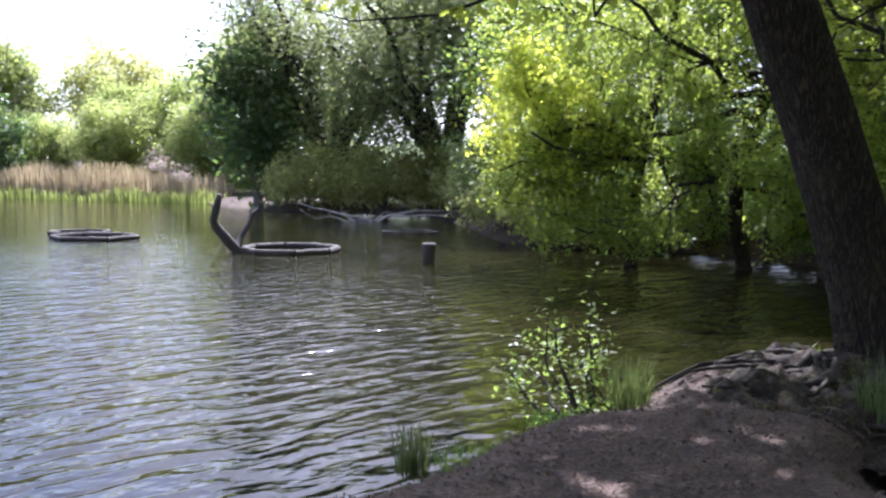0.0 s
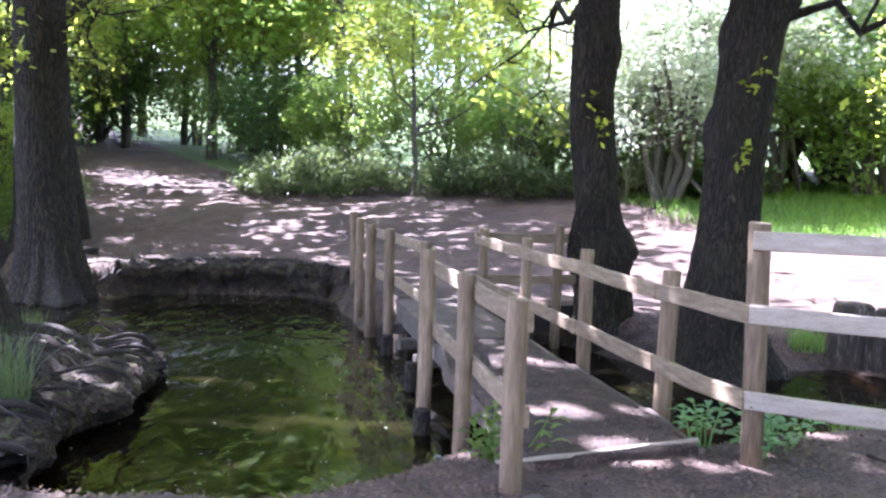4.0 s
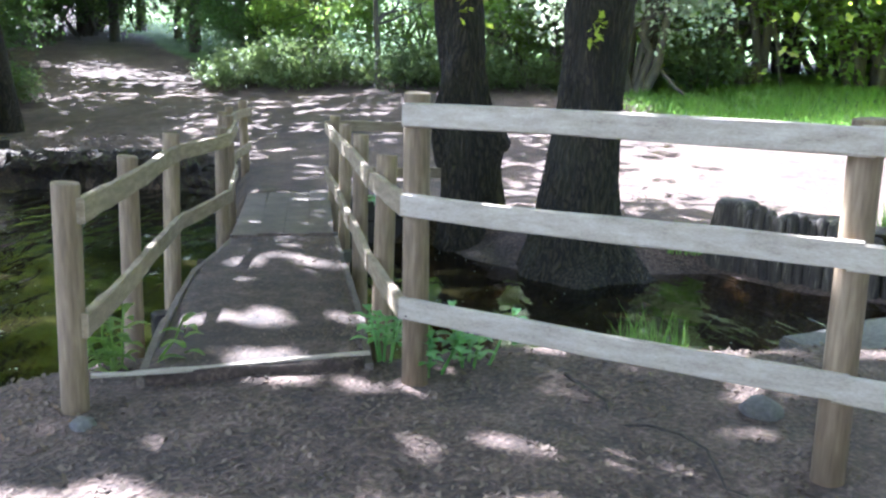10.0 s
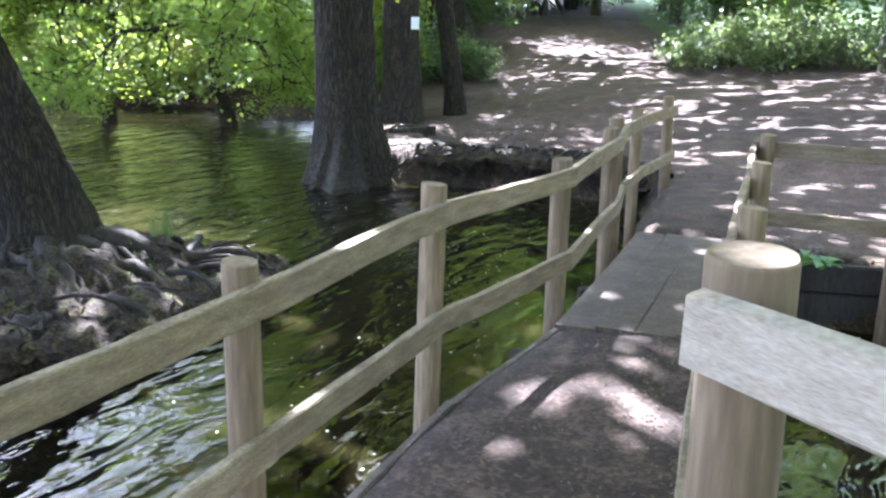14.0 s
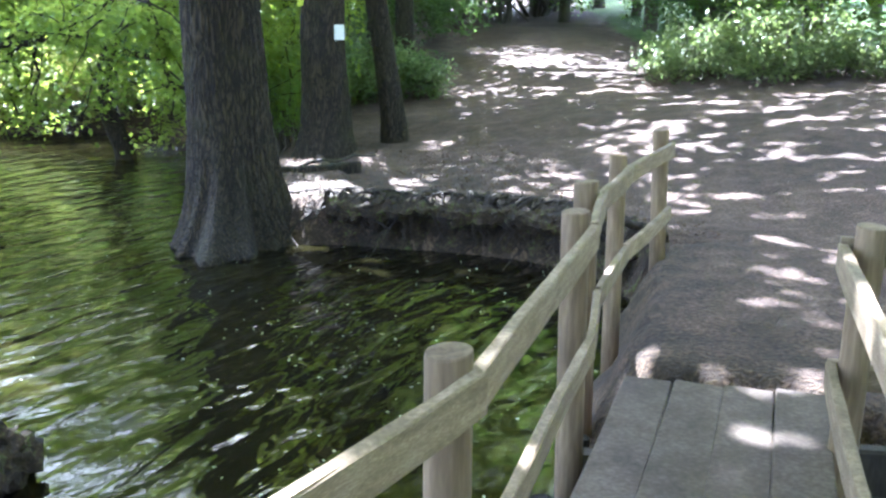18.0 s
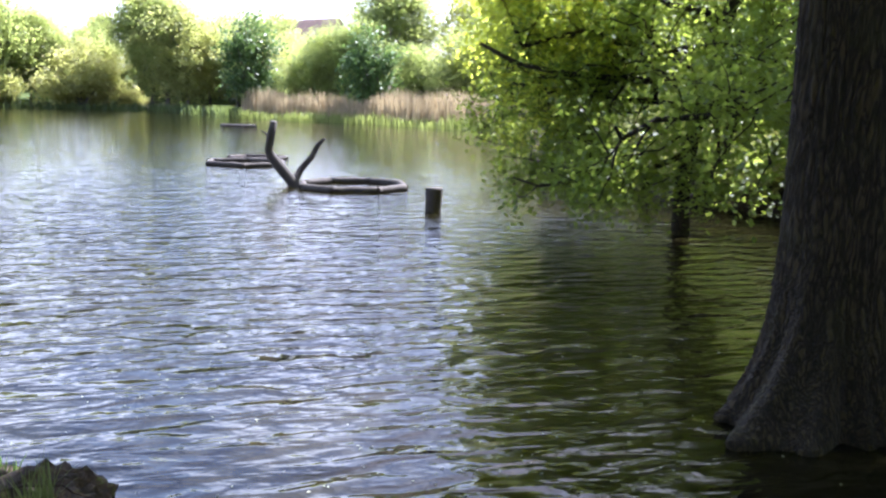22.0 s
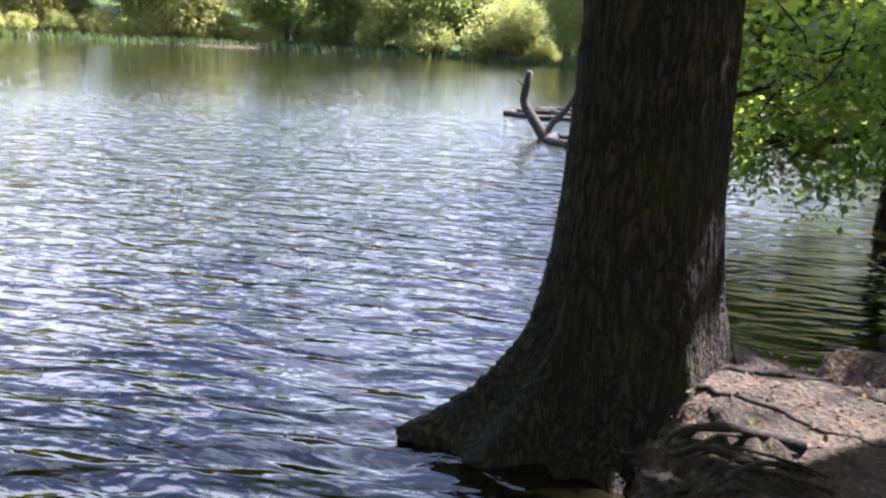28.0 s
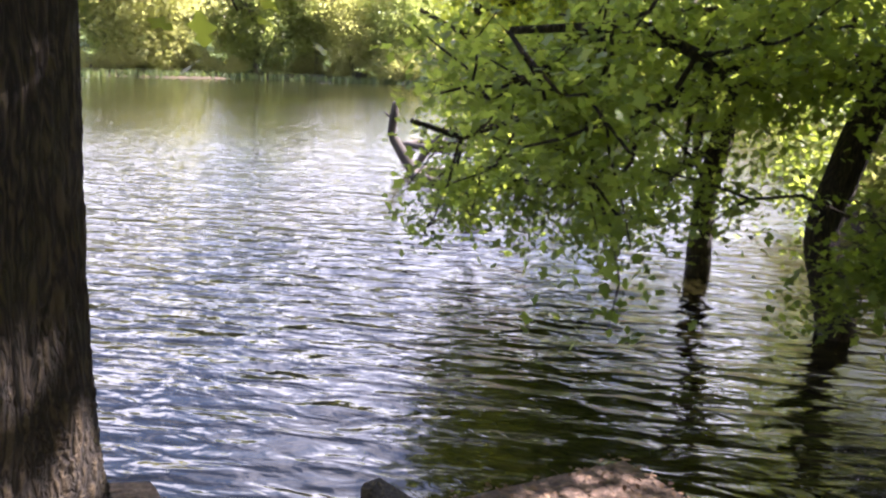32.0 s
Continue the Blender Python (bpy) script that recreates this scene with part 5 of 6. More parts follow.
for k, (x, y) in enumerate([(14.2, 18.0), (13.9, 17.0), (14.6, 16.0), (15.2, 15.0), (15.9, 13.4), (16.2, 12.0), (16.9, 10.8), (9.1, 19.2), (8.6, 20.2), (15.2, 18.8), (17.8, 9.6), (18.6, 8.0)]):
    place(bush_low, x, y, 0.9 + 0.25 * (k % 3), k * 51, "low pale undergrowth of nettles and cow parsley", "undergrowth", "undergrowth along the path")
for k, (x, y, s) in enumerate([(17.4, 8.8, 1.35), (19.4, 7.4, 1.5), (18.6, 11.2, 1.2)]):
    place(bush_white, x, y, s, k * 130, "hawthorn shrub covered in white blossom", "shrub", "hawthorns")
# first two are set to shade the path
# last nine, unseen to the south, are added to shut out skylight
WOOD = [(wood_b, 9.8, 26.2), (wood_a, 17.4, 25.2), (wood_a, 18.5, 20), (wood_b, 25, 17), (wood_a, 29.5, 12), (wood_a, 26, 8), (wood_b, 27, 3), (wood_a, 26, -2), (wood_b, 22, -6), (wood_dark, 17, -8), (wood_a, 13, -8), (wood_b, 20.5, 24.5),
        (wood_dark, 24, 20), (wood_a, 17, 30), (wood_dark, 21, 36), (wood_a, 9.0, 29), (wood_b, 5, 29), (wood_dark, 10.5, 35), (wood_a, 13, 41), (wood_a, 1.0, 31), (wood_dark, 5, 36), (wood_b, 27, 28),
        (wood_a, 31, 14), (wood_a, 31, 22), (wood_a, 33, 5), (wood_a, 32, -4), (wood_dark, 26, -10), (wood_dark, 16, 46), (wood_a, 24, 44), (wood_b, 29, 37), (wood_dark, 19, 41), (wood_dark, 14.6, 38.5), (wood_dark, 17.6, 38.5), (bush_dark, 15.6, 37.5), (wood_a, 7.6, 28.0), (wood_b, 18.4, 24.2), (wood_b, 20.5, 28.0), (wood_dark, 14.6, 33.0), (wood_dark, 17.8, 34.5), (wood_b, 20.0, 31.0), (wood_dark, 8.0, 25.5), (wood_dark, 0.5, -7.5), (wood_dark, 5, -8.5), (wood_dark, 9.4, -8.5), (wood_dark, -4.5, -7.5), (wood_b, -8, -14), (wood_a, 0, -13), (wood_b, 7, -15), (wood_a, -14, -12), (wood_dark, 12, -14)]
for k, (p, x, y) in enumerate(WOOD):
    place(p, x, y, 1.0 + 0.1 * (k % 3), k * 97, "broadleaf woodland tree in spring leaf", "tree", "woodland trees")
second = copy_thing(notice_tree, pose(9.6, 20.9, 0.5, 0, 0, 140))
tagged(second, "slender dark oak stem beside the rising path", "tree", "trees behind the path")
second.scale = (0.62, 0.62, 0.9)

# ---- the far shore ----


def willow_mesh(seed, high, wide, mat):
    """A broad tree of dark arching limbs that fan out from a short bole."""
    g = np.random.default_rng(seed)
    ob = thing("willow", (0, 0, 0), "", "willow")
    raw("trunk", *tube_arrays([(0, 0, -0.4, 0.5), (0.05, 0, 0.5, 0.4), (0.1, 0.05, 1.6, 0.36)], 12), BARK, ob, smooth=True)
    pts, sets = [], []
    for k in range(11):
        a = 2 * math.pi * k / 11 + 0.3 * g.standard_normal()
        out, up = wide * (0.45 + 0.55 * g.random()), high * (0.45 + 0.5 * g.random())
        rows = wander(g, (0.1, 0.05, 1.2), (math.cos(a) * out, math.sin(a) * out, up), 10, 0.07, 0.2, 0.04, -0.08 * high)
        sets.append(tube_arrays(rows, 8))
        P = np.array(rows)[:, :3]
        for _ in range(11):
            i = int(g.integers(3, 10))
            e = P[i] + np.array([math.cos(a), math.sin(a), 0.6]) * wide * 0.22 * g.random() + g.standard_normal(3) * wide * 0.14
            b = wander(g, P[i], e, 7, 0.1, rows[i][3] * 0.5, 0.02, -0.1)
            sets.append(tube_arrays(b, 5))
            pts.extend(np.array(b)[2:, :3])
    raw("framework", *join_arrays(sets), BARK, ob, smooth=True)
    pts = np.array(pts)
    pts = np.concatenate([np.repeat(pts, 7, 0) + g.standard_normal((len(pts) * 7, 3)) * np.array([0.6, 0.6, 0.5]), crown_points(g, (0, 0, high * 0.42), (wide * 0.8, wide * 0.8, high * 0.36), 90, 24, 0.22, -1)])
    pts = pts[pts[:, 2] > 0.3]
    raw("crown", *leaves(g, pts, 5, 0.28, 0.24, 0.4, 0.3), mat, ob)
    return ob


willow = willow_mesh(121, 14.0, 8.0, LEAF_WILLOW)
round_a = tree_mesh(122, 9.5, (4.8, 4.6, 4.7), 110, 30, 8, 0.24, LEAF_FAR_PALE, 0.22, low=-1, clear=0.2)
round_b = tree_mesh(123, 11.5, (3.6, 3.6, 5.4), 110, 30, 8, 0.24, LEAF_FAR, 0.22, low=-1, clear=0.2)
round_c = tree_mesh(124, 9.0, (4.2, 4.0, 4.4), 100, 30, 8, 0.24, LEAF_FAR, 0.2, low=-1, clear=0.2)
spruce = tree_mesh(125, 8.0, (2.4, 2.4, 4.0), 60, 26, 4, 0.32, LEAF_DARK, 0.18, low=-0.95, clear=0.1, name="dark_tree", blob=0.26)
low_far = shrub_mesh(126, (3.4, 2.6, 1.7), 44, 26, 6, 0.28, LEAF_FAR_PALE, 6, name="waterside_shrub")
place(willow, -4.0, 42.5, 1.15, 0, "wide grey-green willow with dark leaning limbs on the far bank", "willow", "willows")
place(willow, -10.0, 46.0, 1.1, 140, "wide grey-green willow with dark leaning limbs on the far bank", "willow", "willows")
place(willow, 2.5, 39.5, 1.1, 250, "wide grey-green willow with dark leaning limbs on the far bank", "willow", "willows")
place(wood_b, 1.6, 30.5, 1.2, 40, "broadleaf woodland tree in spring leaf", "tree", "woodland trees")
place(spruce, -13.6, 44.5, 1.25, 0, "dense dark-green tree at the water's edge", "tree", "far trees")
for k, (p, x, y, s) in enumerate([(low_far, -6.5, 41.0, 0.8), (low_far, -2.4, 40.0, 0.8), (low_far, -10.5, 42.2, 0.8), (low_far, -1.0, 34, 0.7), (low_far, 0.6, 29.5, 0.7), (low_far, -0.2, 25.5, 0.55), (low_far, 0.2, 36.5, 0.9), (low_far, -4.4, 41.2, 0.8), (low_far, 1.2, 33.0, 0.9), (low_far, -8.4, 41.8, 0.8), (low_far, 0.9, 22.9, 0.5), (low_far, 3.2, 22.4, 0.5)]):
    place(p, x, y, s, k * 61, "rounded waterside shrub overhanging the bank", "shrub", "waterside shrubs")
g3 = np.random.default_rng(31)
far_line = np.array([(-16, 50), (-21, 57), (-28, 61), (-35, 62), (-43, 63), (-50, 64), (-57, 68), (-64, 72), (-72, 74), (-80, 72), (-88, 68), (-96, 60), (-101, 50), (-100, 40), (-98, 30), (-95, 18), (-92, 6), (-88, -6), (-84, -18)], float)
kinds = [round_a, round_b, round_c]
cum = np.concatenate([[0], np.cumsum(np.linalg.norm(np.diff(far_line, axis=0), axis=1))])
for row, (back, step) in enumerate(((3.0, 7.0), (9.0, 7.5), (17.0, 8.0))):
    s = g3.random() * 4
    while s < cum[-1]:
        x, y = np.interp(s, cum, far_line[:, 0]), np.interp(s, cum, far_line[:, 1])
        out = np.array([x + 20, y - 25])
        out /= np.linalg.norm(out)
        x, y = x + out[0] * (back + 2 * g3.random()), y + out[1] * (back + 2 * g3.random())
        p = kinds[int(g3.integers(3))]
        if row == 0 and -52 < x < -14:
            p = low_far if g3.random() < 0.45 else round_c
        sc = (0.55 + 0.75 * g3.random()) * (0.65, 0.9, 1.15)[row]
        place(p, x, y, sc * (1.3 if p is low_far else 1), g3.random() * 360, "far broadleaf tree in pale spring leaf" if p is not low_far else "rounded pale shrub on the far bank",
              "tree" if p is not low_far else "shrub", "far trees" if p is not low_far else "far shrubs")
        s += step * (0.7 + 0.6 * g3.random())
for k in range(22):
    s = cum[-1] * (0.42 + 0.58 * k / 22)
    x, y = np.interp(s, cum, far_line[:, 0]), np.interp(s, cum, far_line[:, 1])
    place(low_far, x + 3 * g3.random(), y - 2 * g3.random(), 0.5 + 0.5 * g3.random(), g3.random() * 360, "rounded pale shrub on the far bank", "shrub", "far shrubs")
# last three are added to block a sky gap that mirrored as a white spot
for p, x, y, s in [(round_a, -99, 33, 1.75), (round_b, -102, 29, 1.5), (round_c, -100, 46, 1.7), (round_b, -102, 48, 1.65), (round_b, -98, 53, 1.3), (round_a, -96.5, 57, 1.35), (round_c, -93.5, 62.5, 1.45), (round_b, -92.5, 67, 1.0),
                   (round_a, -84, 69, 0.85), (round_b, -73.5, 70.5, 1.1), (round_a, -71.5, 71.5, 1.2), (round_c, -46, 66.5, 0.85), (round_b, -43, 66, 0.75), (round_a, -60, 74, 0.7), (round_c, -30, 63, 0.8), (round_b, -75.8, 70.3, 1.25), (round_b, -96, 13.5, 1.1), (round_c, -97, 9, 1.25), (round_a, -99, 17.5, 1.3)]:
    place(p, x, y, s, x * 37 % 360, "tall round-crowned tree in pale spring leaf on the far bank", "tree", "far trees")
place(low_far, -83, 66.5, 1.7, 20, "broad rounded pale shrub on the far bank", "shrub", "far shrubs")
place(low_far, -90, 60, 1.1, 80, "broad rounded pale shrub on the far bank", "shrub", "far shrubs")
place(spruce, -51.8, 61.4, 1.08, 60, "dense dark-green tree at the water's edge", "tree", "far trees")
place(spruce, -37.5, 60.6, 0.86, 160, "dense dark-green tree at the water's edge", "tree", "far trees")

reed_line = np.array([(-19, 51.8), (-27, 55), (-35, 57.6), (-43, 58.6), (-51, 60)], float)
n = 9000
uu = g3.random(n) * 4
i = np.minimum(uu.astype(int), 3)
f = (uu - i)[:, None]
base = reed_line[i] * (1 - f) + reed_line[i + 1] * f
base = base + np.stack([0.25 * g3.random(n) * 3, 3.4 * g3.random(n) - 0.4], 1)
roots = np.column_stack([base, np.maximum(height(base[:, 0], base[:, 1]), -0.5)])
V, F = blades(g3, roots, 1.5, 0.07, 0.16)
V[:, 2] = -0.4 + (V[:, 2] + 0.4) * (0.9 + 0.3 * wobble(V[:, 0], V[:, 1], 0.7, 2))
tagged(raw("reed_bed", V, F, REED), "belt of dry pinkish-brown reeds along the far bank", "reeds", kind="stuff")
base2 = base[:5000] + np.array([0.6, -1.6])
roots = np.column_stack([base2, np.full(len(base2), -0.45)])
V, F = blades(g3, roots, 0.7, 0.08, 0.3)
V[:, 2] = -0.45 + (V[:, 2] + 0.45) * (0.85 + 0.45 * wobble(V[:, 0], V[:, 1], 0.9, 4))
tagged(raw("waterside_grass", V, F, SEDGE), "fresh green sedge in front of the reeds", "grass", kind="stuff")

sedge_line = np.array([(-51, 60), (-62, 66.6), (-75, 69.4), (-88, 62.4), (-95, 45), (-92, 30), (-88, 10)], float)
uu = g3.random(3600) * 6
i = np.minimum(uu.astype(int), 5)
f = (uu - i)[:, None]
base3 = sedge_line[i] * (1 - f) + sedge_line[i + 1] * f + np.array([0.8, -0.8]) * g3.standard_normal((3600, 1))
V, F = blades(g3, np.column_stack([base3, np.full(3600, -0.45)]), 0.75, 0.16, 0.3)
tagged(raw("far_sedge", V, F, RUSH), "green sedge fringing the far shore", "grass", kind="stuff")

# ---- in the water ----
r4 = np.random.default_rng(41)


def log_between(name, a, b, ra, rb, mat, parent, seed=0, segs=10, rough=0.05):
    g = np.random.default_rng(seed)
    rows = wander(g, a, b, 7, 0.02, ra, rb)
    V, F = tube_arrays(rows, segs, rough, g)
    return raw(name, V, F, mat, parent, smooth=True)


def floating_ring(at, radius, label, sides=8, flat=1.0, turn=0.0, r=0.085):
    ob = thing("floating_planter", (*at, WATER), label, "floating planter", "floating planters", turn)
    for k in range(sides):
        a, b = 2 * math.pi * k / sides, 2 * math.pi * (k + 1) / sides
        log_between("frame_log", (radius * math.cos(a), flat * radius * math.sin(a), 0.045), (radius * math.cos(b), flat * radius * math.sin(b), 0.05), r, r * 0.95, DEADWOOD, ob, k)
    bm = bmesh.new()
    bmesh.ops.create_circle(bm, cap_ends=True, segments=sides * 3, radius=radius * 0.9)
    for v in bm.verts:
        v.co = Vector((v.co.x, v.co.y * flat, -0.02 + 0.02 * noise.noise(v.co * 3)))
    r = bmesh.ops.extrude_face_region(bm, geom=bm.faces[:])
    bmesh.ops.translate(bm, verts=[g for g in r["geom"] if isinstance(g, bmesh.types.BMVert)], vec=(0, 0, -0.1))
    bmesh.ops.recalc_face_normals(bm, faces=bm.faces)
    part("mat", bm, MOSS, ob, "sodden weed mat inside the frame")
    return ob


floating_ring((-5.4, 20.0), 1.12, "round floating planter framed with dark logs", 8, 1.0, 20)
floating_ring((-11.6, 22.9), 1.15, "low floating planter framed with broken logs", 6, 0.9, 10, 0.07)
floating_ring((-12.9, 24.6), 0.85, "low floating planter framed with broken logs", 6, 0.9, 40, 0.06)
floating_ring((-34.3, 43.9), 1.2, "far floating planter framed with logs", 6, 0.5, 15, 0.08)
floating_ring((-3.5, 27.0), 0.9, "pale floating mat of weed", 7, 0.6, 0, 0.03)

snag = thing("dead_branch", (-6.5, 19.3, WATER), "forked dead branch rising from the water beside a floating planter", "dead branch")
rows = [(0.25, 0.1, -0.5, 0.13), (0.1, 0.04, 0.0, 0.125), (-0.16, -0.1, 0.35, 0.115), (-0.36, -0.2, 0.62, 0.10), (-0.40, -0.24, 0.75, 0.09), (-0.33, -0.24, 1.02, 0.085), (-0.24, -0.24, 1.34, 0.07)]
raw("stem", *tube_arrays(rows, 12, 0.05, r4), DEADWOOD, snag, smooth=True)
rows = [(0.06, 0.02, 0.05, 0.09), (0.08, 0.22, 0.35, 0.075), (0.20, 0.42, 0.6, 0.06), (0.24, 0.58, 0.86, 0.05), (0.36, 0.64, 0.99, 0.035)]
raw("fork", *tube_arrays(rows, 10, 0.06, r4), DEADWOOD, snag, smooth=True)
rows = [(-0.3, -0.22, 0.95, 0.03), (-0.42, -0.34, 1.1, 0.02), (-0.5, -0.36, 1.15, 0.01)]
raw("twig", *tube_arrays(rows, 6), DEADWOOD, snag, smooth=True)

stub = thing("timber_stump", (-1.91, 17.9, WATER), "square-cut dark timber post standing in the water", "post")
rows = [(0.0, 0, -0.6, 0.135), (0, 0, 0, 0.135), (0.01, 0, 0.2, 0.14), (0.015, 0, 0.36, 0.15), (0.015, 0, 0.40, 0.14)]
raw("stump", *tube_arrays(rows, 14, 0.02, r4), DEADWOOD, stub, smooth=False)

fallen = thing("fallen_branch", (-7.0, 33.0, WATER), "bleached fallen branch lying in the shallows", "dead branch")
for k in range(6):
    a = (r4.random() * 1.5, r4.random(), 0.0)
    b = (a[0] + 2.2 * r4.standard_normal(), a[1] + r4.standard_normal(), 0.25 + 0.5 * r4.random())
    raw("branch", *tube_arrays(wander(r4, a, b, 7, 0.1, 0.05, 0.015), 6), PALEWOOD, fallen, smooth=True)

# ---- slab, wall and stones by the stream ----
slab = thing("concrete_slab", (8.3, 0.15, -0.15), "worn flat concrete slab lying across the stream's mouth", "slab")
outline = [(6.95, 0.72), (8.1, 0.46), (9.13, 0.2), (9.5, -0.1), (9.42, -0.42), (8.8, -0.44), (7.96, -0.26), (6.8, 0.45)]
bm = bmesh.new()
f = bm.faces.new([bm.verts.new((x - 8.3, y - 0.15, 0.06)) for x, y in outline])
r = bmesh.ops.extrude_face_region(bm, geom=[f])
bmesh.ops.translate(bm, verts=[g for g in r["geom"] if isinstance(g, bmesh.types.BMVert)], vec=(0, 0, -0.22))
bmesh.ops.recalc_face_normals(bm, faces=bm.faces)
bmesh.ops.bevel(bm, geom=bm.edges[:], offset=0.02, segments=2, affect="EDGES")
bmesh.ops.triangulate(bm, faces=bm.faces[:])
bmesh.ops.subdivide_edges(bm, edges=[e for e in bm.edges if e.calc_length() > 0.12], cuts=5, use_grid_fill=True)
for v in bm.verts:
    v.co += Vector((noise.noise(v.co * 4), noise.noise(v.co * 4 + Vector((7, 0, 0))), 0.4 * noise.noise(v.co * 6))) * 0.03
part("slab", bm, CONCRETE, slab)

wall = thing("timber_revetment", (9.4, 1.2, -0.3), "low weathered timber staves holding back the bank of the pool", "wall")
top_line = [(9.42, 2.25, 0.20), (9.3, 1.9, 0.27), (9.34, 1.45, 0.22), (9.43, 1.0, 0.16), (9.53, 0.55, 0.08), (9.62, 0.15, 0.0)]
r_stave = np.random.default_rng(77)
y_at = 2.25
while y_at > 0.15:
    w = 0.065 + 0.055 * r_stave.random()
    back = [p[1] for p in top_line[::-1]]
    x_at, z_at = np.interp(y_at, back, [p[0] for p in top_line[::-1]]), np.interp(y_at, back, [p[2] for p in top_line[::-1]])
    lean, top = 0.04 * r_stave.standard_normal(), z_at + 0.03 * r_stave.standard_normal()
    rows = [(x_at - 9.4, y_at - 1.2, -0.4, 0.55 * w), (x_at - 9.4 + 0.3 * lean, y_at - 1.2, 0.0, 0.56 * w), (x_at - 9.4 + lean, y_at - 1.2 + 0.2 * lean, 0.26 + top, 0.54 * w), (x_at - 9.39 + lean, y_at - 1.2 + 0.2 * lean, 0.3 + top, 0.3 * w)]
    raw("stave", *tube_arrays(rows, 9, 0.05, r_stave), STAVEWOOD, wall, smooth=True)
    y_at -= 0.92 * w
bm = bmesh.new()
for p, q in zip(top_line, top_line[1:]):
    length = math.hypot(q[0] - p[0], q[1] - p[1])
    m = Matrix.Translation(((p[0] + q[0]) / 2 + 0.26 - 9.4, (p[1] + q[1]) / 2 - 1.2, (p[2] - 0.83) / 2 + 0.3)) @ Matrix.Rotation(math.atan2(q[1] - p[1], q[0] - p[0]), 4, "Z") @ Matrix.Diagonal((length + 0.05, 0.46, p[2] + 0.7, 1))
    bmesh.ops.create_cube(bm, size=1.0, matrix=m)
bmesh.ops.subdivide_edges(bm, edges=bm.edges[:], cuts=3, use_grid_fill=True)
for v in bm.verts:
    v.co += Vector((noise.noise(v.co * 5), noise.noise(v.co * 5 + Vector((9, 0, 0))), noise.noise(v.co * 6))) * 0.03
part("earth_fill", bm, DARKEARTH, wall, "dark earth behind the staves")

stump = thing("tree_stump", (9.58, 2.38, -0.22), "pale split tree stump at the pool's edge", "tree stump")
rows = [(0, 0, -0.3, 0.27), (0, 0, 0.1, 0.225), (0, 0, 0.3, 0.195), (0.01, 0, 0.45, 0.185), (0.01, 0, 0.49, 0.15)]
raw("stump", *tube_arrays(rows, 26, 0.04, r4, lambda i, a: 1 + 0.10 * np.sin(a * 5 + 1) + 0.06 * np.sin(a * 11)), STAVEWOOD, stump)


def rock(x, y, size, label, z=0.0, seed=0, name="rock", squash=0.65, mat=None):
    ob = thing(name, (x, y, ground_z(x, y) + z), label, "rock")
    bm = bmesh.new()
    bmesh.ops.create_icosphere(bm, subdivisions=3, radius=size)
    for v in bm.verts:
        p = v.co.copy()
        v.co *= 1 + 0.22 * noise.noise(p / size * 1.3 + Vector((seed * 3.1, 0, 0))) + 0.06 * noise.noise(p / size * 4)
        v.co.z *= squash
    part("stone", bm, mat or STONE, ob, smooth=True)
    return ob


rock(5.48, 0.13, 0.085, "rounded grey stone half sunk in the earth", 0.01, 1)
rock(3.42, 1.72, 0.045, "small brown stone beside a fence post", 0.01, 2)

# ---- roots and banks ----


def root_group(name, at, label, roots, mat=ROOTWOOD, seed=5):
    ob = thing(name, at, label, "tree roots")
    g = np.random.default_rng(seed)
    for a, b, r0, r1_, sag in roots:
        rows = wander(g, a, b, 9, 0.16, r0, r1_, sag)
        raw("root", *tube_arrays(rows, 8, 0.05, g), mat, ob, smooth=True)
    return ob


g5 = np.random.default_rng(51)


def ground_roots(name, at, label, roots, sunk=0.25, lift=0.0):
    """Roots that lie half buried and follow the ground."""
    ob = thing(name, (at[0], at[1], 0), label, "tree roots")
    for a, b, ra, rb in roots:
        rows = wander(g5, (*a, 0), (*b, 0), 14, 0.11, ra, rb)
        rows = [(x, y, ground_z(x + at[0], y + at[1]) + lift + sunk * r_ * (1 - 2.2 * k / 13), r_) for k, (x, y, z, r_) in enumerate(rows)]
        raw("root", *tube_arrays(rows, 8, 0.08, g5), ROOTWOOD, ob, smooth=True)
    return ob


roots = []
for k in range(10):
    x = 6.45 + 1.75 * g5.random()
    y = float(np.interp(x, [5.9, 6.6, 7.3, 7.9, 8.3], [10.72, 10.72, 10.38, 10.0, 9.4]))
    n_out = Vector((-0.35, -0.94)) if x < 7.2 else Vector((-0.72, -0.7))
    back = 0.22 + 0.2 * g5.random()
    a = (x - n_out.x * back - 6.6, y - n_out.y * back - 10.8, 0.02 + 0.04 * g5.random())
    b = (x + n_out.x * (0.1 - 0.1 * g5.random()) + 0.3 * g5.standard_normal() - 6.6, y + n_out.y * 0.06 - 10.8, -0.36 + 0.2 * g5.random() ** 2)
    roots.append((a, b, 0.009 + 0.014 * g5.random() ** 2, 0.004, -0.07))
root_group("bank_roots", (6.6, 10.8, 0), "tangle of exposed oak roots on the undercut bank", roots, BARK, seed=52)
ground_roots("headland_roots", (3.05, 6.7), "knotted roots gripping the headland's dark bank",
             [((0.3 * math.cos(q), 0.3 * math.sin(q)), ((0.9 + 0.5 * g5.random()) * math.cos(q), (0.9 + 0.5 * g5.random()) * math.sin(q)), 0.018 + 0.013 * g5.random(), 0.006) for q in np.linspace(-1.3, 1.8, 15)], 0.9, 0.05)
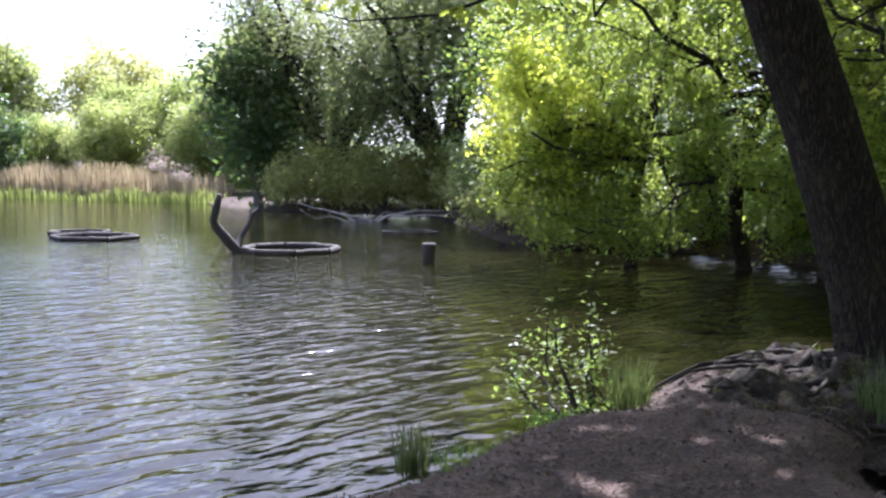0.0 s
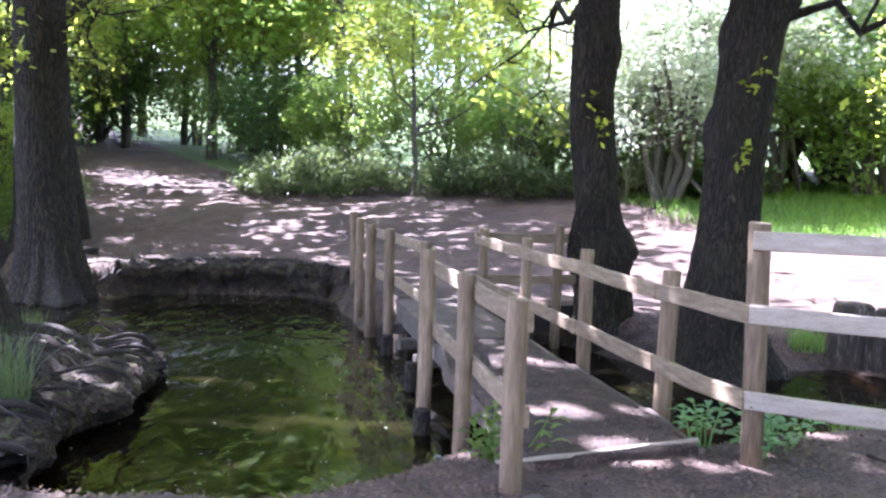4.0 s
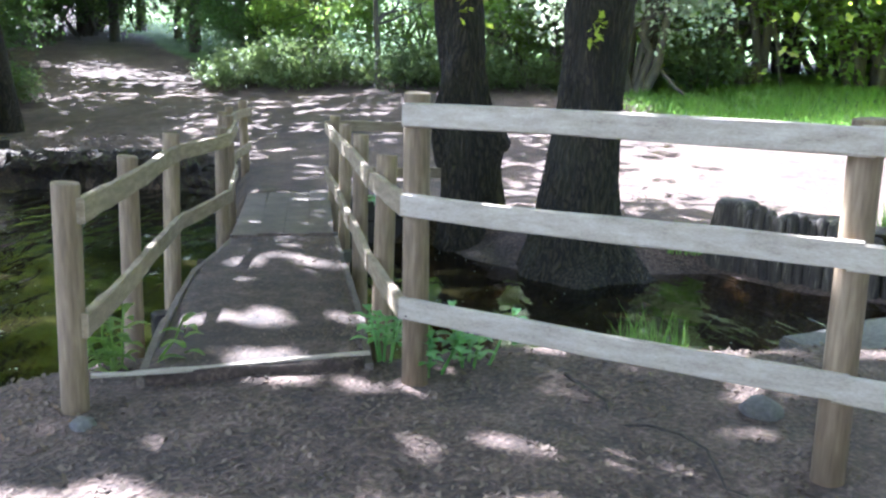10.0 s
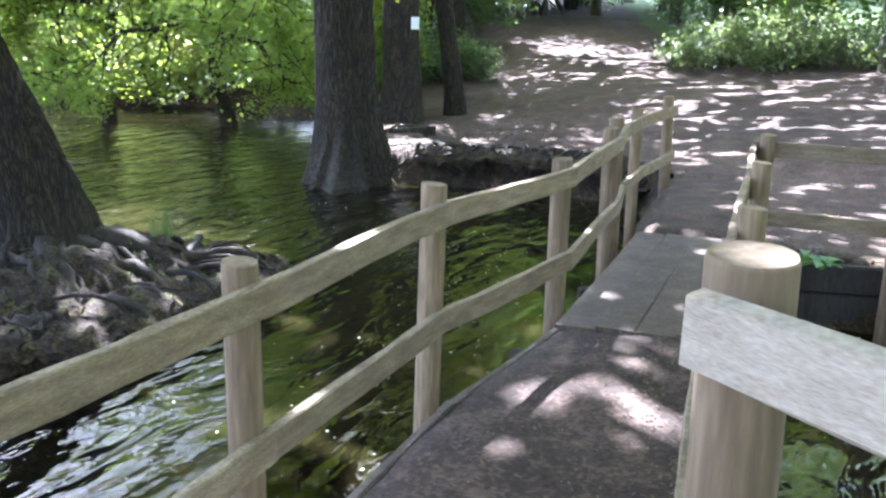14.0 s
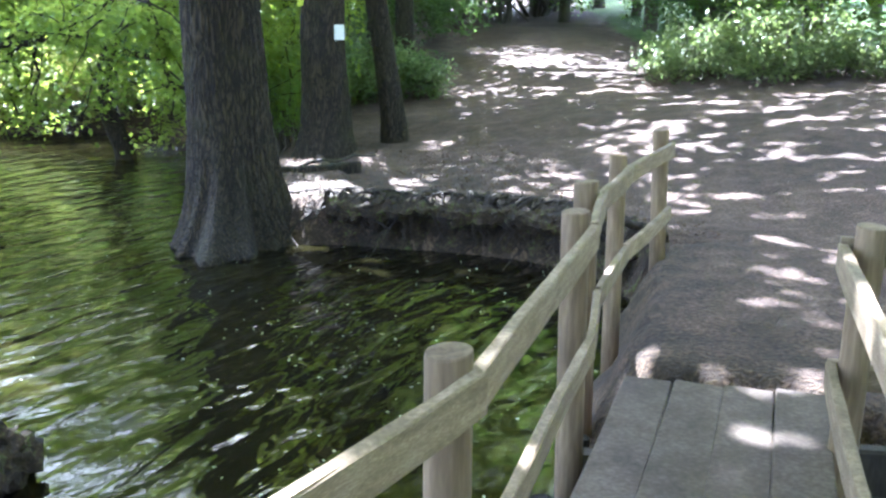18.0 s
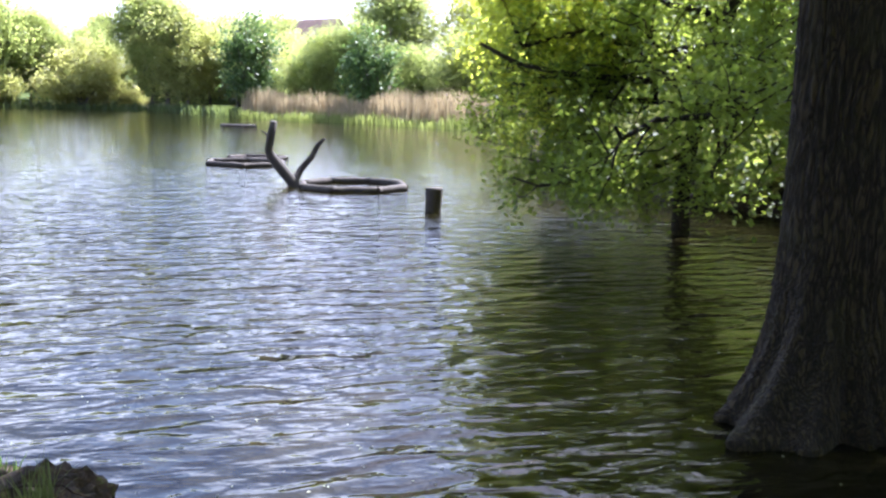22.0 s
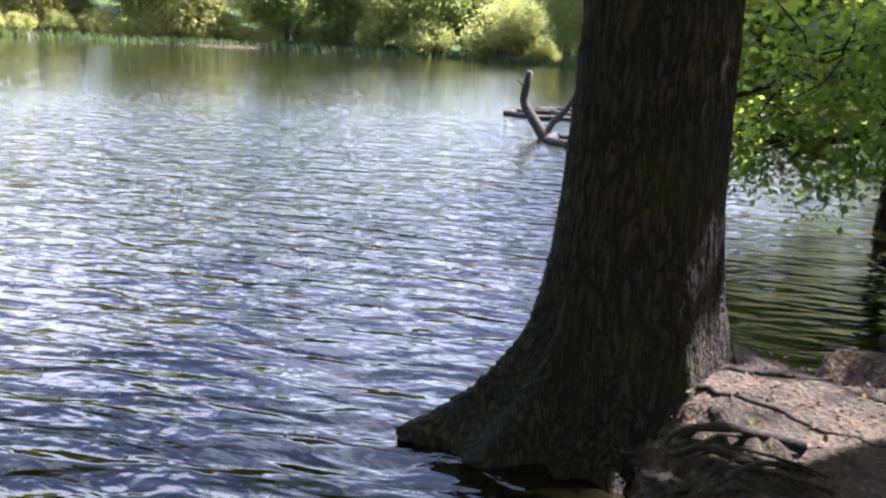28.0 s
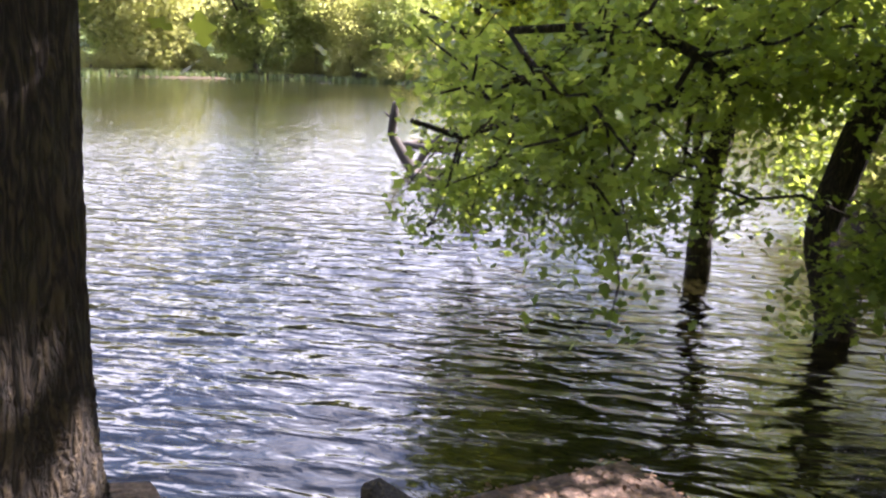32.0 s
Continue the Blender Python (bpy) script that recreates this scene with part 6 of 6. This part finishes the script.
ground_roots("surface_roots", (2.93, 6.75), "bare roots winding over dark trodden earth",
             [((-0.26, -0.15 + 0.12 * g5.standard_normal()), (tx, ty), 0.024 + 0.018 * g5.random(), 0.008) for tx, ty in ((-1.5, -0.25), (-1.75, -0.7), (-1.3, -1.1), (-1.0, -1.45), (-0.55, -1.6), (-1.9, 0.15), (-0.2, -1.3), (-1.15, -0.65), (-0.9, -0.3), (-1.6, -1.2), (0.4, -1.3), (0.9, -0.9), (-1.2, 0.3), (-0.6, -0.9), (-0.8, -1.9), (-2.0, -0.4))], 0.7, 0.055)
ground_roots("oak_roots", (5.75, 11.3), "bare oak roots half buried in dusty earth",
             [((0.4 * math.cos(q), 0.4 * math.sin(q)), (1.1 * math.cos(q + 0.2) + 0.3 * g5.random(), 1.0 * math.sin(q + 0.2)), 0.02, 0.006) for q in (-0.5, 0.1, 0.8)], 0.0)


def rough_bank(name, label, x0, x1, y0, y1, keep, amount, seed, fine=2.6):
    """A crumbled, root-bound crust of earth over a stretch of bank, finer than the ground under it."""
    xs, ys = np.arange(x0, x1, 0.026), np.arange(y0, y1, 0.026)

    def top(x, y):
        d = shore_distance(x, y)
        m = smooth01(keep(x, y)) * smooth01((d + 0.1) / 0.12)
        q = [Vector((u * fine, v * fine, seed)) for u, v in zip(x, y)]
        rough = np.array([noise.fractal(p, 0.75, 2.2, 6) + 0.55 * (1 - abs(noise.noise(p * 2.3)) * 2.5) for p in q])
        z = height(x, y) + m * (0.035 + amount * rough) - 0.12 * (1 - m)
        return np.maximum(z, -0.6)
    ob, v = sheet(name, xs, ys, top, DARKEARTH)
    return tagged(ob, label, "earth bank", kind="structure")


rough_bank("earth_bank", "crumbled dark brown earth with moss over the headland", 0.4, 4.8, 4.3, 8.5,
           lambda x, y: 1.6 - np.hypot((x - 2.9) / 1.9, (y - 6.4) / 1.8) * 1.2 + 0.25 * wobble(x, y, 4.0, 3), 0.075, 3, 3.6)
rough_bank("earth_bank", "crumbled dark undercut earth bank by the oak", 5.75, 8.7, 8.6, 11.3,
           lambda x, y: (0.42 - np.abs(shore_distance(x, y) - 0.1)) / 0.16 * (x + 0.25 * y > 9.25), 0.065, 8, 5.0)


def bank_lip(name, label, line, seed, out=0.12, top=0.0):
    """An overhanging, crumbled lip of root-bound earth along a bank, its underside hollowed back over the water."""
    P = np.array(line, float)
    cum_l = np.concatenate([[0], np.cumsum(np.linalg.norm(np.diff(P, axis=0), axis=1))])
    n = int(cum_l[-1] / 0.03)
    u = np.linspace(0, cum_l[-1], n)
    C = np.stack([np.interp(u, cum_l, P[:, 0]), np.interp(u, cum_l, P[:, 1])], 1)
    T = np.gradient(C, axis=0)
    for _ in range(12):
        T[1:-1] = (T[:-2] + 2 * T[1:-1] + T[2:]) / 4
    T /= np.linalg.norm(T, axis=1)[:, None]
    N = np.stack([T[:, 1], -T[:, 0]], 1)
    probe = C + N * 0.25
    flip = np.where(shore_distance(probe[:, 0], probe[:, 1]) > 0, -1.0, 1.0)[:, None]
    N = N * flip
    profile = [(-0.50, -0.10), (-0.36, 0.015), (-0.22, 0.035), (-0.08, 0.03), (0.03, 0.01), (0.10, -0.03), (0.13, -0.08), (0.10, -0.14), (0.03, -0.19), (-0.06, -0.24), (-0.15, -0.33), (-0.28, -0.45)]
    row = np.arange(len(profile))
    fine_row = np.linspace(0, len(profile) - 1, 34)
    profile = list(zip(np.interp(fine_row, row, [p[0] for p in profile]), np.interp(fine_row, row, [p[1] for p in profile])))
    inland = C - N * 0.42
    level = top + height(inland[:, 0], inland[:, 1])
    V = []
    for k in range(n):
        bite = noise.noise(Vector((u[k] * 1.7, seed, 0))) + 0.6 * noise.noise(Vector((u[k] * 4.6, seed, 3)))
        end = min(1.0, 4.0 * min(u[k], cum_l[-1] - u[k]) / 0.6)
        for j, (o, z) in enumerate(profile):
            q = Vector((u[k] * 6.5, o * 9, z * 9 + seed))
            rough = noise.fractal(q, 0.55, 2.2, 6) + 0.8 * noise.noise(q * 2.7)
            o2 = o + (out - 0.12) + (0.11 * bite if o > -0.3 else 0) + 0.05 * rough
            c = C[k] + N[k] * o2 * (end if o2 > 0 else 1)
            V.append((c[0], c[1], level[k] + z * (0.8 + 0.4 * bite) + 0.045 * noise.fractal(q * 1.9, 0.6, 2.1, 4)))
    m = len(profile)
    i, j = np.meshgrid(np.arange(n - 1), np.arange(m - 1), indexing="ij")
    a = (i * m + j).ravel()
    ob = raw(name, np.array(V), np.stack([a, a + 1, a + m + 1, a + m], 1), DARKEARTH)
    tagged(ob, label, "earth bank", kind="structure")
    return C, N


def hanging_roots(name, at, label, C, N, count, seed, base=0.0, mat=None):
    """Bare roots that spring over a bank's lip and droop towards the water."""
    g = np.random.default_rng(seed)
    ob = thing(name, (at[0], at[1], 0), label, "tree roots")
    for _ in range(count):
        k = int(g.integers(4, len(C) - 4))
        k2 = int(np.clip(k + g.integers(-16, 17), 2, len(C) - 3))
        back, low = 0.15 + 0.35 * g.random(), -0.30 + 0.22 * g.random() ** 2
        a, b, c = C[k] - N[k] * back, C[(k + k2) // 2] + N[k] * (0.07 + 0.09 * g.random()), C[k2] + N[k2] * (0.10 * g.random() - 0.02)
        z0 = ground_z(*a) + base
        r = 0.007 + 0.03 * g.random() ** 2.5
        rows = []
        for q in np.linspace(0, 1, 11):
            p = a * (1 - q) ** 2 + 2 * b * q * (1 - q) + c * q * q
            z = z0 + 0.03 + 0.05 * math.sin(math.pi * min(q * 1.6, 1)) + (low - z0) * max(0, (q - 0.35) / 0.65) ** 1.5
            rows.append((p[0] - at[0] + 0.012 * g.standard_normal(), p[1] - at[1] + 0.012 * g.standard_normal(), z, r * (1 - 0.65 * q)))
        raw("root", *tube_arrays(rows, 7, 0.06, g), mat or ROOTWOOD, ob, smooth=True)
    return ob


lip_c, lip_n = bank_lip("earth_bank", "overhanging dark root-bound lip of the bank by the oak", [(6.45, 10.87), (6.65, 10.78), (7.3, 10.4), (7.9, 10.0), (8.3, 9.4), (8.3, 8.8)], 4.0)
hanging_roots("bank_roots", (7.2, 10.4), "exposed oak roots drooping over the undercut bank", lip_c, lip_n, 90, 54)
lip_c, lip_n = bank_lip("earth_bank", "overhanging dark root-bound lip of the headland", [(2.35, 4.3), (2.5, 4.6), (2.85, 5.1), (3.35, 5.3), (3.9, 5.9), (4.3, 6.3), (4.45, 6.85), (3.9, 7.4), (3.2, 7.8)], 9.0, 0.1)
hanging_roots("headland_roots", (3.6, 6.0), "bare roots drooping over the headland's dark edge", lip_c, lip_n, 84, 57)
ground_roots("buttress_roots", (2.93, 6.75), "thick mossy roots spreading from a leaning oak's foot",
             [((0.22 * math.cos(q), 0.22 * math.sin(q)), (reach * math.cos(q + bend), reach * math.sin(q + bend)), thick, 0.02) for q, reach, bend, thick in
              ((0.5, 1.35, -0.2, 0.10), (-0.1, 1.5, -0.25, 0.12), (-0.7, 1.3, 0.1, 0.09), (-1.2, 1.5, -0.2, 0.085), (-1.9, 1.6, 0.15, 0.075), (-2.5, 1.7, 0.2, 0.07), (1.1, 1.0, 0.2, 0.09), (2.9, 1.1, 0.3, 0.06))], 0.25, 0.04)
g8 = np.random.default_rng(81)
px, py = 2.4 + 2.3 * g8.random(9000), 5.1 + 3.6 * g8.random(9000)
keep = (shore_distance(px, py) > 0.1) & (wobble(px, py, 3.4, 5) > 0.12) & (np.hypot(px - 3.4, py - 6.7) < 1.7)
px, py = px[keep], py[keep]
V, F = blades(g8, np.column_stack([px, py, height(px, py)]), 0.075, 0.008, 0.6)
tagged(raw("moss_grass", V, F, GRASS), "short mossy grass in patches on the headland", "grass", kind="stuff")
stick = thing("fallen_stick", (6.5, 12.9, 0.06), "thin crooked fallen stick on the earth", "stick")
raw("stick", *tube_arrays(wander(r4, (0, 0, 0.03), (1.0, 0.78, 0.04), 8, 0.05, 0.022, 0.012), 7), DEADWOOD, stick, smooth=True)
twig = thing("fallen_stick", (4.95, 0.55, 0.01), "thin pale twig curving over the earth", "stick")
raw("stick", *tube_arrays(wander(r4, (0.25, 0.35, 0.02), (-0.25, -0.75, 0.02), 9, 0.10, 0.008, 0.004), 6), ROOTWOOD, twig, smooth=True)

edge_beam = thing("edging_beam", (6.35, 13.1, 0), "old dark timber beam laid along the bank by the oak", "beam")
board("beam", (-0.24, -0.45, 0.06), (0.80, -0.15, 0.05), 0.13, 0.11, BARK, edge_beam, bow=0.012)
sawn = thing("sawn_log", (8.55, 3.95, -0.3), "short pale sawn log leaning by an oak's foot", "log")
raw("log", *tube_arrays([(-0.35, -0.15, -0.08, 0.05), (0.0, 0.0, 0.08, 0.055), (0.28, 0.1, 0.24, 0.05), (0.3, 0.11, 0.25, 0.04)], 12, 0.03, r4), PALEWOOD, sawn, smooth=True)


pale = thing("leaning_branch", (4.25, -1.7, 0), "pale bare sunlit branch leaning over the fence", "branch")
rows = [(-0.3, -2.2, -0.1, 0.085), (-0.22, -1.4, 0.55, 0.08), (-0.06, -0.3, 1.40, 0.068), (0.0, 0.0, 1.67, 0.062), (0.04, 0.18, 1.81, 0.055), (0.09, 0.5, 1.99, 0.043), (0.12, 0.9, 2.2, 0.03)]
raw("stem", *tube_arrays(rows, 14, 0.04, r4), PALEWOOD, pale, smooth=True)
raw("twig", *tube_arrays(wander(r4, (0.02, 0.1, 1.74), (0.1, -0.35, 2.1), 6, 0.08, 0.025, 0.008), 7), PALEWOOD, pale, smooth=True)
raw("twig", *tube_arrays(wander(r4, (0.0, -0.05, 1.64), (0.15, -0.6, 1.72), 6, 0.08, 0.02, 0.006), 7), PALEWOOD, pale, smooth=True)

# ---- small plants ----


def rosette(name, x, y, label, count, length, width, mat, seed, z=0.0, rise=0.8, stem=0.25):
    """A leafy plant of broad arching leaves on short stems."""
    g = np.random.default_rng(seed)
    ob = thing(name, (x, y, ground_z(x, y) if z == 0.0 else z), label, "plant")
    for s in range(max(1, count // 9)):
        off = g.standard_normal(2) * 0.09
        hgt = stem * (0.6 + 0.8 * g.random())
        raw("stem", *tube_arrays(wander(g, (off[0] * 0.3, off[1] * 0.3, -0.05), (off[0], off[1], hgt), 5, 0.05, 0.008, 0.004), 5), mat, ob)
        V, F = [], []
        for k in range(min(count, 9)):
            a = k * 2.4 + g.random()
            d = Vector((math.cos(a), math.sin(a), 0))
            s2 = Vector((-d.y, d.x, 0))
            z0 = hgt * (0.35 + 0.65 * k / 9)
            L = length * (0.6 + 0.6 * g.random())
            prev = None
            for i in range(5):
                u = i / 4
                c = Vector((off[0], off[1], z0)) + d * L * u + Vector((0, 0, L * rise * (u - u * u * 0.9)))
                w = width * math.sin(math.pi * min(0.12 + u * 0.86, 0.98))
                V += [c + s2 * w * 0.5 + Vector((0, 0, 0.15 * w)), c, c - s2 * w * 0.5 + Vector((0, 0, 0.15 * w))]
                n0 = len(V) - 3
                if prev is not None:
                    F += [[prev, prev + 1, n0 + 1, n0], [prev + 1, prev + 2, n0 + 2, n0 + 1]]
                prev = n0
        raw("foliage", np.array([tuple(v) for v in V]), F, mat, ob, smooth=True)
    return ob


rosette("broadleaf_plant", 3.84, 2.3, "bright green broad-leaved plant beside a fence post", 54, 0.11, 0.042, LEAF_GREEN, 3, -0.08, 0.6, 0.26)
rosette("nettle_clump", 4.82, 1.36, "green nettle clump at the foot of the corner post", 54, 0.085, 0.05, LEAF_LAUREL, 4, 0.0, 0.5, 0.2)
rosette("nettle_clump", 5.02, 1.30, "green nettle clump at the foot of the corner post", 45, 0.085, 0.045, LEAF_LAUREL, 5, 0.0, 0.5, 0.2)
rosette("nettle_clump", 4.78, 1.62, "green nettle clump at the foot of the corner post", 45, 0.085, 0.045, LEAF_LAUREL, 6, 0.0, 0.5, 0.2)
rosette("dock_plant", 7.85, 5.35, "small green dock growing behind the timber fence", 18, 0.15, 0.07, LEAF_LAUREL, 8, 0.02, 0.6, 0.12)


def tuft(name, x, y, r, n, h, w, mat, label, seed, z=None, lean=0.35, category="grass tuft"):
    g = np.random.default_rng(seed)
    z = ground_z(x, y) if z is None else z
    a = g.random(n) * 6.283
    q = r * np.sqrt(g.random(n))
    V, F = blades(g, np.column_stack([q * np.cos(a), q * np.sin(a), np.full(n, -0.03)]), h, w, lean)
    ob = thing(name, (x, y, z), label, category)
    raw("foliage", V, F, mat, ob)
    return ob


tuft("rush_tuft", 2.52, 5.25, 0.26, 300, 0.38, 0.008, RUSH, "tall green grass clump on the headland", 1, -0.08)
tuft("rush_tuft", 0.90, 6.10, 0.16, 260, 0.34, 0.008, RUSH, "dark rush clump on the headland's edge", 2, -0.25)
tuft("rush_tuft", -0.52, 4.50, 0.10, 160, 0.26, 0.007, RUSH, "small rush tuft at the water's edge", 3, -0.25)
tuft("grass_tuft", 0.35, 5.0, 0.2, 160, 0.06, 0.006, GRASS, "short dry grass on the bank's lip", 14)
tuft("grass_tuft", -0.15, 4.75, 0.28, 260, 0.07, 0.006, GRASS, "short dry grass on the bank's lip", 4)
tuft("grass_tuft", 6.6, 1.35, 0.22, 160, 0.28, 0.007, GRASS, "grass tuft beside the pool", 5)
tuft("grass_tuft", 7.3, -1.25, 0.32, 420, 0.22, 0.009, GRASS, "bright grass clump by the stream", 6, -0.2)
tuft("grass_tuft", 6.95, -2.5, 0.30, 300, 0.22, 0.009, GRASS, "bright grass clump by the stream", 7, -0.2)
tuft("grass_tuft", 3.69, 7.28, 0.09, 80, 0.2, 0.006, RUSH, "dark grass tuft on the headland's tip", 8, -0.05)
tuft("grass_tuft", 9.32, 2.72, 0.2, 220, 0.2, 0.008, GRASS, "grass beside the split stump", 12)
tuft("grass_tuft", 8.85, 3.55, 0.2, 200, 0.2, 0.008, GRASS, "grass between two oak trunks", 9)

sapling = thing("water_sapling", (0.62, 5.62, -0.3), "leafy drowned branch leaning out of the water", "branch")
sets, tips = [], []
g6 = np.random.default_rng(61)
for e in [(-0.12, 0.3, 0.42), (-0.45, 0.6, 0.55), (-0.3, 0.45, 0.68), (-0.75, 0.45, 0.36), (0.0, 0.45, 0.6), (-0.6, 0.85, 0.4)]:
    rows = wander(g6, (0, 0, -0.1), e, 8, 0.14, 0.022, 0.004)
    sets.append(tube_arrays(rows, 6))
    tips += [row[:3] for row in rows[3:]]
    for _ in range(3):
        s = rows[int(g6.integers(2, 7))]
        rr = wander(g6, s[:3], np.array(s[:3]) + g6.standard_normal(3) * 0.2, 4, 0.1, 0.007, 0.003)
        sets.append(tube_arrays(rr, 4))
        tips += [q[:3] for q in rr[1:]]
raw("framework", *join_arrays(sets), BARK, sapling, smooth=True)
raw("foliage", *leaves(g6, np.array(tips), 9, 0.06, 0.05, 0.5), LEAF_GREEN, sapling)

# ---- grass, chips and litter ----
g7 = np.random.default_rng(71)
n = 70000
gx, gy = 11.0 + 13 * g7.random(n), -6 + 16 * g7.random(n)
keep = ((0.96 * gx + 0.27 * gy - 14.5 - 0.9 * np.clip(gy - 5, 0, 9)) > 1.2 * g7.random(n)) & (shore_distance(gx, gy) > 0.2)
gx, gy = gx[keep], gy[keep]
V, F = blades(g7, np.column_stack([gx, gy, height(gx, gy) - 0.02]), 0.13, 0.02, 0.7)
tagged(raw("meadow_grass", V, F, GRASS), "long sunlit meadow grass beyond the path", "grass", kind="stuff")
n = 9000
gx, gy = 9.4 + 2.4 * g7.random(n), -1.6 + 3.0 * g7.random(n)
keep = (shore_distance(gx, gy) > 0.25) & (np.hypot(gx - 10.6, gy - 0.0) < 1.5)
gx, gy = gx[keep], gy[keep]
V, F = blades(g7, np.column_stack([gx, gy, height(gx, gy) - 0.02]), 0.24, 0.014, 0.6)
tagged(raw("stream_grass", V, F, GRASS), "tall bright grass behind the slab", "grass", kind="stuff")

n = 44000
cx, cy = -1.0 + 9.0 * g7.random(n), -3.2 + 10.0 * g7.random(n)
cx, cy = cx[(cy < 3.2) | (cx < 4.2)], cy[(cy < 3.2) | (cx < 4.2)]
keep = shore_distance(cx, cy) > 0.1
cx, cy = cx[keep], cy[keep]
cz = height(cx, cy)
on_ramp = rng.random((1800, 2))
on_ramp[:1100, 1] = 1 - 0.4 * rng.random(1100) ** 2
rx = np.interp(on_ramp[:, 0], [0, 0.33, 0.67, 1], [3.80, 4.25, 4.94, 5.66]) * (1 - on_ramp[:, 1]) + np.interp(on_ramp[:, 0], [0, 0.33, 0.67, 1], [4.60, 5.02, 5.71, 6.29]) * on_ramp[:, 1]
ry = np.interp(on_ramp[:, 0], [0, 0.33, 0.67, 1], [2.00, 2.62, 3.55, 4.28]) * (1 - on_ramp[:, 1]) + np.interp(on_ramp[:, 0], [0, 0.33, 0.67, 1], [1.55, 2.10, 3.10, 3.93]) * on_ramp[:, 1]
cx, cy, cz = np.concatenate([cx, rx]), np.concatenate([cy, ry]), np.concatenate([cz, 0.055 + 0.03 * on_ramp[:, 0] + 0.015 * np.sin(np.pi * on_ramp[:, 1])])
n = len(cx)
a = g7.random(n) * 6.283
L, Wd = 0.006 + 0.014 * g7.random(n) ** 2, 0.004 + 0.007 * g7.random(n)
small = np.where(np.arange(n) >= n - 1800, 0.6, 1.0)
L, Wd = L * small, Wd * small
dx, dy = np.cos(a), np.sin(a)
t1, t2 = 0.5 * g7.standard_normal(n) * L, 0.4 * g7.standard_normal(n) * Wd
c = np.stack([cx, cy, cz + 0.004], 1)
A, B = np.stack([dx * L, dy * L, t1], 1), np.stack([-dy * Wd, dx * Wd, t2], 1)
V = np.stack([c - A - B, c + A - B * 0.6, c + A * 0.9 + B, c - A * 0.8 + B * 0.7], 1).reshape(-1, 3)
tagged(raw("wood_chips", V, np.arange(4 * n).reshape(n, 4), CHIP), "scattered wood chips and leaf litter on the earth", "litter", kind="stuff")

g9 = np.random.default_rng(91)
n = 13000
lx, ly = 5.7 + 3.6 * g9.random(n), 8.8 + 6.0 * g9.random(n)
lx[7000:], ly[7000:] = -1.5 + 5.0 * g9.random(6000), 1.6 + 5.2 * g9.random(6000)
keep = (shore_distance(lx, ly) > 0.12) & (np.hypot(lx - 5.66, ly - 11.38) > 0.5)
lx, ly = lx[keep], ly[keep]
lc = np.column_stack([lx, ly, height(lx, ly) + 0.012])
V, F = leaves(g9, lc, 1, 0.0, 0.03, 0.5, 0.0, 0.3)
tagged(raw("leaf_litter", V, F, LITTER), "dry brown leaf litter under the oak", "litter", kind="stuff")

n = 2600
fx, fy = 1.5 + 7.5 * g9.random(n), -1.0 + 14.0 * g9.random(n)
keep = (shore_distance(fx, fy) < -0.06) & (g9.random(n) < 0.25 + 0.6 * (wobble(fx, fy, 1.4, 3) > 0.15)) & (np.hypot(fx - 6, fy - 5) < 7.5)
V, F = leaves(g9, np.column_stack([fx[keep], fy[keep], np.full(keep.sum(), WATER + 0.006)]), 1, 0.0, 0.022, 0.6, 0.0, 0.02)
V[:, 2] = WATER + 0.005
tagged(raw("floating_petals", V, F, LEAF_BLOSSOM), "scattered pale petals and bits floating on the water", "litter", kind="stuff")

# ---- a roof above the far trees ----
house = thing("far_house", (-73, 92.5, ground_z(-73, 92.5) - 0.3), "brick house with a dark gabled roof behind the trees", "house")
bm = bmesh.new()
bmesh.ops.create_cube(bm, size=1.0)
bmesh.ops.transform(bm, matrix=Matrix.Translation((0, 0, 2.1)) @ Matrix.Diagonal((9, 7, 4.6, 1)), verts=bm.verts)
part("wall", bm, BRICKWALL, house)
bm = bmesh.new()
v = [bm.verts.new(p) for p in ((-4.9, -4, 4.3), (4.9, -4, 4.3), (4.9, 4, 4.3), (-4.9, 4, 4.3), (-4.9, 0, 8.0), (4.9, 0, 8.0))]
for f in ((0, 1, 5, 4), (2, 3, 4, 5), (3, 0, 4), (1, 2, 5), (3, 2, 1, 0)):
    bm.faces.new([v[i] for i in f])
part("roof", bm, ROOF, house)
for x in (-2.5, 2.5):
    for z in (1.2, 3.2):
        bm = bmesh.new()
        bmesh.ops.create_cube(bm, size=1.0)
        bmesh.ops.transform(bm, matrix=Matrix.Translation((x, -3.52, z)) @ Matrix.Diagonal((1.3, 0.1, 1.3, 1)), verts=bm.verts)
        part("window", bm, GLASS, house)
